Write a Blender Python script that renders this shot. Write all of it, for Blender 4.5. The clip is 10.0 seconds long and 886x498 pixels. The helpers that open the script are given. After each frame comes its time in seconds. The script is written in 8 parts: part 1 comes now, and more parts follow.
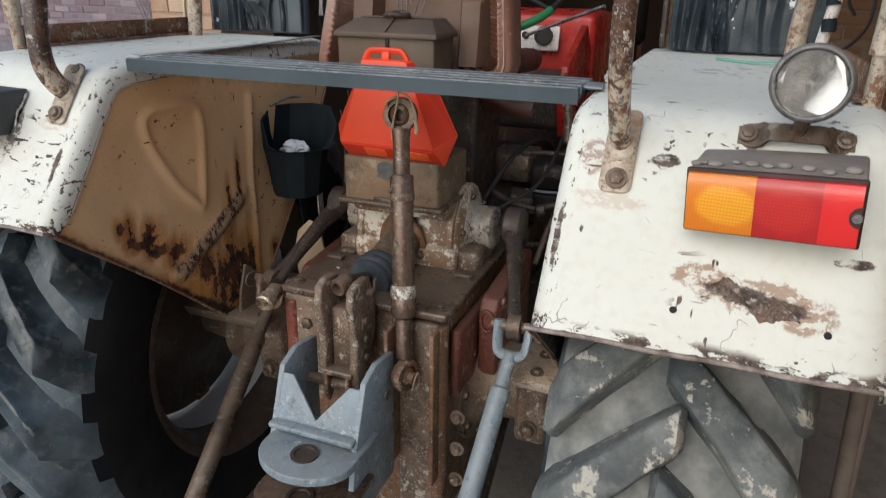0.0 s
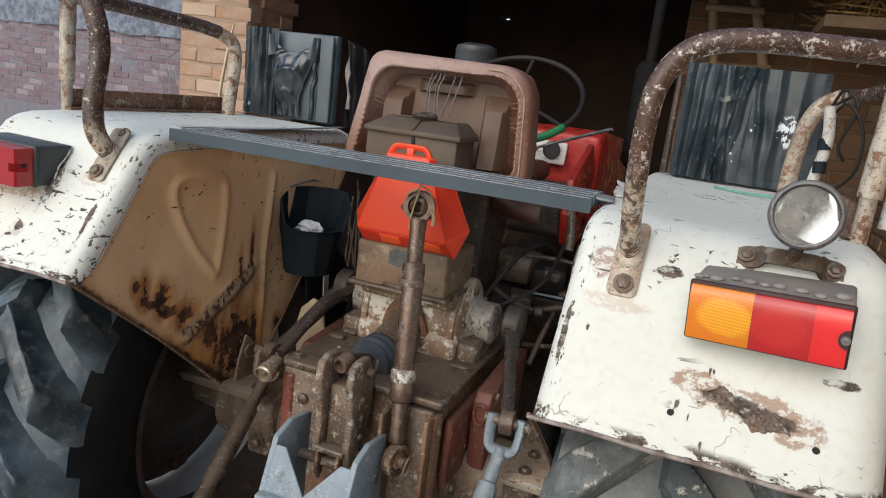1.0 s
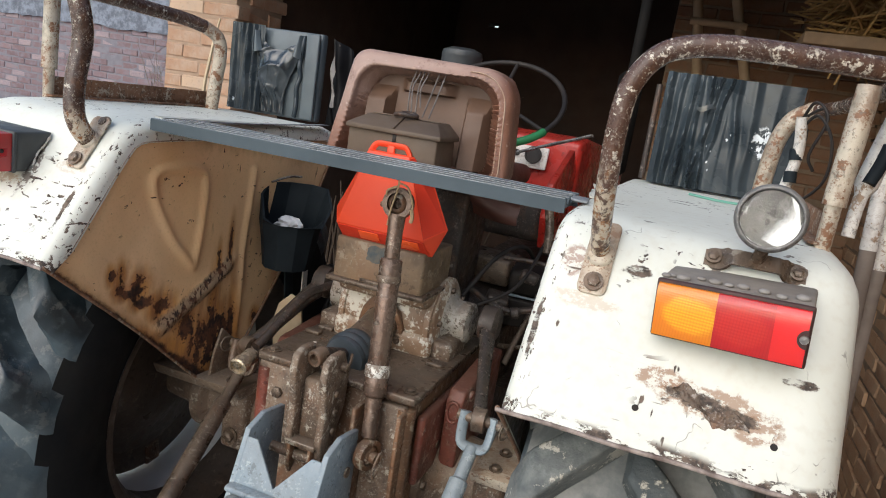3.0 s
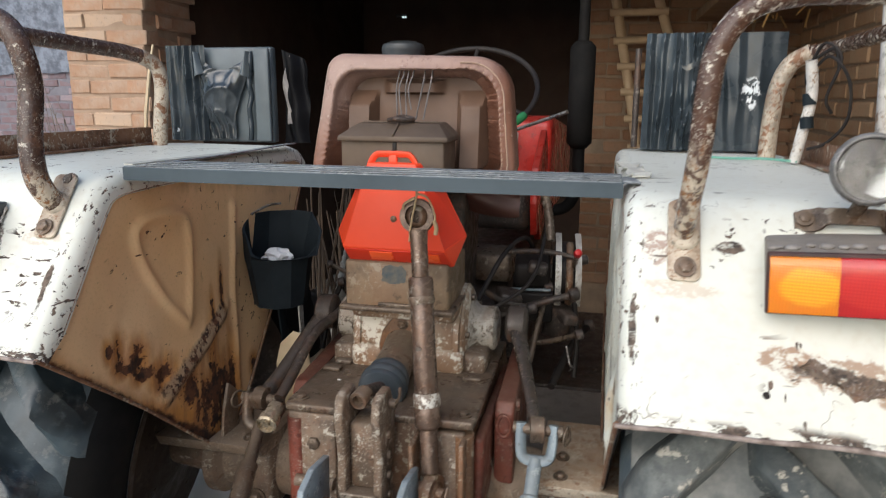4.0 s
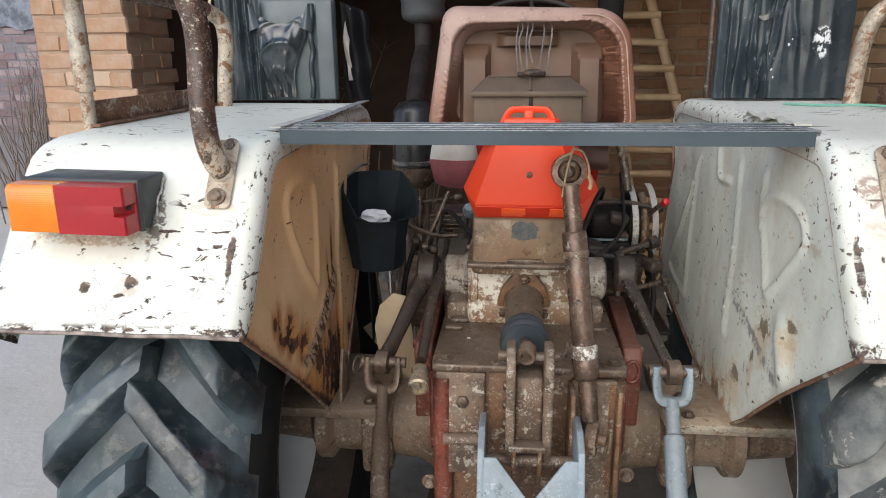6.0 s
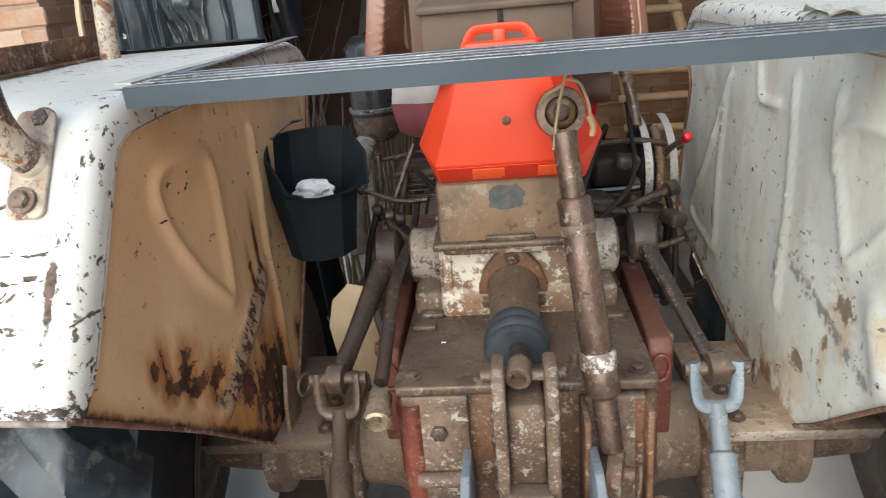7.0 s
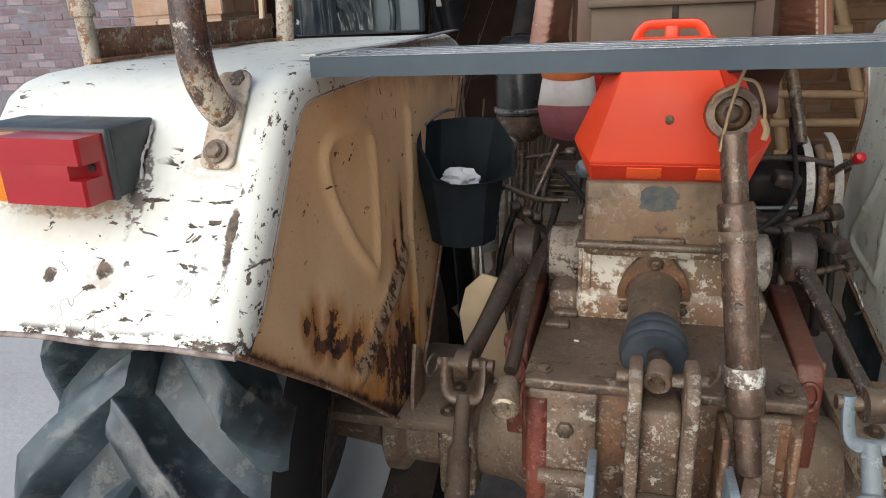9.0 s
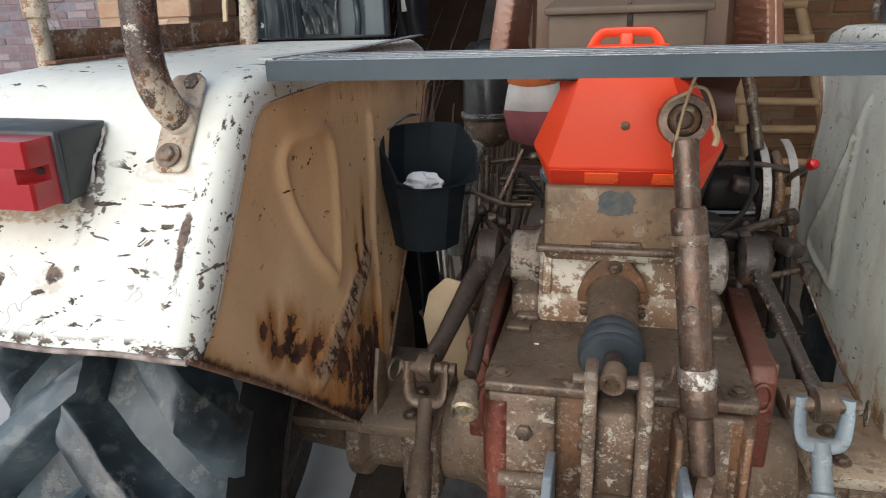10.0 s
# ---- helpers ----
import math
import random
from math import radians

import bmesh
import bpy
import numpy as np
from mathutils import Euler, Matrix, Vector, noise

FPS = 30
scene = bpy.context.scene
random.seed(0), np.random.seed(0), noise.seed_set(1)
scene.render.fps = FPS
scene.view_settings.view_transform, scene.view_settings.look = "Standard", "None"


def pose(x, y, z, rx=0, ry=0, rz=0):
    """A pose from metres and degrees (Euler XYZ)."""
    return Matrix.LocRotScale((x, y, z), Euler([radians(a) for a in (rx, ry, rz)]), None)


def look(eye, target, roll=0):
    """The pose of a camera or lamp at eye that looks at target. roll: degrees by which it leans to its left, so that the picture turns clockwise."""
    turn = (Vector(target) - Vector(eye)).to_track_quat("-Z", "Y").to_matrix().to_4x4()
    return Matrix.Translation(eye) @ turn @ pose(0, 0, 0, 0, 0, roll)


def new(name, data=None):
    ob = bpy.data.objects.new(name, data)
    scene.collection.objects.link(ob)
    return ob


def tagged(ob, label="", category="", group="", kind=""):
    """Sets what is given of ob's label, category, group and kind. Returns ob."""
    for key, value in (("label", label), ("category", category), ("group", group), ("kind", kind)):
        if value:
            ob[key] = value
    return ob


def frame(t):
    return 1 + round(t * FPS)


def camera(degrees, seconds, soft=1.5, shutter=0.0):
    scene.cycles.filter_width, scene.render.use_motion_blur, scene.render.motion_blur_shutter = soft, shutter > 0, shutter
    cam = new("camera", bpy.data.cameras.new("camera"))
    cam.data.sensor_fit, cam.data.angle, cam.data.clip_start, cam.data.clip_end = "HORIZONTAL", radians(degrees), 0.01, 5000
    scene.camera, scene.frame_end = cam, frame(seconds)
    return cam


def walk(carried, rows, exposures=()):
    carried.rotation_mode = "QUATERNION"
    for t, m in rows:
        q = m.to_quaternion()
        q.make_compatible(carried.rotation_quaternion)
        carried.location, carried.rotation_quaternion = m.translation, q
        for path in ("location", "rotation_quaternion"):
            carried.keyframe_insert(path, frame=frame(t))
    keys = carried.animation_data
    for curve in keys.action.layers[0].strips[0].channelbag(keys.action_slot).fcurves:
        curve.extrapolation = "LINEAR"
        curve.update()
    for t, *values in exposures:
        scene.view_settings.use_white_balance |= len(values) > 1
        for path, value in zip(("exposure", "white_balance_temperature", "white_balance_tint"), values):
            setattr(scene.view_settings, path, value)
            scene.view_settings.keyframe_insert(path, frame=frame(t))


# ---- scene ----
cam = camera(66.1, 10.0, soft=1.0, shutter=0.25)
PATH = [
    (0, (0.612, -0.899, 1.511), (-0.068, 0.836, 0.785), 0.9),
    (0.5, (0.597, -0.947, 1.518), (-0.106, 0.846, 0.979), 3.4),
    (1, (0.594, -0.971, 1.507), (-0.096, 0.853, 1.061), 7.0),
    (1.5, (0.608, -0.968, 1.498), (-0.079, 0.856, 1.05), 7.8),
    (2, (0.619, -0.973, 1.499), (-0.086, 0.849, 1.072), 7.8),
    (2.2, (0.622, -0.97, 1.501), (-0.044, 0.862, 1.05), 7.8),
    (3.3, (0.603, -0.984, 1.487), (-0.044, 0.862, 1.071), 9.1),
    (3.5, (0.573, -0.979, 1.479), (-0.05, 0.869, 1.034), 8.6),
    (3.8, (0.479, -0.943, 1.488), (-0.028, 0.956, 1.117), 3.6),
    (4, (0.391, -0.933, 1.49), (-0.048, 0.971, 1.063), 0.4),
    (4.2, (0.322, -0.931, 1.501), (-0.043, 0.975, 1.017), 0.9),
    (4.5, (0.225, -0.956, 1.497), (0.164, 0.987, 1.029), 2.4),
    (4.7, (0.15, -0.991, 1.501), (0.249, 0.932, 0.962), 0.8),
    (5, (0.056, -1.053, 1.512), (0.028, 0.868, 0.956), 0.2),
    (5.2, (-0.01, -1.089, 1.52), (-0.21, 0.825, 0.976), 0.1),
    (6.3, (-0.042, -0.902, 1.486), (-0.223, 1.004, 0.907), -1.2),
    (6.5, (-0.029, -0.814, 1.48), (-0.213, 1.066, 0.821), -2.7),
    (6.8, (-0.002, -0.69, 1.455), (-0.19, 1.173, 0.753), -3.1),
    (7, (-0.008, -0.63, 1.45), (-0.207, 1.223, 0.723), -5.3),
    (7.2, (-0.014, -0.629, 1.454), (-0.309, 1.214, 0.736), -5.8),
    (7.4, (-0.047, -0.669, 1.448), (-0.464, 1.187, 0.828), -4.2),
    (7.5, (-0.046, -0.653, 1.442), (-0.576, 1.179, 0.84), -4.7),
    (7.7, (-0.043, -0.645, 1.446), (-0.644, 1.146, 0.789), -5.6),
    (8, (-0.062, -0.642, 1.431), (-0.607, 1.167, 0.774), -3.7),
    (8.5, (-0.058, -0.653, 1.429), (-0.597, 1.157, 0.771), -2.7),
    (9, (-0.05, -0.656, 1.424), (-0.577, 1.151, 0.749), -2.7),
    (9.5, (-0.044, -0.661, 1.425), (-0.564, 1.152, 0.757), -2.3),
    (10, (-0.027, -0.654, 1.424), (-0.485, 1.176, 0.758), -2.0),
]
walk(cam, [(t, look(eye, target, roll)) for t, eye, target, roll in PATH],
     exposures=[(0.0, 0.1), (1.5, 0.3), (4.5, 0.45), (6.5, 0.5), (7.0, 0.85), (7.5, 1.0), (8.1, 0.55), (10.0, 0.42)])

# ---------------------------------------------------------------- light
world = bpy.data.worlds.new("sky")
scene.world = world
world.use_nodes = True
wn = world.node_tree
sky = wn.nodes.new("ShaderNodeTexSky")
sky.sky_type, sky.sun_disc = "NISHITA", False
sky.sun_elevation, sky.sun_rotation = radians(38), radians(193)
sky.dust_density, sky.air_density = 1.5, 1.2
wn.links.new(sky.outputs[0], wn.nodes["Background"].inputs[0])
wn.nodes["Background"].inputs[1].default_value = 0.14
sun = new("sun", bpy.data.lights.new("sun", "SUN"))
sun.data.energy, sun.data.angle, sun.data.color = 1.75, radians(75), (1.0, 0.97, 0.94)
sun.matrix_world = look((-1.5, -5.4, 4.2), (0, 0.2, 1.0))


# ---------------------------------------------------------------- node helpers
class G:
    """A small node graph round one Principled surface, in the object's own metres."""

    def __init__(self, name):
        self.m = bpy.data.materials.new(name)
        self.m.use_nodes = True
        self.t = self.m.node_tree
        self.b = self.t.nodes["Principled BSDF"]
        self.co = self.t.nodes.new("ShaderNodeTexCoord").outputs["Object"]

    def put(self, sock, v):
        if isinstance(v, bpy.types.NodeSocket):
            self.t.links.new(v, sock)
        elif isinstance(v, (tuple, list)) and len(v) == 3 and sock.type == "RGBA":
            sock.default_value = (*v, 1)
        else:
            sock.default_value = v

    def stretch(self, s, off=(0, 0, 0), rot=(0, 0, 0)):
        n = self.t.nodes.new("ShaderNodeMapping")
        self.put(n.inputs[0], self.co)
        n.inputs["Scale"].default_value, n.inputs["Location"].default_value = s, off
        n.inputs["Rotation"].default_value = [radians(a) for a in rot]
        return n.outputs[0]

    def noise(self, scale, detail=4, rough=0.55, vec=None, dist=0.0):
        n = self.t.nodes.new("ShaderNodeTexNoise")
        self.put(n.inputs["Vector"], vec or self.co)
        n.inputs["Scale"].default_value, n.inputs["Detail"].default_value = scale, detail
        n.inputs["Roughness"].default_value, n.inputs["Distortion"].default_value = rough, dist
        return n.outputs[0]

    def voronoi(self, scale, vec=None, feature="F1"):
        n = self.t.nodes.new("ShaderNodeTexVoronoi")
        n.feature = feature
        self.put(n.inputs["Vector"], vec or self.co)
        n.inputs["Scale"].default_value = scale
        return n.outputs["Distance"]

    def wave(self, scale, vec=None, direction="X", dist=0.0):
        n = self.t.nodes.new("ShaderNodeTexWave")
        n.bands_direction = direction
        self.put(n.inputs["Vector"], vec or self.co)
        n.inputs["Scale"].default_value, n.inputs["Distortion"].default_value = scale, dist
        return n.outputs["Fac"]

    def rand(self):
        return self.t.nodes.new("ShaderNodeObjectInfo").outputs["Random"]

    def island(self):
        return self.t.nodes.new("ShaderNodeNewGeometry").outputs["Random Per Island"]

    def axis(self, i):
        n = self.t.nodes.new("ShaderNodeSeparateXYZ")
        self.put(n.inputs[0], self.co)
        return n.outputs[i]

    def math(self, op, a, b=0.0, c=0.0):
        n = self.t.nodes.new("ShaderNodeMath")
        n.operation = op
        for k, v in enumerate((a, b, c)):
            self.put(n.inputs[k], v)
        return n.outputs[0]

    def step(self, v, lo, hi, a=0.0, b=1.0):
        n = self.t.nodes.new("ShaderNodeMapRange")
        n.interpolation_type = "SMOOTHSTEP"
        for k, w in enumerate((v, lo, hi, a, b)):
            self.put(n.inputs[k], w)
        return n.outputs[0]

    def mix(self, f, a, b, mode="MIX"):
        n = self.t.nodes.new("ShaderNodeMix")
        n.data_type, n.blend_type = "RGBA", mode
        self.put(n.inputs[0], f), self.put(n.inputs[6], a), self.put(n.inputs[7], b)
        return n.outputs[2]

    def bump(self, h, strength=0.3, dist=0.002):
        n = self.t.nodes.new("ShaderNodeBump")
        n.inputs["Strength"].default_value, n.inputs["Distance"].default_value = strength, dist
        self.put(n.inputs["Height"], h)
        old = self.b.inputs["Normal"].links
        if old:
            self.put(n.inputs["Normal"], old[0].from_socket)
        self.put(self.b.inputs["Normal"], n.outputs[0])

    def done(self, color, rough=0.6, metal=0.0, **more):
        self.put(self.b.inputs["Base Color"], color)
        self.put(self.b.inputs["Roughness"], rough)
        self.put(self.b.inputs["Metallic"], metal)
        for k, v in more.items():
            self.put(self.b.inputs[k.replace("_", " ")], v)
        return self.m


# ---------------------------------------------------------------- materials


RUST_SPOTS = [(0.035, 1.051, 0.007, 0.011), (0.062, 1.042, 0.009, 0.017), (0.059, 1.018, 0.012, 0.010), (0.085, 1.003, 0.020, 0.007), (0.107, 1.010, 0.016, 0.020),
              (0.125, 0.975, 0.022, 0.008), (0.174, 0.952, 0.021, 0.018), (0.250, 0.888, 0.020, 0.028), (0.316, 0.850, 0.022, 0.028), (0.393, 0.822, 0.020, 0.050),
              (0.400, 0.752, 0.018, 0.026), (0.399, 1.062, 0.005, 0.034), (0.610, 0.835, 0.014, 0.020), (0.526, 0.842, 0.010, 0.016), (0.357, 1.022, 0.005, 0.028), (0.366, 0.845, 0.009, 0.045), (0.388, 0.76, 0.030, 0.034), (0.338, 0.79, 0.012, 0.032),
              (0.300, 0.83, 0.010, 0.05), (0.345, 0.86, 0.012, 0.07), (0.275, 0.84, 0.008, 0.03), (0.425, 0.84, 0.012, 0.06)]


def blob(g, x, z, rx, rz, wob=0.35):
    """A ragged patch in the x-z plane of a sheet: 1 inside, 0 outside."""
    dx = g.math("DIVIDE", g.math("SUBTRACT", g.axis(0), x), rx)
    dz = g.math("DIVIDE", g.math("SUBTRACT", g.axis(2), z), rz)
    d = g.math("SQRT", g.math("ADD", g.math("MULTIPLY", dx, dx), g.math("MULTIPLY", dz, dz)))
    d = g.math("ADD", d, g.math("MULTIPLY", g.math("SUBTRACT", g.noise(38, 5, 0.7), 0.5), wob * 6))
    return g.step(d, 0.75, 1.05, 1.0, 0.0)


def cream_paint(name, film, chips, patches=(), stains=(), edge_rust=False, film_color=(0.43, 0.29, 0.175)):
    """Old cream enamel on sheet steel: film is how much brown dirt lies on it, chips how much paint is gone."""
    g = G(name)
    c = g.mix(g.step(g.noise(2.3, 5), 0.3, 0.75), (0.75, 0.765, 0.69), (0.68, 0.685, 0.60)) if name != "cream_enamel_inner" else g.mix(g.step(g.noise(2.3, 5), 0.3, 0.75), (0.80, 0.83, 0.735), (0.75, 0.77, 0.67))
    c = g.mix(g.step(g.noise(60, 3), 0.45, 0.75, 0, 0.2), c, (0.52, 0.46, 0.34))
    if film:
        f = g.step(g.noise(2.6, 4, 0.55), 0.15, 0.8, film * 0.88, min(1, film * 1.1))
        c = g.mix(f, c, film_color)
        c = g.mix(g.step(g.noise(9, 4, 0.6, g.stretch((1, 1, 0.3))), 0.55, 0.85, 0, film * 0.2), c, [v * 0.6 for v in film_color])
        c = g.mix(g.step(g.noise(170, 4, 0.7), 0.50, 0.72, 0, 0.28 * film), c, [v * 0.5 for v in film_color])
    if name == "cream_enamel_inner":     # thin brown runs and rubbed smudges
        c = g.mix(g.step(g.noise(8, 5, 0.65, g.stretch((1, 1, 0.28), (2, 5, 1))), 0.52, 0.72, 0, 0.40), c, (0.52, 0.39, 0.23))
        c = g.mix(g.step(g.noise(24, 5, 0.7, g.stretch((1, 0.5, 1), (7, 1, 4))), 0.60, 0.68, 0, 0.40), c, (0.44, 0.30, 0.17))
        low = g.math("ADD", g.axis(2), g.math("MULTIPLY", g.math("SUBTRACT", g.noise(13, 6, 0.7, g.stretch((1, 1.4, 0.35))), 0.5), 0.7))
        spot = g.math("MULTIPLY", g.step(low, 0.80, 0.70), g.step(g.noise(24, 5, 0.7), 0.46, 0.56))
        c = g.mix(g.math("MULTIPLY", spot, 0.8), c, (0.42, 0.20, 0.06))
        # flaking spots with orange runs below them, and a cracked crease
        y, z = g.axis(1), g.axis(2)
        wob = g.math("MULTIPLY", g.math("SUBTRACT", g.noise(40, 6, 0.75), 0.5), 5.0)
        for sy, sz, ry, rz in ((0.222, 0.999, 0.026, 0.018), (0.105, 1.048, 0.020, 0.010), (0.346, 0.844, 0.024, 0.016), (0.469, 0.735, 0.016, 0.035), (0.445, 0.752, 0.014, 0.028), (0.260, 0.93, 0.010, 0.02)):
            for drop, grow, lo, hi, col in ((0.024, 1.2, 1.6, 0.6, (0.62, 0.36, 0.10)), (0.0, 1.0, 1.1, 0.8, (0.13, 0.075, 0.04))):
                dy = g.math("DIVIDE", g.math("SUBTRACT", y, sy), ry * grow)
                dz = g.math("DIVIDE", g.math("SUBTRACT", z, sz - drop), rz * grow + drop)
                d = g.math("SQRT", g.math("ADD", g.math("MULTIPLY", dy, dy), g.math("MULTIPLY", dz, dz)))
                c = g.mix(g.math("MULTIPLY", g.step(g.math("ADD", d, wob), lo, hi), 0.38 if drop else 0.75), c, col)
        off = g.math("ABSOLUTE", g.math("ADD", g.math("SUBTRACT", z, 0.962), g.math("ADD", g.math("MULTIPLY", g.math("SUBTRACT", y, 0.28), -0.24), g.math("MULTIPLY", wob, 0.006))))
        on = g.math("MULTIPLY", g.step(y, 0.08, 0.14), g.step(y, 0.50, 0.40))
        c = g.mix(g.math("MULTIPLY", g.math("MULTIPLY", g.step(off, 0.016, 0.006), on), g.step(g.noise(30, 4, 0.7), 0.46, 0.54, 0.1, 0.8)), c, (0.22, 0.21, 0.20))
    for x, z, rx, rz, col, k in stains:
        b = blob(g, x, z, rx, rz, 0.25)
        c = g.mix(g.math("MULTIPLY", b, g.step(g.noise(75, 5, 0.72, g.stretch((0.8, 1, 1.2))), 0.43, 0.52, 0.12 * k, k)), c, col)
    # small flecks and scratches down to grey primer
    s1 = g.noise(62, 3, 0.6, g.stretch((0.55, 1, 1.25), (3, 1, 2), (10, 34, 0)), 0.6)
    s2 = g.noise(7, 3, 0.55, g.stretch((1, 1, 1), (7, 2, 5)))
    chip = g.math("MULTIPLY", g.step(s1, 0.655 - 0.03 * chips, 0.675 - 0.03 * chips), g.step(s2, 0.55 - 0.05 * chips, 0.60))
    s3 = g.noise(46, 2, 0.5, g.stretch((0.20, 1, 1.9), (1, 4, 9), (0, -30, 0)))
    s4 = g.noise(40, 2, 0.5, g.stretch((1.9, 1.2, 0.22), (5, 1, 3), (0, 18, 0)))
    scr = g.math("MAXIMUM", g.step(s3, 0.706 - 0.02 * chips, 0.720), g.step(s4, 0.715 - 0.02 * chips, 0.735))
    line = g.math("ABSOLUTE", g.math("SUBTRACT", g.noise(13, 3, 0.6, g.stretch((1, 1, 0.8), (4, 4, 8))), 0.5))
    crack = g.math("MULTIPLY", g.step(line, 0.006, 0.0025), g.step(g.noise(11, 3, 0.5, g.stretch((1, 1, 1), (9, 4, 3))), 0.565, 0.60))
    chip = g.math("MAXIMUM", chip, g.math("MULTIPLY", crack, 0.5 if chips > 0.5 else 0.0))
    chip = g.math("MAXIMUM", chip, g.math("MULTIPLY", scr, g.step(g.noise(6, 2), 0.47, 0.57)))
    if name == "cream_enamel":
        ax = g.math("ABSOLUTE", g.axis(0))
        edge = g.step(ax, 0.472, 0.432)
        e1 = g.step(g.noise(70, 5, 0.68, g.stretch((1.5, 0.7, 0.6), (6, 3, 1))), 0.585, 0.615)
        chip = g.math("MAXIMUM", chip, g.math("MULTIPLY", e1, g.step(edge, 0.15, 0.6)))
        e2 = g.step(g.noise(46, 5, 0.7, g.stretch((0.6, 1, 1), (1, 3, 7))), 0.49, 0.53)
        chip = g.math("MAXIMUM", chip, g.math("MULTIPLY", e2, g.step(g.math("ADD", g.axis(2), g.math("MULTIPLY", g.noise(7, 3), 0.024)), 1.127, 1.118)))
    rust = chip
    for p in patches:
        rust = g.math("MAXIMUM", rust, g.math("MULTIPLY", blob(g, *p), g.step(g.noise(48, 5, 0.7, g.stretch((0.6, 1, 1.5), (2, 6, 4))), 0.34, 0.48)))
    rc = g.mix(g.step(g.noise(70, 4, 0.7), 0.35, 0.65), (0.052, 0.042, 0.036), (0.17, 0.125, 0.095))
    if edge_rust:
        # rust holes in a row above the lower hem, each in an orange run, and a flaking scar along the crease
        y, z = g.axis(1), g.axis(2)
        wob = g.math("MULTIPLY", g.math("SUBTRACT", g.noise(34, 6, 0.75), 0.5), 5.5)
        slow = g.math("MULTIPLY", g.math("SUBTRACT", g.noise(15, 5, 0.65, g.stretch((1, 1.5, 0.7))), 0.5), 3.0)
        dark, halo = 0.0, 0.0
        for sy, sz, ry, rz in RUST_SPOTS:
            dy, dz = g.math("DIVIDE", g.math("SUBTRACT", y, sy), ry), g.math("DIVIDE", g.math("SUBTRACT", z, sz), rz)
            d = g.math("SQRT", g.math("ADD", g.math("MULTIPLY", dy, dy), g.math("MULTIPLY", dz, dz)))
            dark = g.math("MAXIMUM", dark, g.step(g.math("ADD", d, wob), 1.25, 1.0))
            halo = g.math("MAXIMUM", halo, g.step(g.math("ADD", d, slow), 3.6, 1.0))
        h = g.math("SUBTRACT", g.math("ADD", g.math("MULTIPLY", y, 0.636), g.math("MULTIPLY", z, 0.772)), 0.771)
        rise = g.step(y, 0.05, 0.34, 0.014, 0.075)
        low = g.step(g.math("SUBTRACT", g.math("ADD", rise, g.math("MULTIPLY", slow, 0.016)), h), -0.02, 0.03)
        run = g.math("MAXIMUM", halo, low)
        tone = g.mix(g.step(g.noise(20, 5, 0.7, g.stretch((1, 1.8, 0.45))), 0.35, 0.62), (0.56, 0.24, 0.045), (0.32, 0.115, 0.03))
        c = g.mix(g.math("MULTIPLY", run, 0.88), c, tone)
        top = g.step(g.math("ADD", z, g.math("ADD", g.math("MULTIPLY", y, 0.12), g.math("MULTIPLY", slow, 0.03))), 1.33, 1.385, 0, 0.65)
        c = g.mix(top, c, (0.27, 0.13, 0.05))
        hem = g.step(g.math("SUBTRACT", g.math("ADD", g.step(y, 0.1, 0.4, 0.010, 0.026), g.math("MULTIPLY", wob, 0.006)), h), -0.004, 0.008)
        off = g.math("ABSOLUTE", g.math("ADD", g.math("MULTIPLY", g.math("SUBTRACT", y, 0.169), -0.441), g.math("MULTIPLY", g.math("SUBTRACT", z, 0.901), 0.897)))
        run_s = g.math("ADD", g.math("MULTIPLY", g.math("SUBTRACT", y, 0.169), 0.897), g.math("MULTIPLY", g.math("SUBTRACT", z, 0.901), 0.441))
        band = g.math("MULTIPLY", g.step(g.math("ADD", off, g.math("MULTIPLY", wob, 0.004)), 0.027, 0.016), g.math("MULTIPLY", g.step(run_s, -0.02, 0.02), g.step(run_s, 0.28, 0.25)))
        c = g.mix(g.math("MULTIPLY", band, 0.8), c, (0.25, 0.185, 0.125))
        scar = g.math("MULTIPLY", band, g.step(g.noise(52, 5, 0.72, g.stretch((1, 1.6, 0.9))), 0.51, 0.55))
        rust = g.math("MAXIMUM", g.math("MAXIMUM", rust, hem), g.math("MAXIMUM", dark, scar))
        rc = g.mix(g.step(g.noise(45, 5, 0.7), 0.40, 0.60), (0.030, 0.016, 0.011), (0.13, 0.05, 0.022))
    c = g.mix(rust, c, rc)
    g.bump(g.math("SUBTRACT", 1.0, rust), 0.6, 0.0018)
    g.bump(g.noise(5, 3), 0.15, 0.01)
    return g.done(c, g.mix(rust, (0.45 + 0.22 * film,) * 3, (0.9, 0.9, 0.9)))


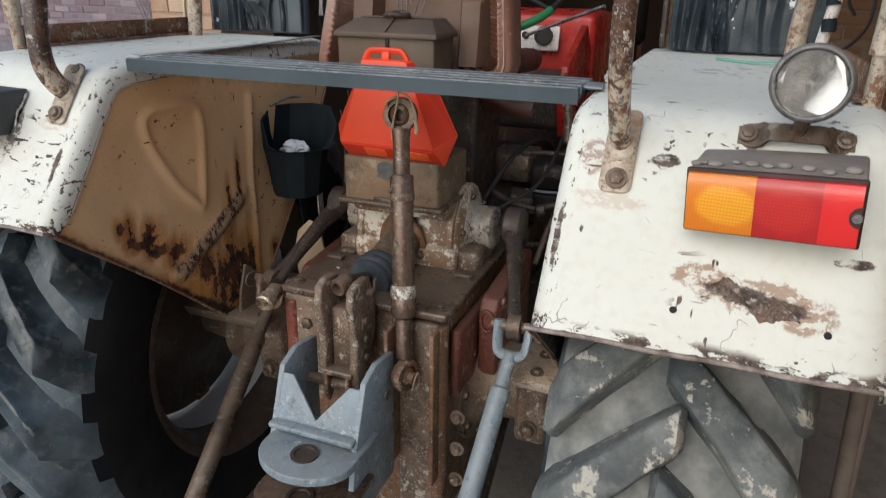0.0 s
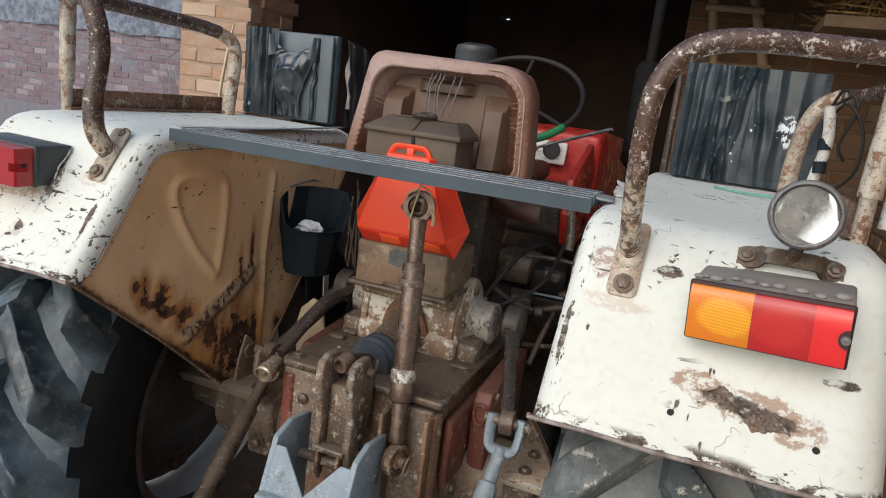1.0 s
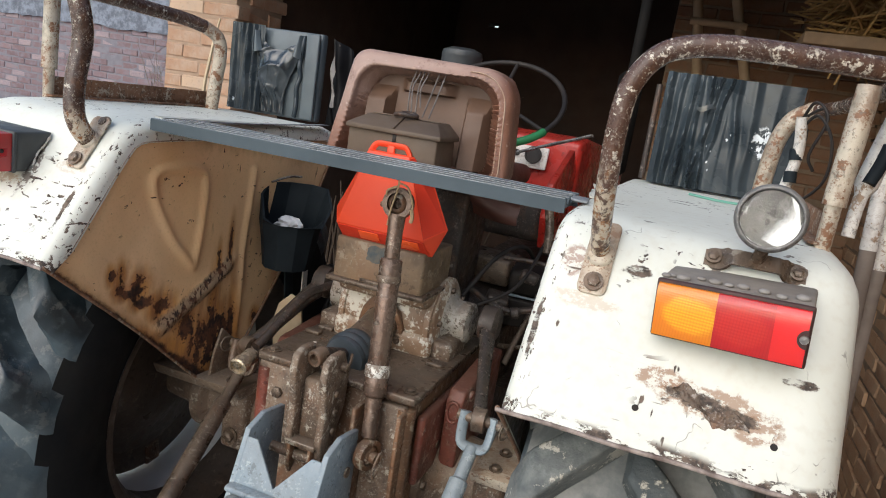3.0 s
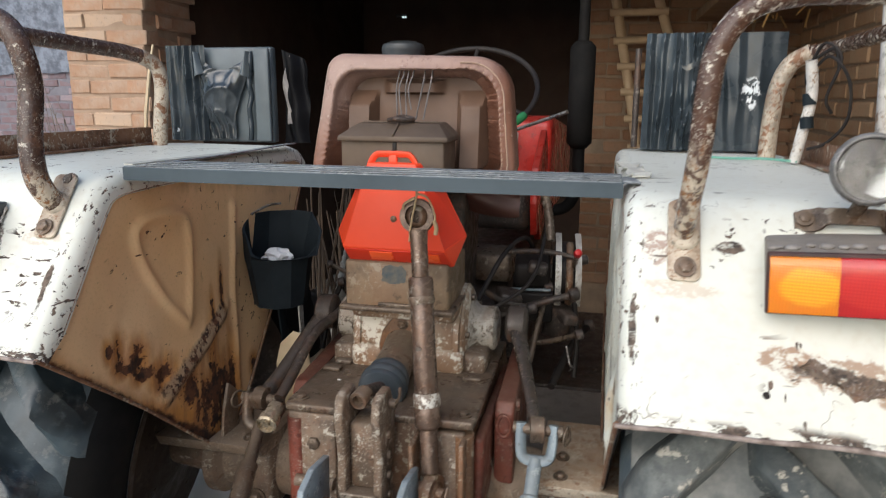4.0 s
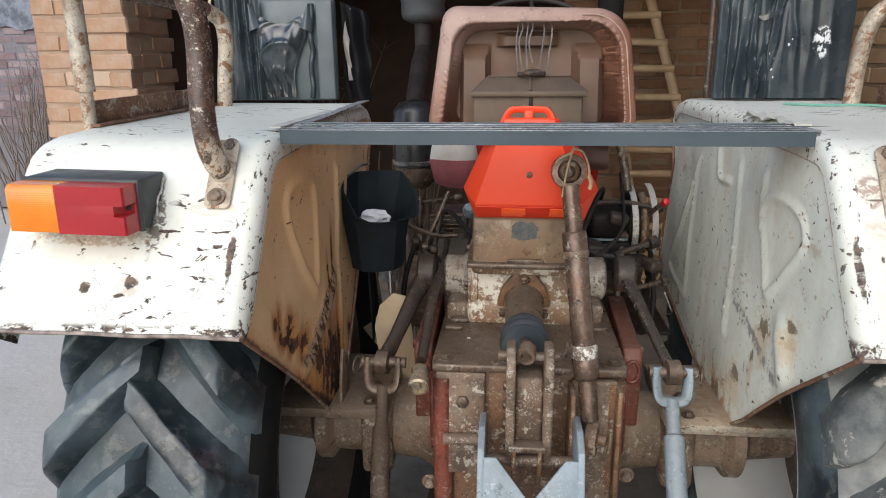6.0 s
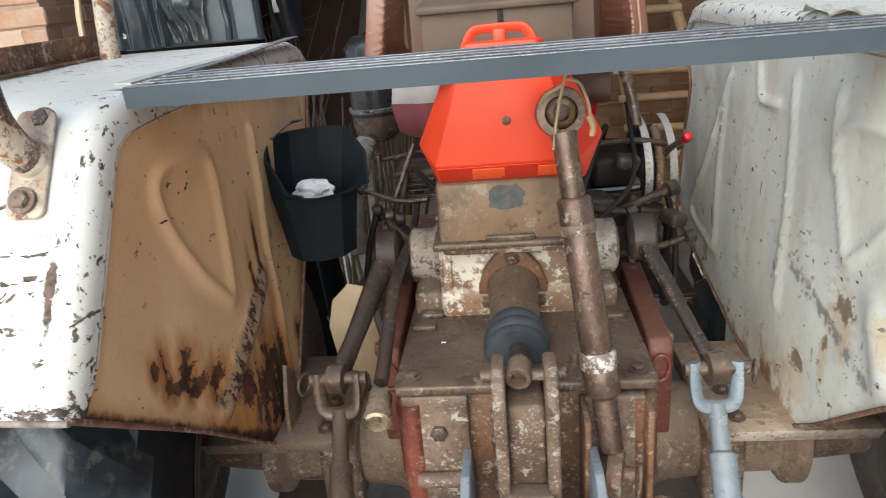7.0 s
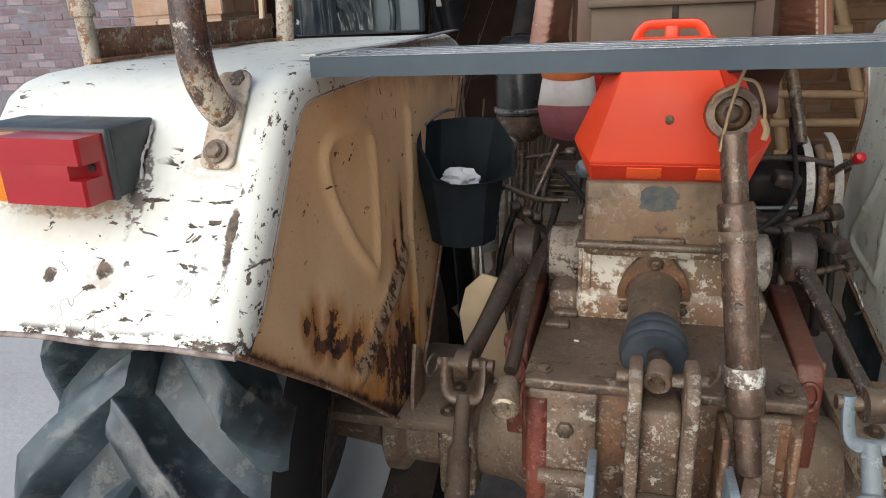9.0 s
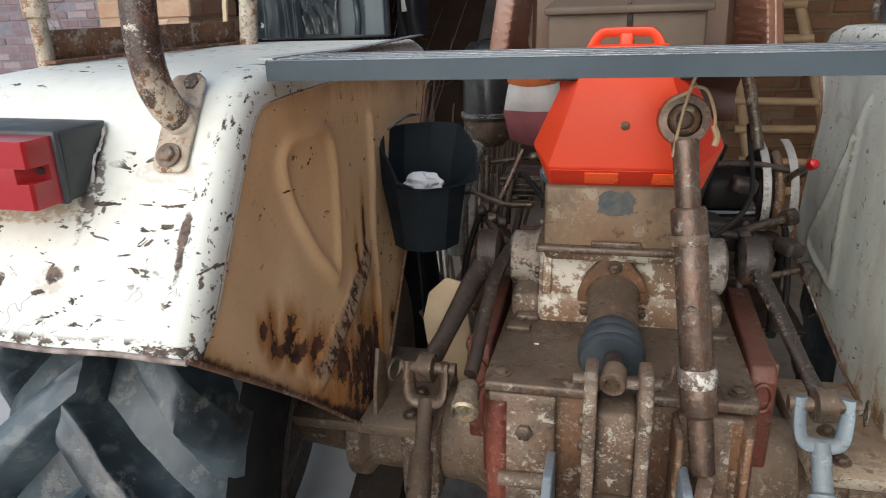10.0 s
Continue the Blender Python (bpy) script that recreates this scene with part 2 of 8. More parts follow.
def worn(name, base, base2, fleck, dirt, amount, rough=0.6, metal=0.3, scale=1.0, rust=0.35, grease=0.7, foot=0.0, fine=1.0):
    """Machine iron: paint or bare metal in two tones, grease, rust, small flecks and dust on what faces up."""
    g = G(name)
    c = g.mix(g.step(g.noise(9 * scale, 5, 0.65), 0.35, 0.65), base, base2)
    k = g.step(g.noise(6.5 * scale, 6, 0.68, g.stretch((1, 1, 0.7), (5, 1, 2))), 0.46, 0.62, 0, grease)
    c = g.mix(k, c, [v * 0.30 for v in base])
    r = g.step(g.noise(15 * scale, 6, 0.7, g.stretch((1, 1, 0.6), (9, 3, 1))), 0.48, 0.66, 0, rust)
    c = g.mix(r, c, (0.20, 0.088, 0.04))
    w = g.step(g.noise(22 * scale, 6, 0.72, g.stretch((1, 1, 1), (4, 2, 8))), 0.62 - 0.13 * amount, 0.66 - 0.12 * amount)
    f = g.math("MULTIPLY", g.step(g.noise(95 * scale, 4, 0.7), 0.56, 0.60), g.step(g.noise(10 * scale, 4, 0.6, g.stretch((1, 1, 1), (2, 9, 4))), 0.38, 0.60))
    w = g.math("MAXIMUM", w, g.math("MULTIPLY", f, fine * min(1.0, 0.35 + amount)))
    c = g.mix(w, c, fleck)
    pit = g.step(g.noise(58 * scale, 5, 0.72, g.stretch((1, 1, 1), (8, 5, 2))), 0.57, 0.63, 0, 0.65 * fine)
    c = g.mix(pit, c, [v * 0.22 for v in base])
    if foot:     # paint gone to cream primer and orange rust round the foot
        f0 = g.step(g.math("ADD", g.axis(2), g.math("MULTIPLY", g.noise(26, 5, 0.7), 0.09)), foot + 0.085, foot + 0.03)
        pr = g.mix(g.step(g.noise(75, 5, 0.7), 0.50, 0.58), (0.64, 0.55, 0.42), (0.33, 0.15, 0.06))
        c = g.mix(g.math("MULTIPLY", f0, g.step(g.noise(60, 5, 0.7, g.stretch((1, 1, 0.6))), 0.45, 0.53, 0.06, 0.95)), c, pr)
    nz = g.t.nodes.new("ShaderNodeSeparateXYZ")
    g.put(nz.inputs[0], g.t.nodes.new("ShaderNodeNewGeometry").outputs["Normal"])
    d = g.math("MULTIPLY", g.step(nz.outputs[2], 0.0, 0.9, 0.08, 0.75), g.step(g.noise(7 * scale, 5, 0.65, g.stretch((1, 1, 1), (1, 7, 3))), 0.25, 0.62, 0.15, 1.0))
    c = g.mix(d, c, dirt)
    g.bump(g.noise(110 * scale, 4, 0.7), 0.30, 0.003)
    g.bump(g.noise(32 * scale, 5, 0.65), 0.22, 0.004)
    g.bump(w, 0.3, 0.001)
    rr = g.step(g.noise(26 * scale, 4), 0.3, 0.7, rough - 0.24, rough + 0.06)
    return g.done(c, g.math("ADD", rr, g.math("MULTIPLY", d, 0.16)), g.math("MULTIPLY", g.math("SUBTRACT", 1.0, d), metal))


def plain(name, c1, c2, scale=12, rough=0.6, metal=0.0, bump=0.2, fine=80, **more):
    g = G(name)
    c = g.mix(g.step(g.noise(scale, 5, 0.6), 0.3, 0.7), c1, c2)
    g.bump(g.noise(fine, 4, 0.6), bump, 0.002)
    return g.done(c, g.step(g.noise(scale * 2.3, 4), 0.3, 0.7, rough - 0.08, rough + 0.1), metal, **more)


def worn_vinyl():
    """Brown vinyl, paler mauve towards the top left, with dust and scuffs."""
    g = G("brown_vinyl")
    c = g.mix(g.step(g.noise(6, 5, 0.6), 0.35, 0.65), (0.165, 0.074, 0.047), (0.25, 0.120, 0.078))
    k = g.math("ADD", g.axis(2), g.math("MULTIPLY", g.noise(9, 5, 0.65), 0.09))
    k = g.math("SUBTRACT", k, g.math("MULTIPLY", g.axis(0), 0.42))
    c = g.mix(g.step(k, 1.50, 1.62, 0.0, 0.9), c, (0.36, 0.245, 0.20))
    c = g.mix(g.step(g.noise(34, 5, 0.7), 0.56, 0.66, 0, 0.5), c, (0.12, 0.06, 0.042))
    c = g.mix(g.step(g.noise(70, 4, 0.7), 0.62, 0.68, 0, 0.5), c, (0.50, 0.40, 0.33))
    g.bump(g.noise(70, 4, 0.6), 0.25, 0.002)
    g.bump(g.noise(22, 5, 0.6), 0.5, 0.008)
    return g.done(c, g.step(g.noise(18, 4), 0.3, 0.7, 0.36, 0.56), 0.0)


DUST = (0.150, 0.112, 0.080)
PALE_BROWN = (0.33, 0.20, 0.12)
paint_out = cream_paint("cream_enamel", 0.0, 1.1,
                        [(0.670, 1.170, 0.034, 0.009), (0.712, 1.162, 0.034, 0.009), (0.563, 1.30, 0.02, 0.008), (-0.61, 1.163, 0.012, 0.009),
                         (-0.68, 1.157, 0.009, 0.007), (-0.46, 1.20, 0.006, 0.03), (0.442, 1.20, 0.005, 0.035), (0.79, 1.215, 0.02, 0.005)],
                        [(0.632, 1.181, 0.044, 0.014, PALE_BROWN, 0.9), (0.690, 1.170, 0.075, 0.018, PALE_BROWN, 0.85), (0.750, 1.154, 0.032, 0.017, PALE_BROWN, 0.85),
                         (0.472, 1.298, 0.020, 0.022, (0.33, 0.20, 0.15), 0.8), (-0.588, 1.245, 0.014, 0.045, (0.15, 0.12, 0.10), 0.95), (-0.69, 1.222, 0.10, 0.012, (0.45, 0.30, 0.17), 0.7),
                         (-0.612, 1.158, 0.022, 0.016, PALE_BROWN, 0.4), (0.50, 1.25, 0.05, 0.012, (0.50, 0.36, 0.24), 0.45), (-0.50, 1.265, 0.04, 0.012, (0.50, 0.36, 0.24), 0.4)])
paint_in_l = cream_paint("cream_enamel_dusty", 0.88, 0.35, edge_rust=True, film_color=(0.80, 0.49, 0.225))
paint_in_r = cream_paint("cream_enamel_inner", 0.0, 0.45)
iron = worn("dirty_iron", (0.098, 0.068, 0.048), (0.165, 0.120, 0.085), (0.34, 0.30, 0.24), DUST, 0.18, 0.40, 0.35, 1.4)
iron_dark = worn("greasy_iron", (0.04, 0.032, 0.028), (0.06, 0.046, 0.038), (0.22, 0.19, 0.16), (0.055, 0.04, 0.03), 0.12, 0.55, 0.1, 1.5)
arm_iron = worn("dark_flaked_arm_iron", (0.034, 0.027, 0.023), (0.052, 0.040, 0.033), (0.42, 0.34, 0.28), (0.055, 0.043, 0.035), 0.35, 0.40, 0.2, 2.2)
iron_pale = worn("flaking_primer_iron", (0.15, 0.10, 0.068), (0.21, 0.15, 0.105), (0.44, 0.40, 0.33), DUST, 0.42, 0.55, 0.1, 2.2)
drum_paint = worn("flaking_drum_paint", (0.32, 0.195, 0.115), (0.22, 0.135, 0.082), (0.66, 0.62, 0.53), (0.42, 0.37, 0.29), 0.85, 0.5, 0.0, 0.75, 0.40, 0.35)
axle_dust = worn("dusty_tan_axle", (0.25, 0.18, 0.125), (0.17, 0.115, 0.078), (0.42, 0.36, 0.28), (0.27, 0.21, 0.155), 0.25, 0.5, 0.1, 1.6)
iron_red = worn("red_oxide_casting", (0.195, 0.048, 0.030), (0.125, 0.043, 0.029), (0.30, 0.22, 0.17), (0.16, 0.075, 0.05), 0.15, 0.55, 0.1)
iron_brown = worn("rust_brown_casting", (0.20, 0.098, 0.048), (0.13, 0.072, 0.042), (0.38, 0.32, 0.24), DUST, 0.32, 0.5, 0.1, 1.7, 0.6)
steel_worn = worn("rubbed_steel_tube", (0.205, 0.145, 0.112), (0.135, 0.088, 0.066), (0.38, 0.34, 0.29), (0.11, 0.075, 0.055), 0.10, 0.29, 0.55, 2.0, fine=0.5)
steel_bare = worn("bare_steel", (0.42, 0.41, 0.39), (0.30, 0.29, 0.28), (0.6, 0.6, 0.58), (0.2, 0.17, 0.14), 0.4, 0.35, 0.9)
collar_paint = worn("peeling_pale_paint", (0.24, 0.19, 0.15), (0.17, 0.12, 0.09), (0.72, 0.70, 0.64), (0.30, 0.26, 0.21), 0.95, 0.4, 0.1, 2.4, 0.2)
grey_paint = worn("grey_blue_paint", (0.25, 0.32, 0.37), (0.195, 0.25, 0.29), (0.42, 0.48, 0.51), (0.23, 0.25, 0.25), 0.15, 0.5, 0.0, 1.3, 0.08, 0.35)
plank_mat = plain("slate_grey_steel", (0.068, 0.090, 0.104), (0.050, 0.068, 0.080), 7, 0.46, 0.0, 0.12, 60, Specular_IOR_Level=0.25)
ridge_mat = worn("rubbed_ridge_steel", (0.25, 0.275, 0.29), (0.19, 0.215, 0.23), (0.44, 0.45, 0.45), (0.27, 0.29, 0.30), 0.3, 0.4, 0.3, 1.0, 0.05, 0.4)
rail_mat = worn("flaking_brown_tube", (0.068, 0.036, 0.026), (0.10, 0.055, 0.040), (0.66, 0.60, 0.50), (0.075, 0.042, 0.03), 0.46, 0.27, 0.0, 3.2, 0.25, 0.4, 1.415, fine=0.6)
rail_mat_l = worn("brown_tube_fine_flakes", (0.062, 0.034, 0.026), (0.088, 0.05, 0.036), (0.60, 0.55, 0.46), (0.07, 0.042, 0.032), 0.16, 0.28, 0.0, 3.4, 0.35, 0.4, 1.352)
rail_pale = worn("flaking_cream_tube", (0.62, 0.56, 0.45), (0.52, 0.44, 0.34), (0.22, 0.10, 0.05), (0.36, 0.25, 0.16), 0.55, 0.5, 0.1, 1.6, 0.6)
rust_iron = worn("rusty_angle_iron", (0.19, 0.09, 0.045), (0.26, 0.14, 0.08), (0.42, 0.36, 0.28), (0.15, 0.085, 0.055), 0.5, 0.75, 0.1, 1.2, 0.7)
red_body = worn("faded_red_bonnet", (0.50, 0.025, 0.018), (0.42, 0.03, 0.02), (0.50, 0.07, 0.05), (0.26, 0.03, 0.022), 0.02, 0.35, 0.0, 0.7, 0.03, 0.3)
orange = plain("orange_plastic", (0.84, 0.078, 0.024), (0.78, 0.062, 0.019), 4, 0.42, 0, 0.08, 150)
# facet and lower bevel shade put into a redder orange; the stalk is red
red_or_shaded_orange = plain("red_orange_plastic", (0.66, 0.038, 0.014), (0.60, 0.034, 0.012), 4, 0.4, 0, 0.08, 150)
orange_hi = plain("orange_reflex_strip", (0.98, 0.13, 0.03), (0.95, 0.11, 0.026), 6, 0.25, 0, 0.1, 300)
red_plastic = plain("red_plastic", (0.55, 0.012, 0.014), (0.5, 0.016, 0.018), 6, 0.35, 0, 0.05, 100)
black_plastic = plain("black_moulded_plastic", (0.009, 0.012, 0.015), (0.016, 0.022, 0.026), 8, 0.62, 0, 0.15, 120, Specular_IOR_Level=0.12)
lamp_black = plain("lamp_housing", (0.035, 0.042, 0.048), (0.055, 0.06, 0.062), 9, 0.5, 0, 0.15, 120)
black_iron = plain("black_painted_iron", (0.012, 0.010, 0.010), (0.026, 0.021, 0.018), 10, 0.6, 0.0, Specular_IOR_Level=0.3)
soot_iron = plain("sooty_exhaust_iron", (0.006, 0.006, 0.006), (0.012, 0.011, 0.010), 10, 0.75, 0.0, Specular_IOR_Level=0.12)
gloss_black = plain("glossy_black_canister", (0.016, 0.016, 0.017), (0.03, 0.03, 0.03), 9, 0.32, 0, 0.1, 90)
rubber_boot = plain("rubber_boot", (0.026, 0.036, 0.045), (0.055, 0.066, 0.074), 22, 0.5, 0, 0.2, 60)
vinyl_seam = plain("vinyl_seam_thread", (0.42, 0.30, 0.22), (0.30, 0.19, 0.13), 30, 0.6, 0, 0.3, 120)
vinyl = worn_vinyl()
seat_pan_mat = plain("dusty_seat_pan", (0.150, 0.086, 0.054), (0.095, 0.055, 0.036), 7, 0.62, 0.0, 0.2, 60)
olive = plain("dusty_olive_tin", (0.125, 0.088, 0.060), (0.088, 0.062, 0.043), 9, 0.6, 0.15, 0.2, 70)
cord = plain("jute_cord", (0.50, 0.37, 0.22), (0.40, 0.28, 0.16), 40, 0.9, 0, 0.4, 300)
blue_cord = plain("grey_cord", (0.19, 0.172, 0.165), (0.10, 0.09, 0.085), 40, 0.9, 0, 0.4, 300)
paper = plain("crumpled_white_paper", (0.75, 0.76, 0.78), (0.66, 0.67, 0.70), 30, 0.8, 0, 0.4, 90)
rag_mat = plain("dark_crimson_rag", (0.20, 0.055, 0.06), (0.13, 0.035, 0.04), 9, 0.9, 0, 0.4, 120)
rag_mat2 = plain("grey_white_rag", (0.52, 0.50, 0.47), (0.36, 0.30, 0.29), 9, 0.9, 0, 0.4, 120)
wood = plain("dry_pole_wood", (0.30, 0.20, 0.115), (0.20, 0.13, 0.075), 6, 0.75, 0, 0.35, 50)
white_tube = worn("white_tube", (0.72, 0.70, 0.66), (0.6, 0.57, 0.52), (0.30, 0.2, 0.13), (0.5, 0.45, 0.38), 0.3, 0.45, 0.0, 1.4, 0.25, 0.3)
green_tape = plain("green_tape", (0.02, 0.19, 0.06), (0.015, 0.14, 0.05), 20, 0.4)
sheet_grey = plain("grey_plastic_sheet", (0.105, 0.128, 0.138), (0.070, 0.087, 0.096), 6, 0.42, 0, 0.25, 30)
twig_mat = plain("dry_twigs", (0.22, 0.18, 0.15), (0.14, 0.11, 0.09), 8, 0.85)
# near-black walls and roof: the shed's inner darkness put into the colour
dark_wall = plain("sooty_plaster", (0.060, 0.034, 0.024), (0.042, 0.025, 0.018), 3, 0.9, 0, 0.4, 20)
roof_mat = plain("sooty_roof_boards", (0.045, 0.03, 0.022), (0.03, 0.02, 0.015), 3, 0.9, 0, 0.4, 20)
# seat vinyl below the plank, its shade put into a darker colour
vinyl_shaded = plain("dark_red_brown_vinyl", (0.115, 0.045, 0.032), (0.085, 0.035, 0.026), 6, 0.5, 0, 0.25, 45)
stalk_mat = plain("dark_dry_stalks", (0.060, 0.038, 0.022), (0.03, 0.02, 0.013), 8, 0.85)
straw_mat = plain("dry_straw", (0.52, 0.33, 0.12), (0.38, 0.22, 0.08), 10, 0.85, 0, 0.4, 70)


def film_sheet():
    g = G("black_plastic_film")
    c = g.mix(g.step(g.noise(5, 4), 0.35, 0.7), (0.020, 0.029, 0.036), (0.046, 0.060, 0.070))
    torn = g.step(g.noise(22, 4, 0.7, g.stretch((1, 1, 0.7), (3, 0, 1))), 0.685, 0.70)
    splash = g.math("MULTIPLY", blob(g, 0.735, 1.512, 0.022, 0.042, 0.3), g.step(g.noise(62, 4, 0.65, g.stretch((1, 1, 0.8))), 0.50, 0.53))
    c = g.mix(g.math("MAXIMUM", torn, splash), c, (0.66, 0.70, 0.72))
    g.b.inputs["Specular IOR Level"].default_value = 0.42
    g.bump(g.noise(9, 2, 0.5, g.stretch((2, 1, 0.6)), 0.5), 0.18, 0.010)
    return g.done(c, g.step(g.noise(11, 3), 0.3, 0.7, 0.17, 0.34))


def tyre_mat(name, dust):
    g = G(name)
    shift = g.t.nodes.new("ShaderNodeVectorMath")
    shift.operation = "ADD"
    g.put(shift.inputs[0], g.co), g.put(shift.inputs[1], g.math("MULTIPLY", g.rand(), 37.0))
    g.co = shift.outputs[0]
    c = g.mix(g.step(g.noise(10, 5), 0.3, 0.7), (0.016, 0.026, 0.033), (0.028, 0.042, 0.051))
    d = g.step(g.noise(5.5, 6, 0.68), 0.36, 0.62, 0.25 * dust, dust)
    c = g.mix(d, c, (0.205, 0.215, 0.20) if dust > 0.5 else (0.125, 0.175, 0.20))
    dk = g.step(g.noise(13, 6, 0.7, g.stretch((1, 1, 1), (6, 2, 9))), 0.48, 0.60, 0, 0.5)
    c = g.mix(dk, c, (0.045, 0.055, 0.056))
    if dust < 0.5:     # rubber polished by the soil; the sky's blue-grey sheen is put into the colour
        c = g.mix(g.step(g.noise(7, 3, 0.5), 0.36, 0.64), (0.010, 0.017, 0.022), (0.064, 0.090, 0.104))
        c = g.mix(g.step(g.noise(38, 4, 0.6), 0.50, 0.70, 0, 0.35), c, (0.13, 0.155, 0.16))
    d2 = g.step(g.noise(19, 6, 0.74, g.stretch((1, 1, 1), (3, 8, 1))), 0.555, 0.605)
    c = g.mix(g.math("MULTIPLY", d2, 0.85 if dust > 0.5 else 0.10), c, (0.50, 0.47, 0.40))
    k = 1.0 if dust > 0.5 else 0.4
    g.bump(g.noise(60, 5, 0.65), 0.5 * k, 0.004)
    g.bump(g.noise(16, 5, 0.65), 0.5 * k, 0.010)
    g.bump(d2, 0.4 * k, 0.003)
    return g.done(c, g.step(g.noise(8, 4), 0.3, 0.7, 0.20 + 0.37 * dust, 0.40 + 0.43 * dust), 0.0, Specular_IOR_Level=0.4 if dust > 0.5 else 0.6)


def lens(name, c1, c2, spot=None, c3=(1, 1, 1), rib=0.06):
    """Ribbed lamp plastic; round spot (x, z) the lit bowl's glow is painted in paler."""
    g = G(name)
    c = g.mix(g.step(g.noise(9, 3), 0.3, 0.7), c1, c2)
    if spot:
        c = g.mix(g.math("MULTIPLY", blob(g, spot[0], spot[1], 0.036, 0.026, 0.08), g.step(g.wave(75, direction="Z"), 0.1, 0.9, 0.45, 0.9)), c, c3)
        c = g.mix(g.step(g.wave(85, direction="X"), 0.35, 0.0, 0, 0.2), c, [v * 0.7 for v in c1])
    g.bump(g.math("ADD", g.wave(95, direction="X"), g.wave(95, direction="Z")), rib, 0.001)
    return g.done(c, 0.36 if rib < 0.04 else 0.18, 0.0, Subsurface_Weight=0.25, Coat_Weight=0.1 if rib < 0.04 else 0.4)


def brick_mat(name, a, b, c3, dust, by_island=False):
    g = G(name)
    r = g.island() if by_island else g.rand()
    c = g.mix(r, a, b)
    c = g.mix(g.step(g.math("FRACT", g.math("MULTIPLY", r, 7.31)), 0.72, 0.85), c, c3)
    c = g.mix(g.step(g.noise(11, 5, 0.65), 0.38, 0.72, 0, 0.75), c, dust)
    c = g.mix(g.step(g.noise(60, 4, 0.7), 0.55, 0.7, 0, 0.5), c, [v * 0.5 for v in dust])
    g.bump(g.noise(45, 5, 0.7), 0.55, 0.006)
    g.bump(g.noise(180, 3, 0.6), 0.3, 0.002)
    return g.done(c, 0.9)


def ground_mat():
    """Pale trodden dust in the yard; under tractor and shed the shade is put into darker earth."""
    g = G("trodden_yard_earth")
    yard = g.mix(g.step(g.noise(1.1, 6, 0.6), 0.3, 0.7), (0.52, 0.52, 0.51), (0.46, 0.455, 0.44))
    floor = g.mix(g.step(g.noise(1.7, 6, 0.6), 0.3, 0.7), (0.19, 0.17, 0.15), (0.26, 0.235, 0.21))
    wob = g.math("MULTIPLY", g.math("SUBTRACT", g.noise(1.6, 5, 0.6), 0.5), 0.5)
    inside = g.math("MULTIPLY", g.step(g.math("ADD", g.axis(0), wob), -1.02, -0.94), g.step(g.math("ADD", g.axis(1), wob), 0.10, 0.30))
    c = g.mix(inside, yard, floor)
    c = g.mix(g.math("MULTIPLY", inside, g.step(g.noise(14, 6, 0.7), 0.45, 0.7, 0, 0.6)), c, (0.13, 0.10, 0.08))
    c = g.mix(g.step(g.noise(5, 6, 0.65), 0.5, 0.75, 0, 0.3), c, (0.33, 0.29, 0.25))
    c = g.mix(g.step(g.voronoi(38), 0.08, 0.14, 0.35, 0.0), c, (0.38, 0.33, 0.27))
    g.bump(g.noise(24, 6, 0.7), 0.3, 0.015)
    return g.done(c, 0.95)


zinc = worn("dull_zinc_strip", (0.50, 0.49, 0.46), (0.40, 0.39, 0.36), (0.22, 0.18, 0.14), (0.40, 0.38, 0.34), 0.35, 0.4, 0.3, 2.0, 0.1, 0.4)
# left sidewall: the mudguard's shade put into a blacker rubber
rubber_side_shaded = plain("black_sidewall_rubber", (0.009, 0.010, 0.011), (0.019, 0.019, 0.018), 7, 0.7, 0, 0.3, 50, Specular_IOR_Level=0.15)
rubber_base = tyre_mat("blue_grey_tread_rubber", 0.3)
rubber_base_r = plain("dusty_tread_rubber", (0.115, 0.125, 0.122), (0.28, 0.28, 0.26), 17, 0.85, 0, 0.7, 30)
film_mat, rubber, rubber_l = film_sheet(), tyre_mat("dusty_tyre_rubber", 0.95), tyre_mat("dark_tyre_rubber", 0.17)
amber = lens("amber_lens", (0.78, 0.20, 0.008), (0.82, 0.25, 0.010), (0.640, 1.276), (0.98, 0.46, 0.02), 0.14)
red_lens, red_bright = lens("red_lens", (0.46, 0.012, 0.014), (0.54, 0.016, 0.016), (0.70, 1.279), (0.60, 0.03, 0.02)), lens("bright_red_lens", (0.78, 0.018, 0.020), (0.84, 0.024, 0.022))
red_lens_dull = lens("crimson_lens", (0.32, 0.011, 0.018), (0.38, 0.015, 0.021), rib=0.02)
brick_r = brick_mat("brown_brick", (0.36, 0.205, 0.11), (0.30, 0.17, 0.095), (0.42, 0.26, 0.15), (0.37, 0.26, 0.165))
brick_rj = brick_mat("brown_brick_far", (0.36, 0.205, 0.11), (0.30, 0.17, 0.095), (0.42, 0.26, 0.15), (0.37, 0.26, 0.165), True)
# back wall: the side wall's brick with shade put into its colour
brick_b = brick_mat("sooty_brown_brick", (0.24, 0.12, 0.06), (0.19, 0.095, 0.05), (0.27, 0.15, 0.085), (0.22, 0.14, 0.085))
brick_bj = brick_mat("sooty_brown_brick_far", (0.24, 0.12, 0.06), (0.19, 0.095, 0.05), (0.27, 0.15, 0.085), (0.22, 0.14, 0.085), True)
brick_p = brick_mat("orange_brick", (0.44, 0.25, 0.15), (0.38, 0.225, 0.14), (0.50, 0.35, 0.24), (0.45, 0.34, 0.255))
brick_f = brick_mat("weathered_brick", (0.16, 0.105, 0.11), (0.21, 0.14, 0.145), (0.30, 0.23, 0.235), (0.21, 0.185, 0.21), True)
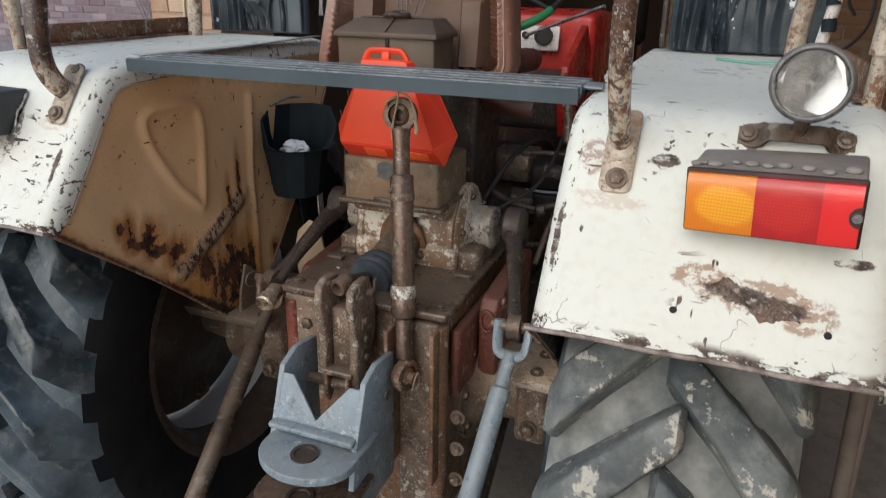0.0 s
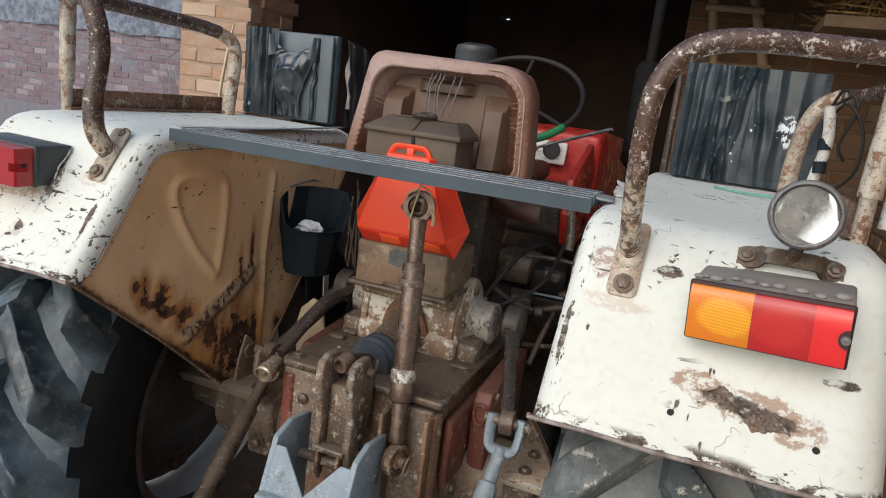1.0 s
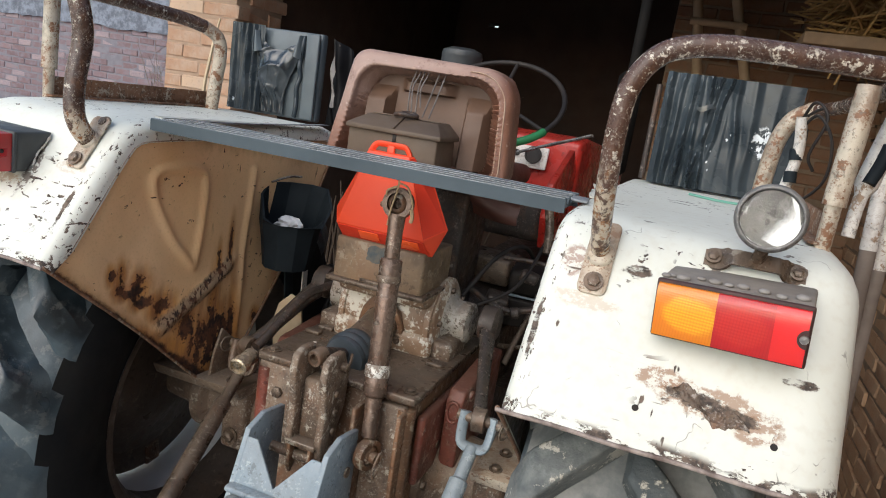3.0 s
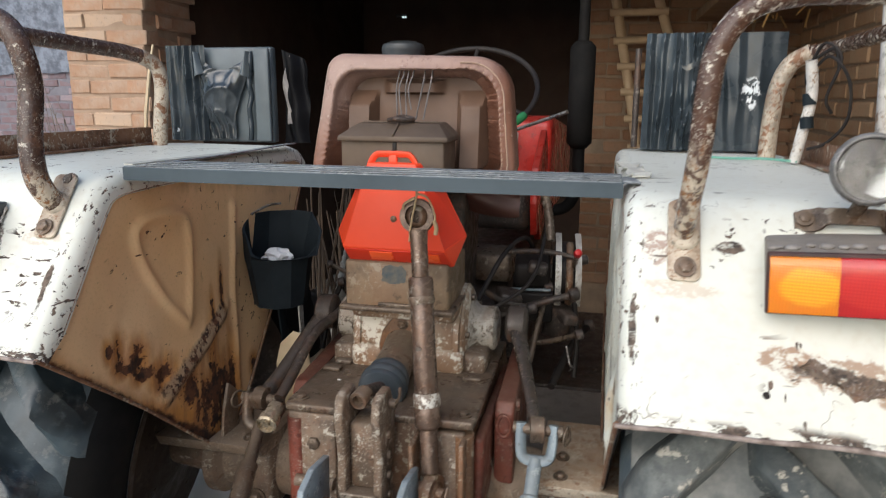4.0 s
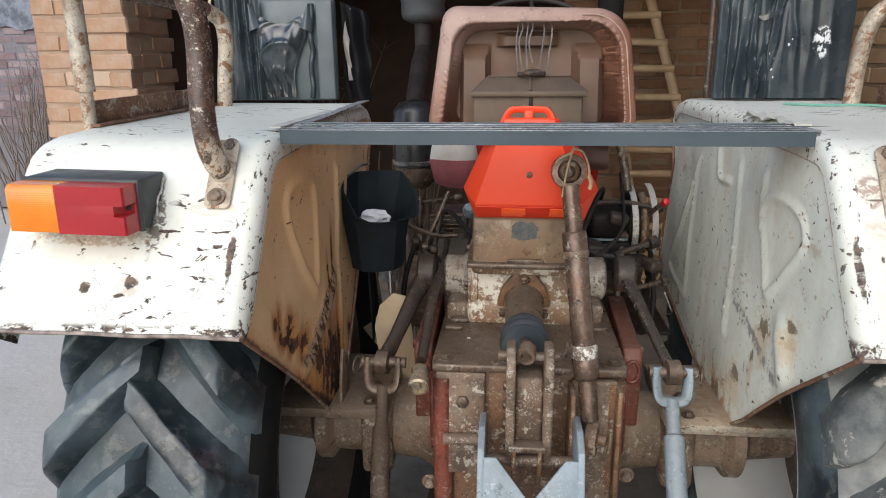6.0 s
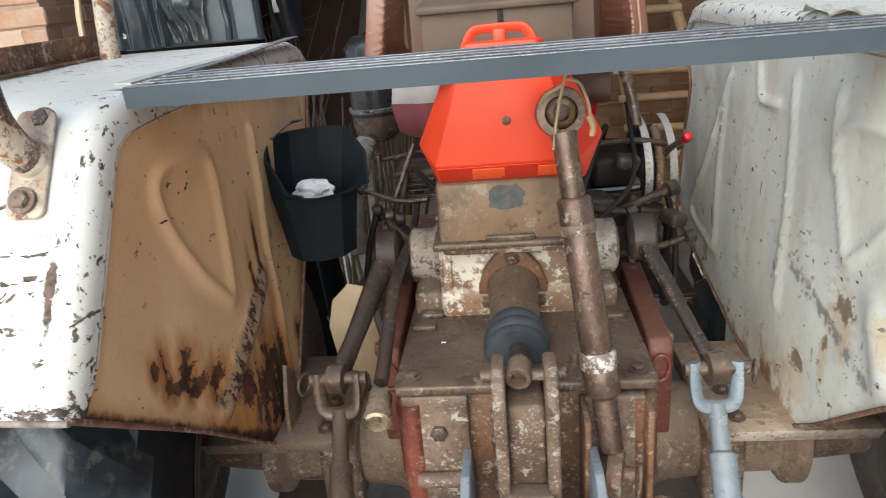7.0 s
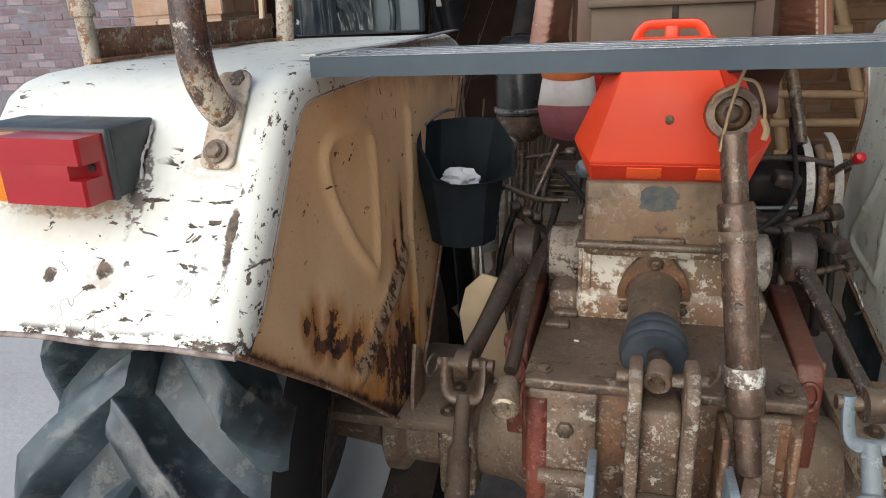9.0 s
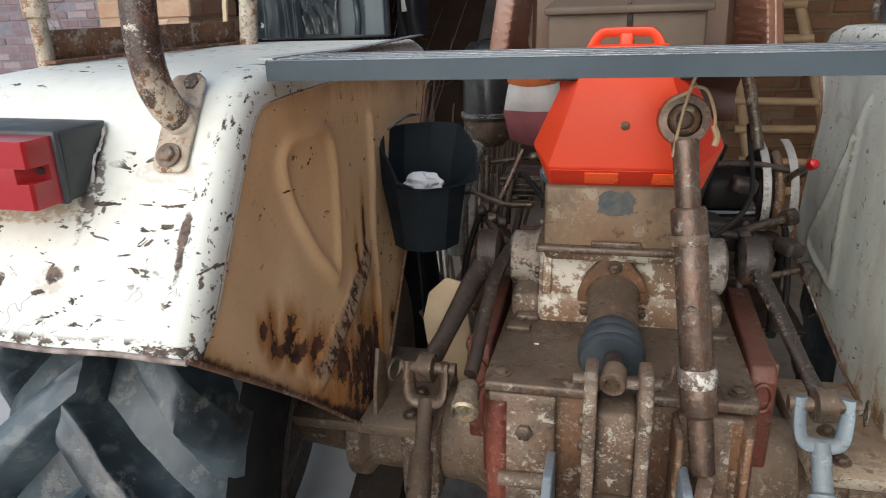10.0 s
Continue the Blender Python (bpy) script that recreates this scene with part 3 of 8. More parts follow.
mortar = plain("mud_mortar", (0.25, 0.18, 0.12), (0.19, 0.135, 0.09), 12, 0.95, 0, 0.5, 60)
mortar_p = plain("pale_mud_mortar", (0.38, 0.27, 0.19), (0.30, 0.21, 0.145), 12, 0.95, 0, 0.5, 60)
mortar_f = plain("grey_mortar", (0.20, 0.19, 0.21), (0.16, 0.15, 0.17), 12, 0.95, 0, 0.5, 60)
reflector = plain("lamp_reflector", (0.84, 0.85, 0.86), (0.78, 0.79, 0.80), 5, 0.36, 1.0, 0.0, 40)
_g = G("lamp_glass")
glass = _g.done((0.97, 0.98, 0.97), 0.0, 0.0, Transmission_Weight=1.0, IOR=1.12)


# ---------------------------------------------------------------- mesh helpers
def V(*a):
    return Vector(a)


def thing(name, at, label, category, group="", kind=""):
    ob = new(name)
    ob.location = at
    ob.empty_display_size = 0.05
    ob["base"] = list(at)
    return tagged(ob, label, category, group, kind)


def finish(name, bm, mat, smooth=50):
    bmesh.ops.recalc_face_normals(bm, faces=bm.faces)
    me = bpy.data.meshes.new(name)
    if smooth:
        for f in bm.faces:
            f.smooth = True
        lim = radians(smooth)
        for e in bm.edges:
            if len(e.link_faces) == 2 and e.calc_face_angle(0) > lim:
                e.smooth = False
    bm.to_mesh(me)
    bm.free()
    me.materials.append(mat)
    return new(name, me)


def part(name, bm, mat, parent, label="", smooth=50):
    ob = finish(name, bm, mat, smooth)
    ob.parent = parent
    if parent.type == "EMPTY":
        ob.matrix_parent_inverse = Matrix.Translation(parent.location).inverted()
    return tagged(ob, label)


def solo(name, bm, mat, label, category, group="", kind="", smooth=50):
    return tagged(finish(name, bm, mat, smooth), label, category, group, kind)


def B():
    return bmesh.new()


def merge(bm, other):
    me = bpy.data.meshes.new("tmp")
    other.to_mesh(me)
    other.free()
    bm.from_mesh(me)
    bpy.data.meshes.remove(me)
    return bm


def box(bm, c, s, rot=None, bevel=0.003, seg=2):
    b = B()
    bmesh.ops.create_cube(b, size=1)
    bmesh.ops.scale(b, vec=s, verts=b.verts)
    if bevel:
        bmesh.ops.bevel(b, geom=b.edges[:], offset=min(bevel, min(s) * 0.45), segments=seg, affect="EDGES", profile=0.5)
    m = Matrix.Translation(c) @ (rot if rot is not None else Matrix())
    bmesh.ops.transform(b, matrix=m, verts=b.verts)
    return merge(bm, b)


def prism(bm, pts, to3, lo, hi, bevel=0.0, seg=2):
    """A flat outline pts, thick from lo to hi; to3(u, v, w) gives the place."""
    b = B()
    a = [b.verts.new(to3(u, v, lo)) for u, v in pts]
    z = [b.verts.new(to3(u, v, hi)) for u, v in pts]
    n = len(pts)
    b.faces.new(a[::-1]), b.faces.new(z)
    for i in range(n):
        b.faces.new((a[i], a[(i + 1) % n], z[(i + 1) % n], z[i]))
    bmesh.ops.recalc_face_normals(b, faces=b.faces)
    if bevel:
        bmesh.ops.bevel(b, geom=b.edges[:], offset=bevel, segments=seg, affect="EDGES", profile=0.5)
    return merge(bm, b)


YZ = lambda u, v, w: (w, u, v)
XZ = lambda u, v, w: (u, w, v)
XY = lambda u, v, w: (u, v, w)


def smooth_path(pts, n=6):
    """Catmull-Rom through the points."""
    P = [Vector(p) for p in pts]
    P = [2 * P[0] - P[1]] + P + [2 * P[-1] - P[-2]]
    out = []
    for i in range(1, len(P) - 2):
        a, b, c, d = P[i - 1:i + 3]
        for k in range(n):
            t = k / n
            out.append(0.5 * (2 * b + (c - a) * t + (2 * a - 5 * b + 4 * c - d) * t * t + (3 * b - a - 3 * c + d) * t ** 3))
    out.append(P[-2])
    return out


def tube(bm, pts, r, seg=14, closed=False, flat=None):
    """A round bar along pts; r is one radius or one a point; flat squashes it along the side axis."""
    P = [Vector(p) for p in pts]
    n = len(P)
    R = r if isinstance(r, (list, tuple)) else [r] * n
    t0 = (P[1] - P[0]).normalized()
    side = t0.orthogonal().normalized()
    rings = []
    for i in range(n):
        t = (P[(i + 1) % n] - P[i - 1]) if closed else (P[min(i + 1, n - 1)] - P[max(i - 1, 0)])
        t.normalize()
        side = (side - t * side.dot(t)).normalized()
        up = t.cross(side)
        rings.append([bm.verts.new(P[i] + (side * math.cos(a) * (flat or 1) + up * math.sin(a)) * R[i])
                      for a in (2 * math.pi * k / seg for k in range(seg))])
    for i in range(n if closed else n - 1):
        p, q = rings[i], rings[(i + 1) % n]
        for k in range(seg):
            bm.faces.new((p[k], p[(k + 1) % seg], q[(k + 1) % seg], q[k]))
    if not closed:
        bm.faces.new(rings[0][::-1]), bm.faces.new(rings[-1])
    return bm


def lathe(bm, prof, m, seg=28, caps=True):
    """Turns a profile of (radius, height) about the local z axis of m."""
    rings = []
    for r, h in prof:
        if r < 1e-5:
            rings.append([bm.verts.new(m @ Vector((0, 0, h)))])
        else:
            rings.append([bm.verts.new(m @ Vector((r * math.cos(a), r * math.sin(a), h))) for a in (2 * math.pi * k / seg for k in range(seg))])
    for p, q in zip(rings, rings[1:]):
        for k in range(seg):
            a = [p[k % len(p)], p[(k + 1) % len(p)], q[(k + 1) % len(q)], q[k % len(q)]]
            a = list(dict.fromkeys(a))
            if len(a) > 2:
                bm.faces.new(a)
    for ring, flip in ((rings[0], True), (rings[-1], False)):
        if len(ring) > 2 and caps:
            bm.faces.new(ring[::-1] if flip else ring)
    return bm


def along(at, axis):
    """The pose at a place whose z axis points along axis."""
    return Matrix.Translation(at) @ Vector(axis).to_track_quat("Z", "Y").to_matrix().to_4x4()


def bolt(bm, at, axis, r=0.011, h=0.009, washer=True):
    """A hexagon head on a round washer, as one body."""
    m, seg = along(at, axis), 24
    rings = []
    for rad, z, hexa in ((r * (1.5 if washer else 1.0), -0.001, not washer), (r * (1.5 if washer else 1.0), 0.0022, not washer), (r, 0.0026, True), (r, h * 0.85, True), (r * 0.84, h, True)):
        ring = []
        for k in range(seg):
            a = 2 * math.pi * k / seg
            q = rad * 0.9 / math.cos((a % (math.pi / 3)) - math.pi / 6) if hexa else rad
            ring.append(bm.verts.new(m @ Vector((q * math.cos(a), q * math.sin(a), z))))
        rings.append(ring)
    for p, q in zip(rings, rings[1:]):
        for k in range(seg):
            bm.faces.new((p[k], p[(k + 1) % seg], q[(k + 1) % seg], q[k]))
    bm.faces.new(rings[0][::-1]), bm.faces.new(rings[-1])
    return bm


def sheet(bm, rows, close=False):
    vs = [[bm.verts.new(p) for p in row] for row in rows]
    for a, b in zip(vs, vs[1:]):
        for k in range(len(a) - 1):
            bm.faces.new((a[k], a[k + 1], b[k + 1], b[k]))
    return bm


def thicken(bm, t):
    bmesh.ops.recalc_face_normals(bm, faces=bm.faces)
    bmesh.ops.solidify(bm, geom=bm.faces[:], thickness=t)
    return bm


def resample(pts, n):
    P = [Vector(p) for p in pts]
    L = [0.0]
    for a, b in zip(P, P[1:]):
        L.append(L[-1] + (b - a).length)
    out = []
    for k in range(n):
        s = L[-1] * k / (n - 1)
        i = max(j for j in range(len(P) - 1) if L[j] <= s + 1e-9)
        f = (s - L[i]) / max(L[i + 1] - L[i], 1e-9)
        out.append(P[i].lerp(P[i + 1], min(f, 1)))
    return out


# ---------------------------------------------------------------- setting
def build_ground():
    bm = B()
    n, rows = 60, []
    for i in range(n + 1):
        row = []
        for j in range(n + 1):
            u, v = (i / n - 0.5) * 2, (j / n - 0.5) * 2
            x, y = 60 * u * abs(u) ** 1.8, 60 * v * abs(v) ** 1.8
            z = 0.03 * (noise.noise((x * 0.9, y * 0.9, 1)) + 0.5 * noise.noise((x * 3, y * 3, 5))) if max(abs(x), abs(y)) < 12 else 0
            row.append((x, y, z - 0.02))
        rows.append(row)
    sheet(bm, rows)
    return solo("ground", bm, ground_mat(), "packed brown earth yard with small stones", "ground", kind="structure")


def slab(name, c, s, mat, label, category="wall"):
    return solo(name, box(B(), c, s, None, 0.004), mat, label, category, kind="structure")


build_ground()
WALL_R, BACK_Y, PILLAR_Y = 1.52, 3.6, 2.1
wall_right = slab("wall_right", (WALL_R + 0.105, 2.1, 1.35), (0.27, 11.0, 2.74), mortar, "brown brick side wall with mud mortar joints beside the tractor")
wall_back = slab("wall_back", (0.87, BACK_Y + 0.115, 1.35), (1.20, 0.29, 2.74), mortar, "brown brick back wall beside the dark shed doorway")
wall_left = slab("wall_left", (-1.95, 4.1, 1.35), (0.2, 3.3, 2.74), dark_wall, "inner side wall of the shed, darkness in its colour")
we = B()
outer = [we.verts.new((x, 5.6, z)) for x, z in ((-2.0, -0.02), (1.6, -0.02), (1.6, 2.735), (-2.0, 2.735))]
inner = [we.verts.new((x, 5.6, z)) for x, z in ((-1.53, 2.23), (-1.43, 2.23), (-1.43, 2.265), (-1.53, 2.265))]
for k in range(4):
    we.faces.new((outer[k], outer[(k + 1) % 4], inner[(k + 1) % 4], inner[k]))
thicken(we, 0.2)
wall_end = solo("wall_end", we, dark_wall, "far wall of the shed, darkness in its colour, with one small hole", "wall", kind="structure")
# added out of view to keep sunlight off the shed's inside
lintel = slab("lintel", (-0.22, 2.02, 2.44), (3.46, 0.16, 0.60), mortar, "added brown lintel, out of view, shading the shed's inside")
pillar = slab("pillar", (-2.01, PILLAR_Y + 0.175, 1.35), (0.44, 0.405, 2.74), mortar_p, "orange brick pillar at the shed's open front", "pillar")
wall_far = slab("wall_far", (-6.2, 5.5, 1.4), (8.4, 0.33, 2.8), mortar_f, "weathered grey-purple brick boundary wall across the yard")
rg = G("mottled_grey_render")
rg.bump(rg.noise(14, 6, 0.7), 0.5, 0.02)
render_mat = rg.done(rg.mix(rg.step(rg.noise(9, 6, 0.72), 0.38, 0.62), (0.22, 0.245, 0.29), (0.105, 0.115, 0.14)), 0.95)
bm = B()
rows = []
for k in range(121):
    x = -10.35 + 8.35 * k / 120
    low = 1.735 + 0.05 * noise.noise((x * 2.1, 3, 1)) + 0.03 * noise.noise((x * 7, 1, 4))
    rows.append([(x, 5.318 + 0.012 * noise.noise((x * 3, v * 4, 2)), low + (2.80 - low) * v) for v in np.linspace(0, 1, 9)])
solo("render_band", thicken(sheet(bm, rows), 0.02), render_mat, "mottled grey render over the upper boundary wall", "wall", kind="structure")
# eave and ceiling: added out of view to shade dash, exhaust and shed
eave = slab("eave", (-0.2, 1.62, 2.43), (3.7, 0.62, 0.07), roof_mat, "added eave boards, out of view, shading the dash and exhaust", "eave")
ceiling = slab("ceiling", (-0.2, 4.0, 2.78), (3.9, 3.7, 0.12), roof_mat, "assumed board roof, out of view, keeping the shed dark", "ceiling")


# ---------------------------------------------------------------- the tractor
tractor = thing("tractor", (0, 0.45, 0), "old red tractor with rusty cream mudguards in a shed doorway", "tractor")
AXLE = (0.45, 0.645)
FACE_N = V(0, -0.82, 0.572)     # outward from the sloping rear of the mudguards
PROFILE = [(-0.127, 1.10), (-0.095, 1.145), (-0.063, 1.19), (-0.03, 1.237), (0.0, 1.281), (0.03, 1.321), (0.05, 1.343), (0.075, 1.356), (0.105, 1.362)]


def on_face(x, z, out=0.0):
    """A place on the sloping rear face of a mudguard, out metres in front of it."""
    y = float(np.interp(z, [p[1] for p in PROFILE], [p[0] for p in PROFILE]))
    return V(x, y, z) + FACE_N * out


hem_mat = plain("grey_brown_hem", (0.40, 0.335, 0.295), (0.12, 0.085, 0.07), 38, 0.6, 0, 0.3, 90)


def mudguard(s, front):
    prof = PROFILE + [(y, 1.363 + 0.004 * math.sin(3 * y)) for y in np.linspace(0.2, front, 9)] + [(front + 0.05, 1.353), (front + 0.085, 1.325), (front + 0.10, 1.28)]
    P = [Vector(p) for p in prof]
    rows = []
    R = 0.056
    for i, p in enumerate(P):
        t = (P[min(i + 1, len(P) - 1)] - P[max(i - 1, 0)]).normalized()
        n = Vector((t.y, -t.x))           # towards the wheel
        if n.dot(Vector(AXLE) - p) < 0:
            n = -n
        row = []
        R2 = 0.026
        row.append((s * 0.4275, p.x + n.x * (0.027 if i == 0 else 0.040), p.y + n.y * (0.027 if i == 0 else 0.040)))
        for k in range(7):
            a = k / 6 * math.pi / 2
            d = R2 * (1 - math.sin(a))
            row.append((s * (0.4275 + R2 * (1 - math.cos(a))), p.x + n.x * d, p.y + n.y * d))
        for u in np.linspace(0.4275 + R2, 0.800, 13)[1:]:
            w = 0.0025 * noise.noise((u * 7, p.x * 7, 3 + s))
            row.append((s * u, p.x + n.x * w, p.y + n.y * w))
        for k in range(1, 8):
            a = k / 7 * math.pi / 2
            d = R * (1 - math.cos(a))
            row.append((s * (0.800 + R * math.sin(a)), p.x + n.x * d, p.y + n.y * d))
        row.append((s * 0.856, p.x + n.x * 0.115, p.y + n.y * 0.115))
        rows.append(row)
    bm = thicken(sheet(B(), rows), 0.003)
    guard = part("mudguard", bm, paint_out, tractor, "cream mudguard with chipped paint and rust patches")
    # the inner side sheet
    if s > 0:
        low = [(-0.127, 1.10), (0.10, 0.925), (0.318, 0.742), (0.45, 0.735), (0.63, 0.75), (0.85, 0.79), (1.06, 0.83), (1.095, 0.90), (1.06, 1.05), (1.02, 1.18), (front + 0.09, 1.30)]
    else:
        low = [(-0.127, 1.10), (0.10, 0.92), (0.328, 0.724), (0.40, 0.72), (0.47, 0.77), (0.58, 0.9), (0.70, 1.05), (0.79, 1.19), (0.84, 1.27), (front + 0.09, 1.30)]
    top = []
    for i, p in enumerate(P[:-1]):
        t = (P[i + 1] - P[max(i - 1, 0)]).normalized()
        n = Vector((t.y, -t.x))
        if n.dot(Vector(AXLE) - p) < 0:
            n = -n
        top.append((p.x + n.x * 0.032, p.y + n.y * 0.032))
    top[0] = (-0.118, 1.093)
    top.append((front + 0.09, 1.30))
    if s > 0:
        loops = [[(0.245, 1.06), (0.29, 1.20), (0.27, 1.232), (0.20, 1.245), (0.125, 1.232), (0.105, 1.19), (0.17, 1.12), (0.235, 1.06)],
                 [(0.74, 1.24), (0.77, 1.20), (0.90, 1.0), (0.99, 0.90), (0.93, 0.87), (0.79, 0.86)], [(0.76, 1.22), (0.79, 1.05), (0.79, 0.87)],
                 [(0.45, 1.27), (0.44, 1.10), (0.44, 0.90)], [(0.60, 1.27), (0.58, 1.22), (0.51, 1.22)], [(0.30, 1.27), (0.295, 1.17)]]
    else:
        loops = [[(0.268, 1.04), (0.285, 1.15), (0.288, 1.235), (0.265, 1.262), (0.20, 1.268), (0.145, 1.262), (0.13, 1.235), (0.155, 1.17), (0.20, 1.10), (0.262, 1.035)],
                 [(0.47, 1.25), (0.455, 1.10), (0.45, 0.78)]]
    ribs = [np.array([(q.y, q.z) for q in smooth_path([(0, a, b) for a, b in lp], 7)]) for lp in loops]

    def rib_height(y, z):
        """How far the pressed ribs stand out of the sheet."""
        d = 9.0
        for q in ribs:
            a, b = q[:-1], q[1:]
            ab = b - a
            t = np.clip(((y - a[:, 0]) * ab[:, 0] + (z - a[:, 1]) * ab[:, 1]) / (ab ** 2).sum(1), 0, 1)
            d = min(d, float(np.hypot(y - a[:, 0] - t * ab[:, 0], z - a[:, 1] - t * ab[:, 1]).min()))
        return (0.0065 if s > 0 else 0.0075) * math.exp(-(d / (0.0078 if s > 0 else 0.0100)) ** 2)

    def bulge(y, z):
        d = 0.006 * noise.noise((y * 5, z * 5, 2 + s)) + 0.002 * noise.noise((y * 17, z * 17, 9)) + rib_height(y, z)
        if s < 0:      # the creased dents low down
            off, run = -0.441 * (y - 0.169) + 0.897 * (z - 0.901), 0.897 * (y - 0.169) + 0.441 * (z - 0.901)
            d += 0.014 * math.exp(-(off / 0.016) ** 2) * max(0, min(1, run / 0.05 + 1, (0.30 - run) / 0.06))
            for cy, cz in ((0.07, 1.04), (0.115, 1.00), (0.18, 0.95)):
                d -= 0.007 * math.exp(-((y - cy) / 0.016) ** 2 - ((z - cz) / 0.035) ** 2)
            return d
        return d + 0.012 * math.exp(-((y - 0.13 - (z - 1.0) * 0.55) / 0.03) ** 2) * max(0, min(1, (1.06 - z) / 0.05))
    NU, NV = 150, 90
    U, L = resample([(a, b, 0) for a, b in top], NU), resample([(a, b, 0) for a, b in low], NU)
    rows = []
    for a, b in zip(U, L):
        row = []
        for k in range(NV + 1):
            q = a.lerp(b, k / NV)
            d = bulge(q.x, q.y) * min(1, 2.6 * math.sin(math.pi * k / NV))
            row.append((s * (0.4308 - d), q.x, q.y))
        rows.append(row)
    bm = sheet(B(), rows)
    back = sheet(B(), [[(x + s * 0.003, y, z) for x, y, z in r] for r in rows])
    part("wheel_side", back, iron_dark, guard, "dirty dark brown wheel side of the sheet")
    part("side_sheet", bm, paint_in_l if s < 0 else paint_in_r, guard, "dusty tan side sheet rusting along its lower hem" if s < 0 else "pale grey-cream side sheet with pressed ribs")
    # rolled edges
    rim = B()
    tube(rim, smooth_path([(s * 0.4285, y, z - 0.006) for y, z in top[1:-2]], 2), 0.0016, 8)
    part("lap_seam", rim, rail_pale, guard, "thin lap seam of the side sheet")
    hem = B()
    tube(hem, [(s * x, -0.128 + 0.002 * math.sin(40 * x), 1.099) for x in np.linspace(0.425, 0.83, 24)], 0.0034, 8)
    part("lower_hem", hem, hem_mat, guard, "rusting lower hem")
    hem = B()
    tube(hem, smooth_path([(s * 0.4265, y, z) for y, z in low], 3), 0.0036, 8)
    part("side_hem", hem, rust_iron, guard, "rusty side hem")
    for x in (0.601, 0.770) if s > 0 else ():
        part("hole", lathe(B(), [(0.0045, 0.0), (0.0042, 0.0008), (0.0001, 0.0006)], along(on_face(x, 1.143, 0.0015), FACE_N), 12), black_iron, guard, "small drilled hole")
    return guard


guard_r, guard_l = mudguard(1, 1.0), mudguard(-1, 0.80)


def rust_scab():
    """The torn, crusted rust hole in the rear face: curled edges round a dark break."""
    crust = worn("crusted_rust", (0.16, 0.125, 0.10), (0.24, 0.18, 0.135), (0.42, 0.38, 0.34), (0.16, 0.11, 0.08), 0.45, 0.8, 0.2, 3.0, 0.6)
    for lo, hi, seed in ((0.0, 0.46, 1), (0.40, 1.0, 2)):
        rows = []
        for i in range(46):
            u = lo + (hi - lo) * i / 45
            x, zc = 0.640 + 0.100 * u, 1.174 - 0.026 * u + 0.006 * math.sin(9 * u)
            end = min(1.0, 6 * (u - lo), 6 * (hi - u)) if hi - lo else 1
            half = (0.0085 + 0.006 * noise.noise((u * 9, seed, 3))) * max(0.08, end)
            row = []
            for k in range(9):
                v = k / 4 - 1
                ragged = half * v * (1 + 0.5 * noise.noise((u * 22, v, 5 + seed)))
                lift = 0.0008 + max(0.0, (0.0055 * abs(v) + 0.004 * noise.noise((u * 30, v * 3, seed)))) * (1 - abs(v) ** 6)
                row.append(on_face(x, zc + ragged, lift))
            rows.append(row)
        part("rust_scab", sheet(B(), rows), crust, guard_r, "curled crust of rusted-through sheet", 40)


rust_scab()


def bracket_foot(s):
    """The bracket that carries the mudguard on the axle tube."""
    bm = prism(B(), [(0.30, 0.745), (0.315, 0.715), (0.56, 0.705), (0.60, 0.72), (0.60, 0.74), (0.34, 0.745)], YZ, s * 0.30, s * 0.56, 0.002)
    if s < 0:
        prism(bm, [(0.325, 0.72), (0.40, 0.72), (0.40, 0.83), (0.365, 0.86), (0.34, 0.80)], YZ, s * 0.405, s * 0.412, 0.001)
    br = part("mudguard_bracket", bm, rail_pale if s > 0 else axle_dust, tractor, "folded plate bracket on the axle tube")
    for y in (0.34, 0.42, 0.5):
        part("bolt", bolt(B(), (s * 0.345, y, 0.745), (0, 0, 1), 0.010, 0.010), iron, br)


bracket_foot(1), bracket_foot(-1)


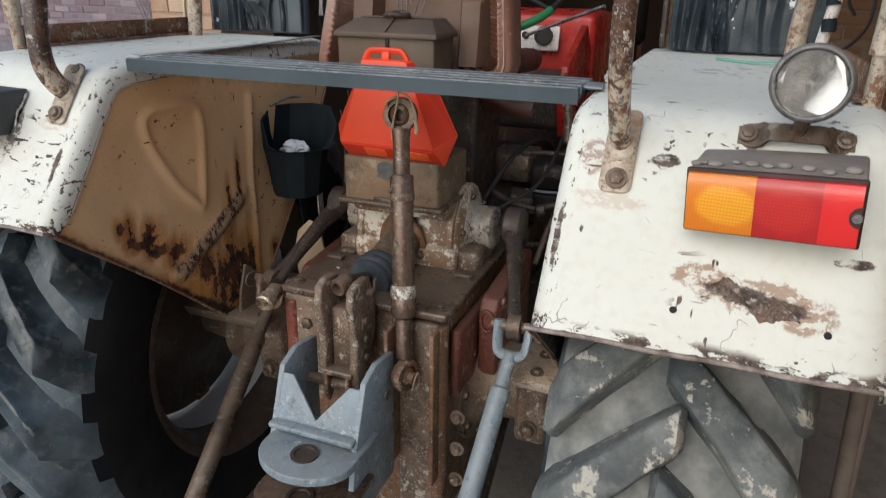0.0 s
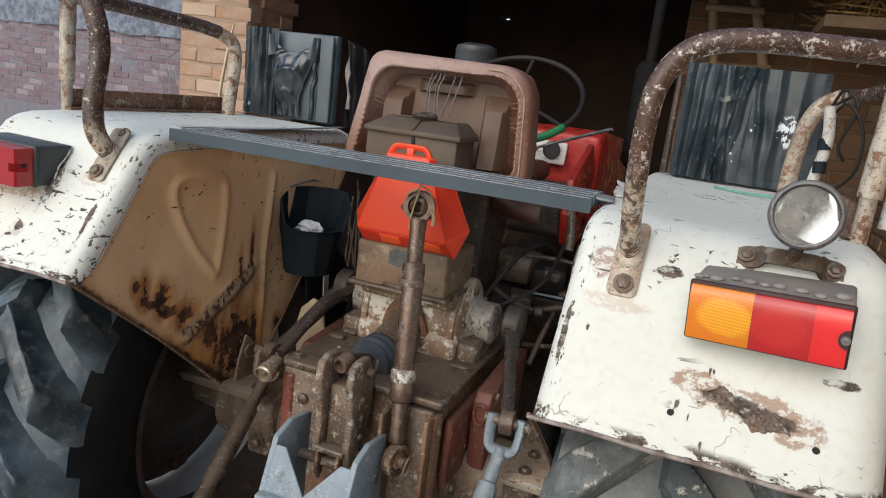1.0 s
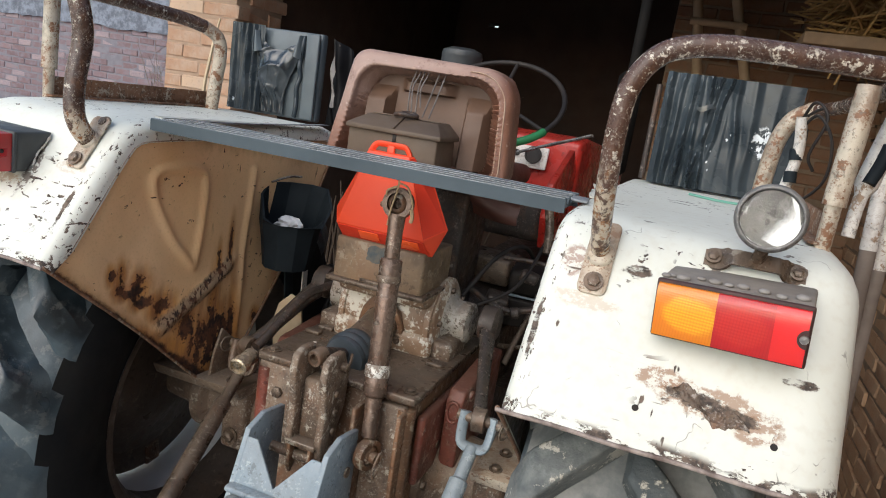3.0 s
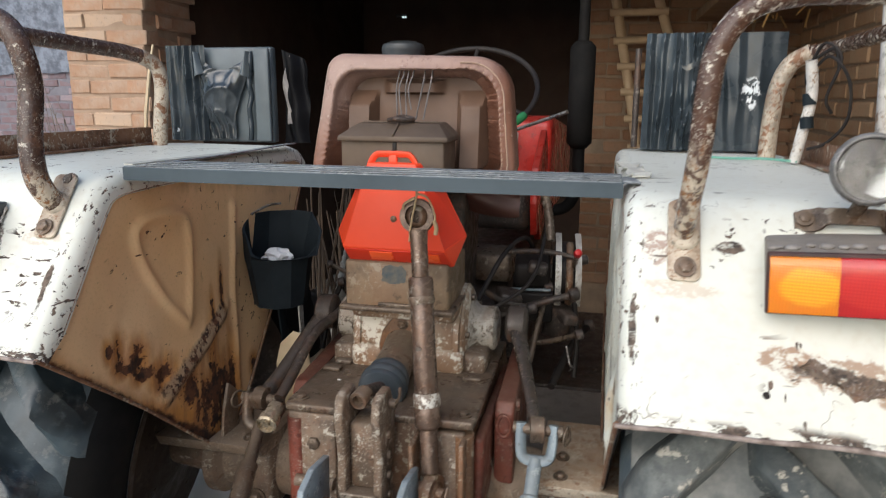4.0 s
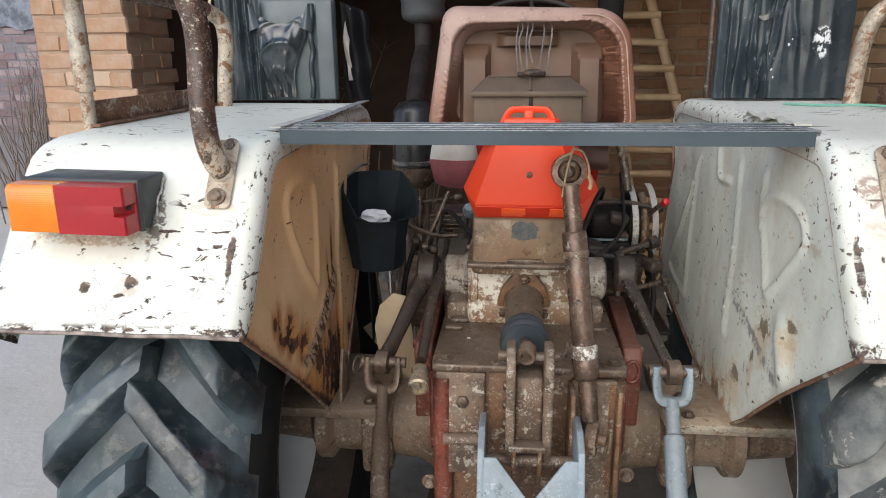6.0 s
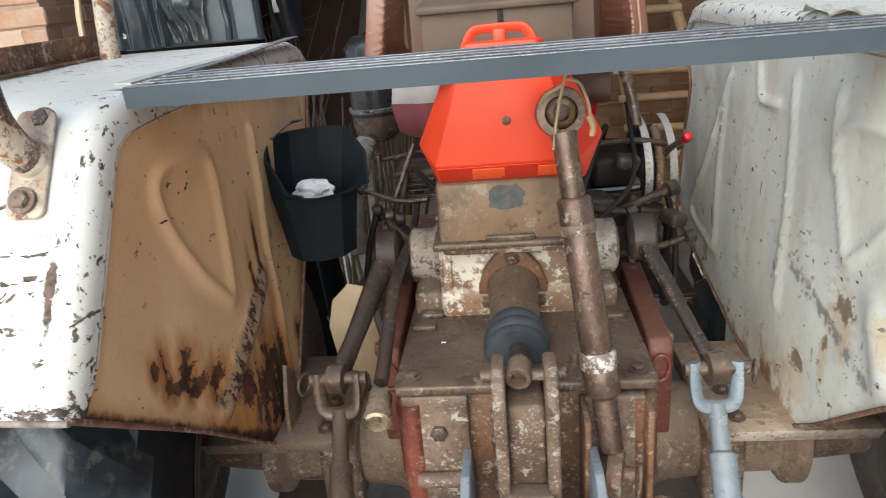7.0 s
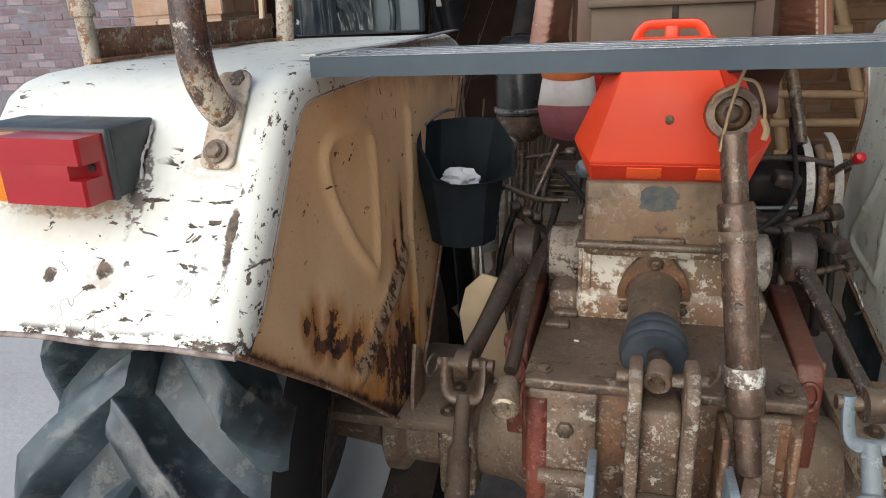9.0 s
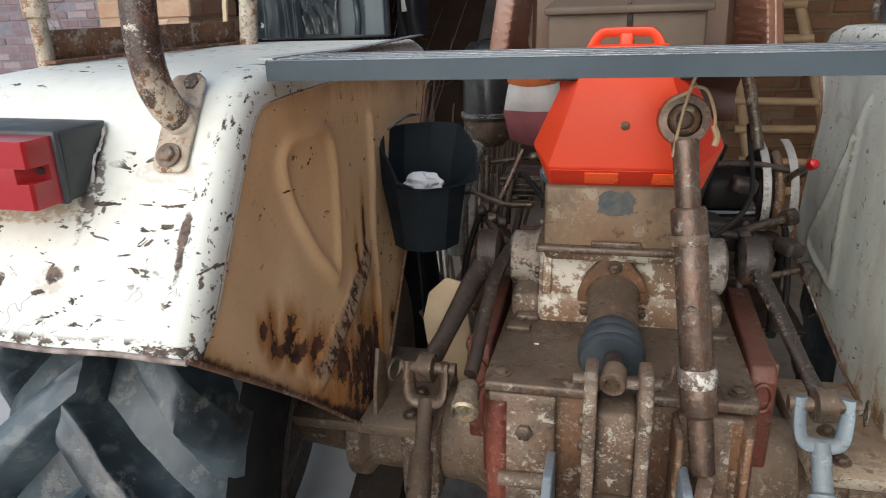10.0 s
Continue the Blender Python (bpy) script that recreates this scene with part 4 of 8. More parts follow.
def grab_rail(s):
    """The bent hand rail on a mudguard, with its foot plate."""
    if s > 0:
        pts = [on_face(0.504, 1.312), V(.503, .000, 1.335), V(.503, -.035, 1.375), V(.504, -.072, 1.43), V(.505, -.088, 1.50), V(.512, -.09, 1.55), V(.54, -.088, 1.590), V(.59, -.082, 1.606),
               V(.66, -.065, 1.609), V(.75, -.04, 1.609), V(.815, 0.0, 1.61), V(.845, .07, 1.61), V(.85, .25, 1.61), V(.85, .50, 1.605), V(.842, .62, 1.60), V(.81, .69, 1.594), V(.775, .708, 1.57), V(.755, .71, 1.52), V(.748, .71, 1.45), V(.746, .708, 1.364)]
        cut = 15
    else:
        pts = [on_face(-.494, 1.314), V(-.496, .002, 1.338), V(-.499, -.010, 1.372), V(-.503, -.006, 1.43), V(-.505, .008, 1.50), V(-.507, .004, 1.55), V(-.525, .0, 1.595), V(-.57, -.004, 1.618),
               V(-.66, -.01, 1.622), V(-.75, .0, 1.622), V(-.81, .04, 1.622), V(-.83, .12, 1.622), V(-.83, .30, 1.62), V(-.82, .50, 1.612), V(-.80, .60, 1.606), V(-.775, .655, 1.595), V(-.755, .69, 1.57), V(-.752, .70, 1.52), V(-.76, .70, 1.45), V(-.77, .70, 1.364)]
        cut = 15
    rail = part("grab_rail", tube(B(), smooth_path(pts[:cut + 1], 5), 0.0138 if s > 0 else 0.0186, 18), rail_mat if s > 0 else rail_mat_l, tractor, "bent brown tube hand rail with flaking paint")
    part("front_leg", tube(B(), smooth_path(pts[cut:], 5), 0.0185, 16), rail_pale, rail, "cream front leg flaking to rust")
    # foot plate and bolts on the slope
    fx, up = (0.505, 0.0) if s > 0 else (0.493, 0.005)
    bm, m = B(), Matrix.Translation(on_face(s * fx, 1.306 + up, 0.004)) @ Matrix(((1, 0, 0), (0, 0.573, -0.82), (0, 0.82, 0.573))).to_4x4()
    b = B()
    q = []
    for sx, sy, a0 in ((1, 1, 0), (-1, 1, 90), (-1, -1, 180), (1, -1, 270)):
        q += [(sx * 0.011 + 0.010 * math.cos(radians(a0 + d)), sy * 0.049 + 0.010 * math.sin(radians(a0 + d))) for d in (0, 22, 45, 68, 90)]
    prism(b, q, XY, -0.0025, 0.0025, 0.001, 1)
    bmesh.ops.transform(b, matrix=m, verts=b.verts)
    merge(bm, b)
    lathe(bm, [(0.0215, 0), (0.020, 0.004), (0.0165, 0.008)], along(on_face(s * fx, 1.310 + up, 0.006), FACE_N), 18)
    part("foot_plate", bm, rail_pale, rail, "cream foot plate rusting round its weld bead")
    for z, x in ((1.273, 0.506), (1.342, 0.500)):
        part("bolt", bolt(B(), on_face(s * (x - 0.505 + fx), z + up, 0.008), FACE_N, 0.0095, 0.009), iron_pale, rail)
    # upright tube and angle along the outer edge
    x, y = s * 0.81, 0.19
    bm = tube(B(), [(x, y, 1.36), (x, y, 1.44)], 0.012, 12)
    tube(bm, [(x, y, 1.43), (x + s * 0.006, y + 0.01, 1.61)], 0.017, 14)
    part("upright", bm, rail_pale, rail, "cream upright tube with rust")
    bm = box(B(), (x, 0.45, 1.391), (0.005, 0.54, 0.045), None, 0.001)
    box(bm, (x - s * 0.012, 0.45, 1.3705), (0.024, 0.54, 0.005), None, 0.001)
    part("angle_iron", bm, rust_iron, rail, "rusty angle iron along the mudguard's top")
    return rail


rail_r, rail_l = grab_rail(1), grab_rail(-1)


def tail_lamp(at, yaw, roll, lean, bright):
    """A boxy rear lamp; at is the middle of its front, its wedge housing reaches the sloping sheet."""
    m = Matrix.Translation(at) @ Euler((radians(lean), radians(roll), radians(yaw))).to_matrix().to_4x4()
    w, h, d = 0.179, 0.071, 0.015 if bright else 0.044

    def local(name, bm, mat, parent, label="", smooth=50):
        bmesh.ops.transform(bm, matrix=m, verts=bm.verts)
        return part(name, bm, mat, parent, label, smooth)
    body = prism(B(), [(d, -0.037), (d, 0.039), (0.090, 0.039), (0.122, 0.039), (0.068, -0.037)], YZ, -w / 2 - 0.002, w / 2 + 0.002, 0.004)
    lamp = local("tail_lamp", body, lamp_dusty if bright else lamp_black, tractor, "boxy tail lamp in a black wedge housing")
    local("gasket", box(B(), (0, d - 0.002, 0.0005), (w + 0.007, 0.008, h + 0.008), None, 0.003), gasket_mat if bright else lamp_black, lamp, "thin dark gasket round the lens")
    x0, x1 = -w / 2, w / 2
    cut = x0 + w * 0.415
    cut2 = x0 + w * 0.79 if bright else x1 - 0.001
    # one moulding in two colours, bevelled all along its top and bottom
    sect = [(d, -h / 2), (0.005, -h / 2), (0.0015, -h / 2 + 0.0012), (0.0, -h / 2 + 0.005), (0.0, h / 2 - 0.010), (0.0015, h / 2 - 0.006), (0.006, h / 2 - 0.001), (0.010, h / 2), (d, h / 2)]
    for a, b, mat, nm in ((x0, cut, amber, "amber_lens"), (cut, cut2, red_lens if bright else red_lens_dull, "red_lens"), (cut2, x1, red_bright, "red_lens"))[:3 if bright else 2]:
        if not bright and nm == "red_lens":
            # the end is cut back in a notch for the fixing screw
            def plan(z, e):
                return [(x, y, z) for x, y in ((a, 0.0), (b - 0.002 - e * 1.1, 0.0), (b - e, 0.004 + e * 0.5), (b - e * 0.35, 0.012 + e), (b, 0.016 + e), (b, d), (a, d), (a, 0.0))]
            bm = sheet(B(), [plan(z, e) for z, e in ((-h / 2, 0.0), (-0.008, 0.0), (-0.008, 0.013), (0.008, 0.013), (0.008, 0.0), (h / 2, 0.0))])
            for z in (-h / 2, h / 2):
                bm.faces.new([bm.verts.new(p) for p in plan(z, 0.0)[:-1]])
            bmesh.ops.remove_doubles(bm, verts=bm.verts, dist=1e-5)
            local(nm, bm, mat, lamp, "crimson lens with a notch for the screw", 25)
            continue
        local(nm, prism(B(), sect, YZ, a, b), mat, lamp, nm.replace("_", " ") + " with fine moulded ribs", 30)
    if bright:
        # no real cut: a dark half-disc stands for the notch's shade
        well = [(x1 + 0.0006, 0.013)] + [(x1 - 0.011 * math.sin(t), 0.001 + 0.012 * math.cos(t)) for t in np.linspace(0, math.pi, 14)] + [(x1 + 0.0006, -0.011)]
        local("screw_well", prism(B(), well, XZ, -0.0008, 0.02), gasket_mat, lamp, "dark half-disc for the shaded screw notch")
        local("screw", lathe(B(), [(0.0055, 0), (0.005, 0.003), (0.0001, 0.0035)], along((x1 - 0.003, -0.0008, 0.001), (0, -1, 0)), 14), steel_bare, lamp)
        rnd = random.Random(4)
        for k in range(11):
            x = x0 + w * (0.02 + 0.92 * (k / 10) ** 1.5) + rnd.gauss(0, 0.004)
            r = 0.0032 + 0.0032 * rnd.random()
            lump = B()
            bmesh.ops.create_icosphere(lump, subdivisions=2, radius=1, matrix=Matrix.Translation((x, d + 0.008 + 0.020 * rnd.random(), 0.0415)) @ Matrix.Diagonal((r * 1.5, r * 1.3, r * 0.7, 1)))
            local("sealing_putty", lump, putty_mat, lamp, "lump of grey putty")
    else:
        local("screw", lathe(B(), [(0.004, 0), (0.0035, 0.003), (0.0001, 0.003)], along((x1 - 0.006, 0.022, 0.002), (0.3, -1, 0)), 12), black_iron, lamp)
        bits = tube(B(), smooth_path([(x1 + 0.002, 0.116, 0.032), (x1 + 0.004, 0.100, 0.012), (x1 + 0.002, 0.090, 0.0), (x1 + 0.005, 0.078, -0.024)], 5), [0.0006 + 0.0028 * abs(math.sin(1.3 * k) * math.sin(0.7 * k + 1)) for k in range(16)], 8)
        local("sealing_putty", bits, white_tube, lamp, "white putty crumbs along the housing")
    return lamp


gasket_mat = plain("dark_red_gasket", (0.06, 0.022, 0.018), (0.035, 0.018, 0.016), 30, 0.6)
lamp_dusty = plain("dusty_lamp_housing", (0.27, 0.235, 0.20), (0.19, 0.17, 0.15), 16, 0.7, 0, 0.3, 90)
putty_mat = plain("grey_putty", (0.30, 0.28, 0.26), (0.22, 0.20, 0.18), 30, 0.85)
tail_lamp((0.685, -0.085, 1.279), -9.0, -3.5, 3.0, True)
tail_lamp((-0.680, -0.101, 1.279), 0.0, 1.0, 0.0, False)


bezel_grey = worn("bezel_grey_metal", (0.19, 0.188, 0.182), (0.13, 0.128, 0.124), (0.32, 0.31, 0.30), (0.26, 0.245, 0.225), 0.25, 0.45, 0.3, 1.6, 0.15, 0.4)


def work_lamp():
    c, ax = V(0.711, -0.006, 1.411), V(-0.10, -1, 0.10).normalized()
    m = along(c - ax * 0.034, ax) @ Matrix.Scale(0.70, 4)
    lamp = part("work_lamp", lathe(B(), [(0.0001, -0.012), (0.022, -0.008), (0.042, 0.008), (0.055, 0.030), (0.060, 0.042), (0.0605, 0.056), (0.057, 0.058), (0.0545, 0.050)], m, 36), worn("lamp_shell", (0.22, 0.21, 0.20), (0.16, 0.15, 0.145), (0.36, 0.35, 0.33), (0.19, 0.16, 0.135), 0.3, 0.45, 0.5), tractor, "round work lamp in a dusty grey shell")
    part("reflector", lathe(B(), [(0.054, 0.050), (0.048, 0.038), (0.034, 0.022), (0.016, 0.013), (0.0001, 0.011)], m, 36), reflector, lamp, "bright bowl reflector")
    part("bezel", lathe(B(), [(0.0535, 0.050), (0.0530, 0.058), (0.0540, 0.0615), (0.056, 0.0630), (0.059, 0.0625), (0.0625, 0.058), (0.064, 0.050), (0.063, 0.042), (0.0595, 0.040)], m, 40), bezel_grey, lamp, "thick dull grey metal bezel")
    g = part("glass", lathe(B(), [(0.0001, 0.0625), (0.025, 0.0610), (0.0530, 0.056), (0.0530, 0.0545), (0.0001, 0.060)], m, 40), glass, lamp, "clear front glass")
    g.visible_shadow = False
    part("bulb", lathe(B(), [(0.007, 0.012), (0.007, 0.026), (0.0055, 0.033), (0.0001, 0.036)], along(c - ax * 0.034 + V(.011, 0, .009), ax) @ Matrix.Scale(0.76, 4), 14), steel_bare, lamp, "small bulb")
    bm = tube(B(), [c - ax * 0.016 + V(0, 0, -0.040), on_face(0.711, 1.338, 0.012)], 0.009, 12)
    t = Vector((0, 0.573, 0.82))
    part("stem", bm, iron, lamp)
    # the bowed strap that carries it
    rows = []
    for k in range(25):
        u = k / 24
        x = 0.645 + 0.132 * u
        lift = 0.004 + 0.017 * (1 if 0.27 < u < 0.73 else max(0, 1 - abs(min(abs(u - 0.27), abs(u - 0.73)) / 0.12)))
        wd = 0.016 if (u < 0.24 or u > 0.76) else 0.0115
        if u < 0.06 or u > 0.94:
            wd = 0.0115
        o = on_face(x, 1.336 - 0.0 * u, lift)
        rows.append([o - t * wd, o - t * wd * 0.5, o, o + t * wd * 0.5, o + t * wd])
    strap = part("strap", thicken(sheet(B(), rows), 0.004), iron, lamp, "bowed steel strap bolted at both ends")
    for x in (0.656, 0.766):
        part("bolt", bolt(B(), on_face(x, 1.337, 0.007), FACE_N, 0.0075, 0.006), iron, lamp)


work_lamp()


def plank():
    """The ridged steel step plank that lies across both mudguards."""
    z0, z1 = 1.349, 1.371
    out = [(0.104, z0), (0.104, z1), (0.108, z1 + 0.002)]
    y = 0.116
    while y < 0.20:
        out += [(y, z1), (y + 0.003, z1 - 0.009), (y + 0.016, z1 - 0.009), (y + 0.019, z1)]
        y += 0.030
    out += [(0.224, z1 + 0.002), (0.228, z1), (0.228, z0), (0.222, z0), (0.222, z1 - 0.014), (0.111, z1 - 0.014), (0.111, z0)]
    bm = B()
    prism(bm, out, YZ, -0.425, 0.425)
    bar = part("step_plank", bm, plank_mat, tractor, "slate-grey ridged steel plank across both mudguards", 25)
    for y in (0.106, 0.136, 0.166, 0.196, 0.221):
        part("ridge", box(B(), (0, y + 0.0035, z1 + 0.0012), (0.846, 0.0075, 0.0022), None, 0.0006), ridge_mat, bar, "pale rubbed ridge")
    part("end_lug", box(B(), (0.435, 0.18, 1.368), (0.03, 0.06, 0.005), Euler((0, 0.05, 0.1)).to_matrix().to_4x4(), 0.003), ridge_mat, bar)
    for x, y0, y1, z, w, tilt in ((-0.428, 0.225, 0.78, 1.372, 0.026, 0.06), (-0.452, 0.15, 0.56, 1.3705, 0.020, -0.05)):
        rows = [[(x + w * u + 0.004 * math.sin(9 * y), y, z + tilt * w * u + 0.003 * math.sin(7 * y + x * 40)) for u in (-0.5, 0.0, 0.5)] for y in np.linspace(y0, y1, 24)]
        part("edge_strip", thicken(sheet(B(), rows), 0.0025), ridge_mat if x > -0.44 else strip_cream, bar, "thin bent metal strip lying on the mudguard's edge", 60)
    # the same edging on the other guard, torn loose and buckled
    rows = []
    for y in np.linspace(0.235, 0.45, 40):
        k = (y - 0.235) / 0.215
        buckle = 0.004 * max(0.0, math.sin(17 * k)) ** 2
        rows.append([(0.456 - 0.016 * k + (0.014 + 0.006 * k) * u + 0.004 * math.sin(21 * k), y, 1.3705 + buckle * (1 - 0.5 * u) + 0.004 * u * math.sin(14 * k)) for u in (-1, -0.5, 0, 0.5, 1)])
    part("edge_strip", thicken(sheet(B(), rows), 0.0025), strip_cream, bar, "buckled pale edging strip torn loose on the mudguard", 60)
    return bar


strip_cream = plain("chalky_cream_strip", (0.60, 0.60, 0.53), (0.44, 0.43, 0.38), 30, 0.6, 0, 0.2, 90)
plank()


rim_white = plain("white_rim_paint", (0.82, 0.83, 0.82), (0.74, 0.74, 0.72), 6, 0.45, 0, 0.1, 60)
disc_paint = worn("brown_wheel_paint", (0.070, 0.052, 0.040), (0.095, 0.072, 0.056), (0.16, 0.12, 0.09), (0.09, 0.068, 0.052), 0.2, 0.5, 0.0, 1.0, 0.15, 0.3)


def tyre(s):
    ay, az = AXLE
    cx = s * 0.622
    m = Matrix.Translation((cx, ay, az)) @ Euler((0, radians(90), 0)).to_matrix().to_4x4()
    half = [(0.0, 0.606), (0.05, 0.604), (0.10, 0.597), (0.14, 0.584), (0.165, 0.560), (0.176, 0.53), (0.178, 0.49), (0.172, 0.44), (0.158, 0.40), (0.145, 0.375), (0.142, 0.36)]
    tread = half[:5]
    prof = [(r, x) for x, r in tread[::-1]] + [(r, -x) for x, r in tread[1:]]
    bm = B()
    lathe(bm, prof, m, 72, False)
    W, RR = [h[0] for h in half[:7]], [h[1] for h in half[:7]]

    def place(x, th, h):
        r = float(np.interp(abs(x), W, RR)) + h
        return V(cx + x, ay - r * math.cos(th), az + r * math.sin(th))
    rub = rubber if s > 0 else rubber_l
    ty = part("rear_tyre", bm, rubber_base_r if s > 0 else rubber_base, tractor, "dusty lugged tractor tyre", 35)
    for side in (-1, 1):
        part("sidewall", lathe(B(), [(r, side * x) for x, r in half[4:]] + [(0.366, side * 0.135), (0.53, side * 0.155), (0.56, side * 0.15)], m, 72, False), rubber_side_shaded if s < 0 else rubber_base, ty, "tyre sidewall with the mudguard's shade in its colour" if s < 0 else "dusty blue-grey tyre sidewall", 40)
    n = 23
    hub = Matrix.Translation((cx, ay, az))

    def ring_of(first, half_step):
        for k in range(n):
            ob = first if k == 0 else new(first.name.split(".")[0], first.data)
            ob.parent = ty
            ob.matrix_basis = hub @ Euler((-2 * math.pi * (k + half_step + (0.0 if s > 0 else 0.38)) / n, 0, 0)).to_matrix().to_4x4() @ hub.inverted()
    for side in (-1, 1):
        lug = B()
        rows = []
        for j in range(21):
            u = j / 20
            x = side * (-0.016 + u * 0.190)
            th = -0.30 * u ** 1.12
            wd = ((0.027 + 0.018 * u) if s > 0 else (0.021 + 0.011 * u)) * (0.80 if j == 0 else 0.70 if j == 20 else 0.88 if j == 19 else 1.0)
            r0 = float(np.interp(abs(x), W, RR))
            top = 0.652 - 0.012 * u ** 2 - (0.016 if j == 0 else 0) - (0.050 * max(0.0, (u - 0.84) / 0.16) ** 1.3 if s > 0 else 0.076 * max(0.0, (u - 0.795) / 0.205))
            hh = max(top - r0, 0.004)
            q = [(-1.50, -0.006), (-1.28, hh * 0.30), (-1.10, hh * 0.80), (-1.00, hh * 0.95), (-0.88, hh), (-0.35, hh + 0.001), (0.1, hh), (0.5, hh), (0.88, hh), (1.00, hh * 0.95), (1.10, hh * 0.80), (1.28, hh * 0.30), (1.50, -0.006)]
            if s < 0:
                q = [(-2.3, -0.006), (-1.8, hh * 0.18), (-1.35, hh * 0.62)] + q[2:-2] + [(1.35, hh * 0.62), (1.8, hh * 0.18), (2.3, -0.006)]
            rows.append([place(x + 0.004 * noise.noise((a * 2, u * 6, side)), th + a * wd / 0.62, h + (0.0030 * noise.noise((a * 2.3, u * 7, 5 + side)) if h > 0 else 0)) for a, h in q])
        vs = [[lug.verts.new(p) for p in r] for r in rows]
        for a, b in zip(vs, vs[1:]):
            for c in range(len(a) - 1):
                lug.faces.new((a[c], a[c + 1], b[c + 1], b[c]))
        lug.faces.new(vs[0][::-1]), lug.faces.new(vs[-1])
        ring_of(part("lug", lug, rub, ty, "", 50), (0.5 if s > 0 else 0.68) if side > 0 else 0)
    rim = B()
    lathe(rim, [(0.365, -0.145), (0.355, -0.135), (0.335, -0.10), (0.33, 0.0), (0.335, 0.10), (0.355, 0.135), (0.365, 0.145), (0.345, 0.14), (0.32, 0.10), (0.315, 0.02), (0.31, 0.0), (0.32, -0.10), (0.35, -0.14), (0.365, -0.145)], m, 48, False)
    part("rim", rim, rim_white, ty, "dirty white wheel rim")
    part("wheel_disc", lathe(B(), [(r, s * h) for r, h in ((0.312, 0.085), (0.305, 0.092), (0.25, 0.085), (0.15, 0.045), (0.12, 0.03), (0.0001, 0.03), (0.0001, 0.05), (0.12, 0.05), (0.15, 0.065), (0.25, 0.105), (0.312, 0.108))], m, 48), disc_paint, ty, "dirty brown dished wheel disc")
    if s < 0:
        part("flange_dirt", lathe(B(), [(0.366, -s * 0.146), (0.346, -s * 0.1415), (0.3185, -s * 0.10), (0.3125, -s * 0.045), (0.3115, -s * 0.045), (0.3175, -s * 0.10), (0.345, -s * 0.1425), (0.366, -s * 0.147)], m, 48, False), disc_paint, ty, "brown caked dirt inside the rim's edge")
    for k in range(6):
        a = 2 * math.pi * (k + 0.4) / 6
        c = V(cx + s * 0.085, ay - 0.285 * math.cos(a), az + 0.285 * math.sin(a))
        part("rim_lug", box(B(), c, (0.012, 0.06, 0.05), Euler((-a, 0, 0)).to_matrix().to_4x4(), 0.003), iron_brown, ty, "bolted lug between disc and rim")


tyre(1), tyre(-1)


boss_paint = worn("worn_white_boss", (0.50, 0.48, 0.43), (0.42, 0.38, 0.32), (0.10, 0.075, 0.055), (0.24, 0.18, 0.13), 0.75, 0.6, 0.1, 1.6, 0.3)


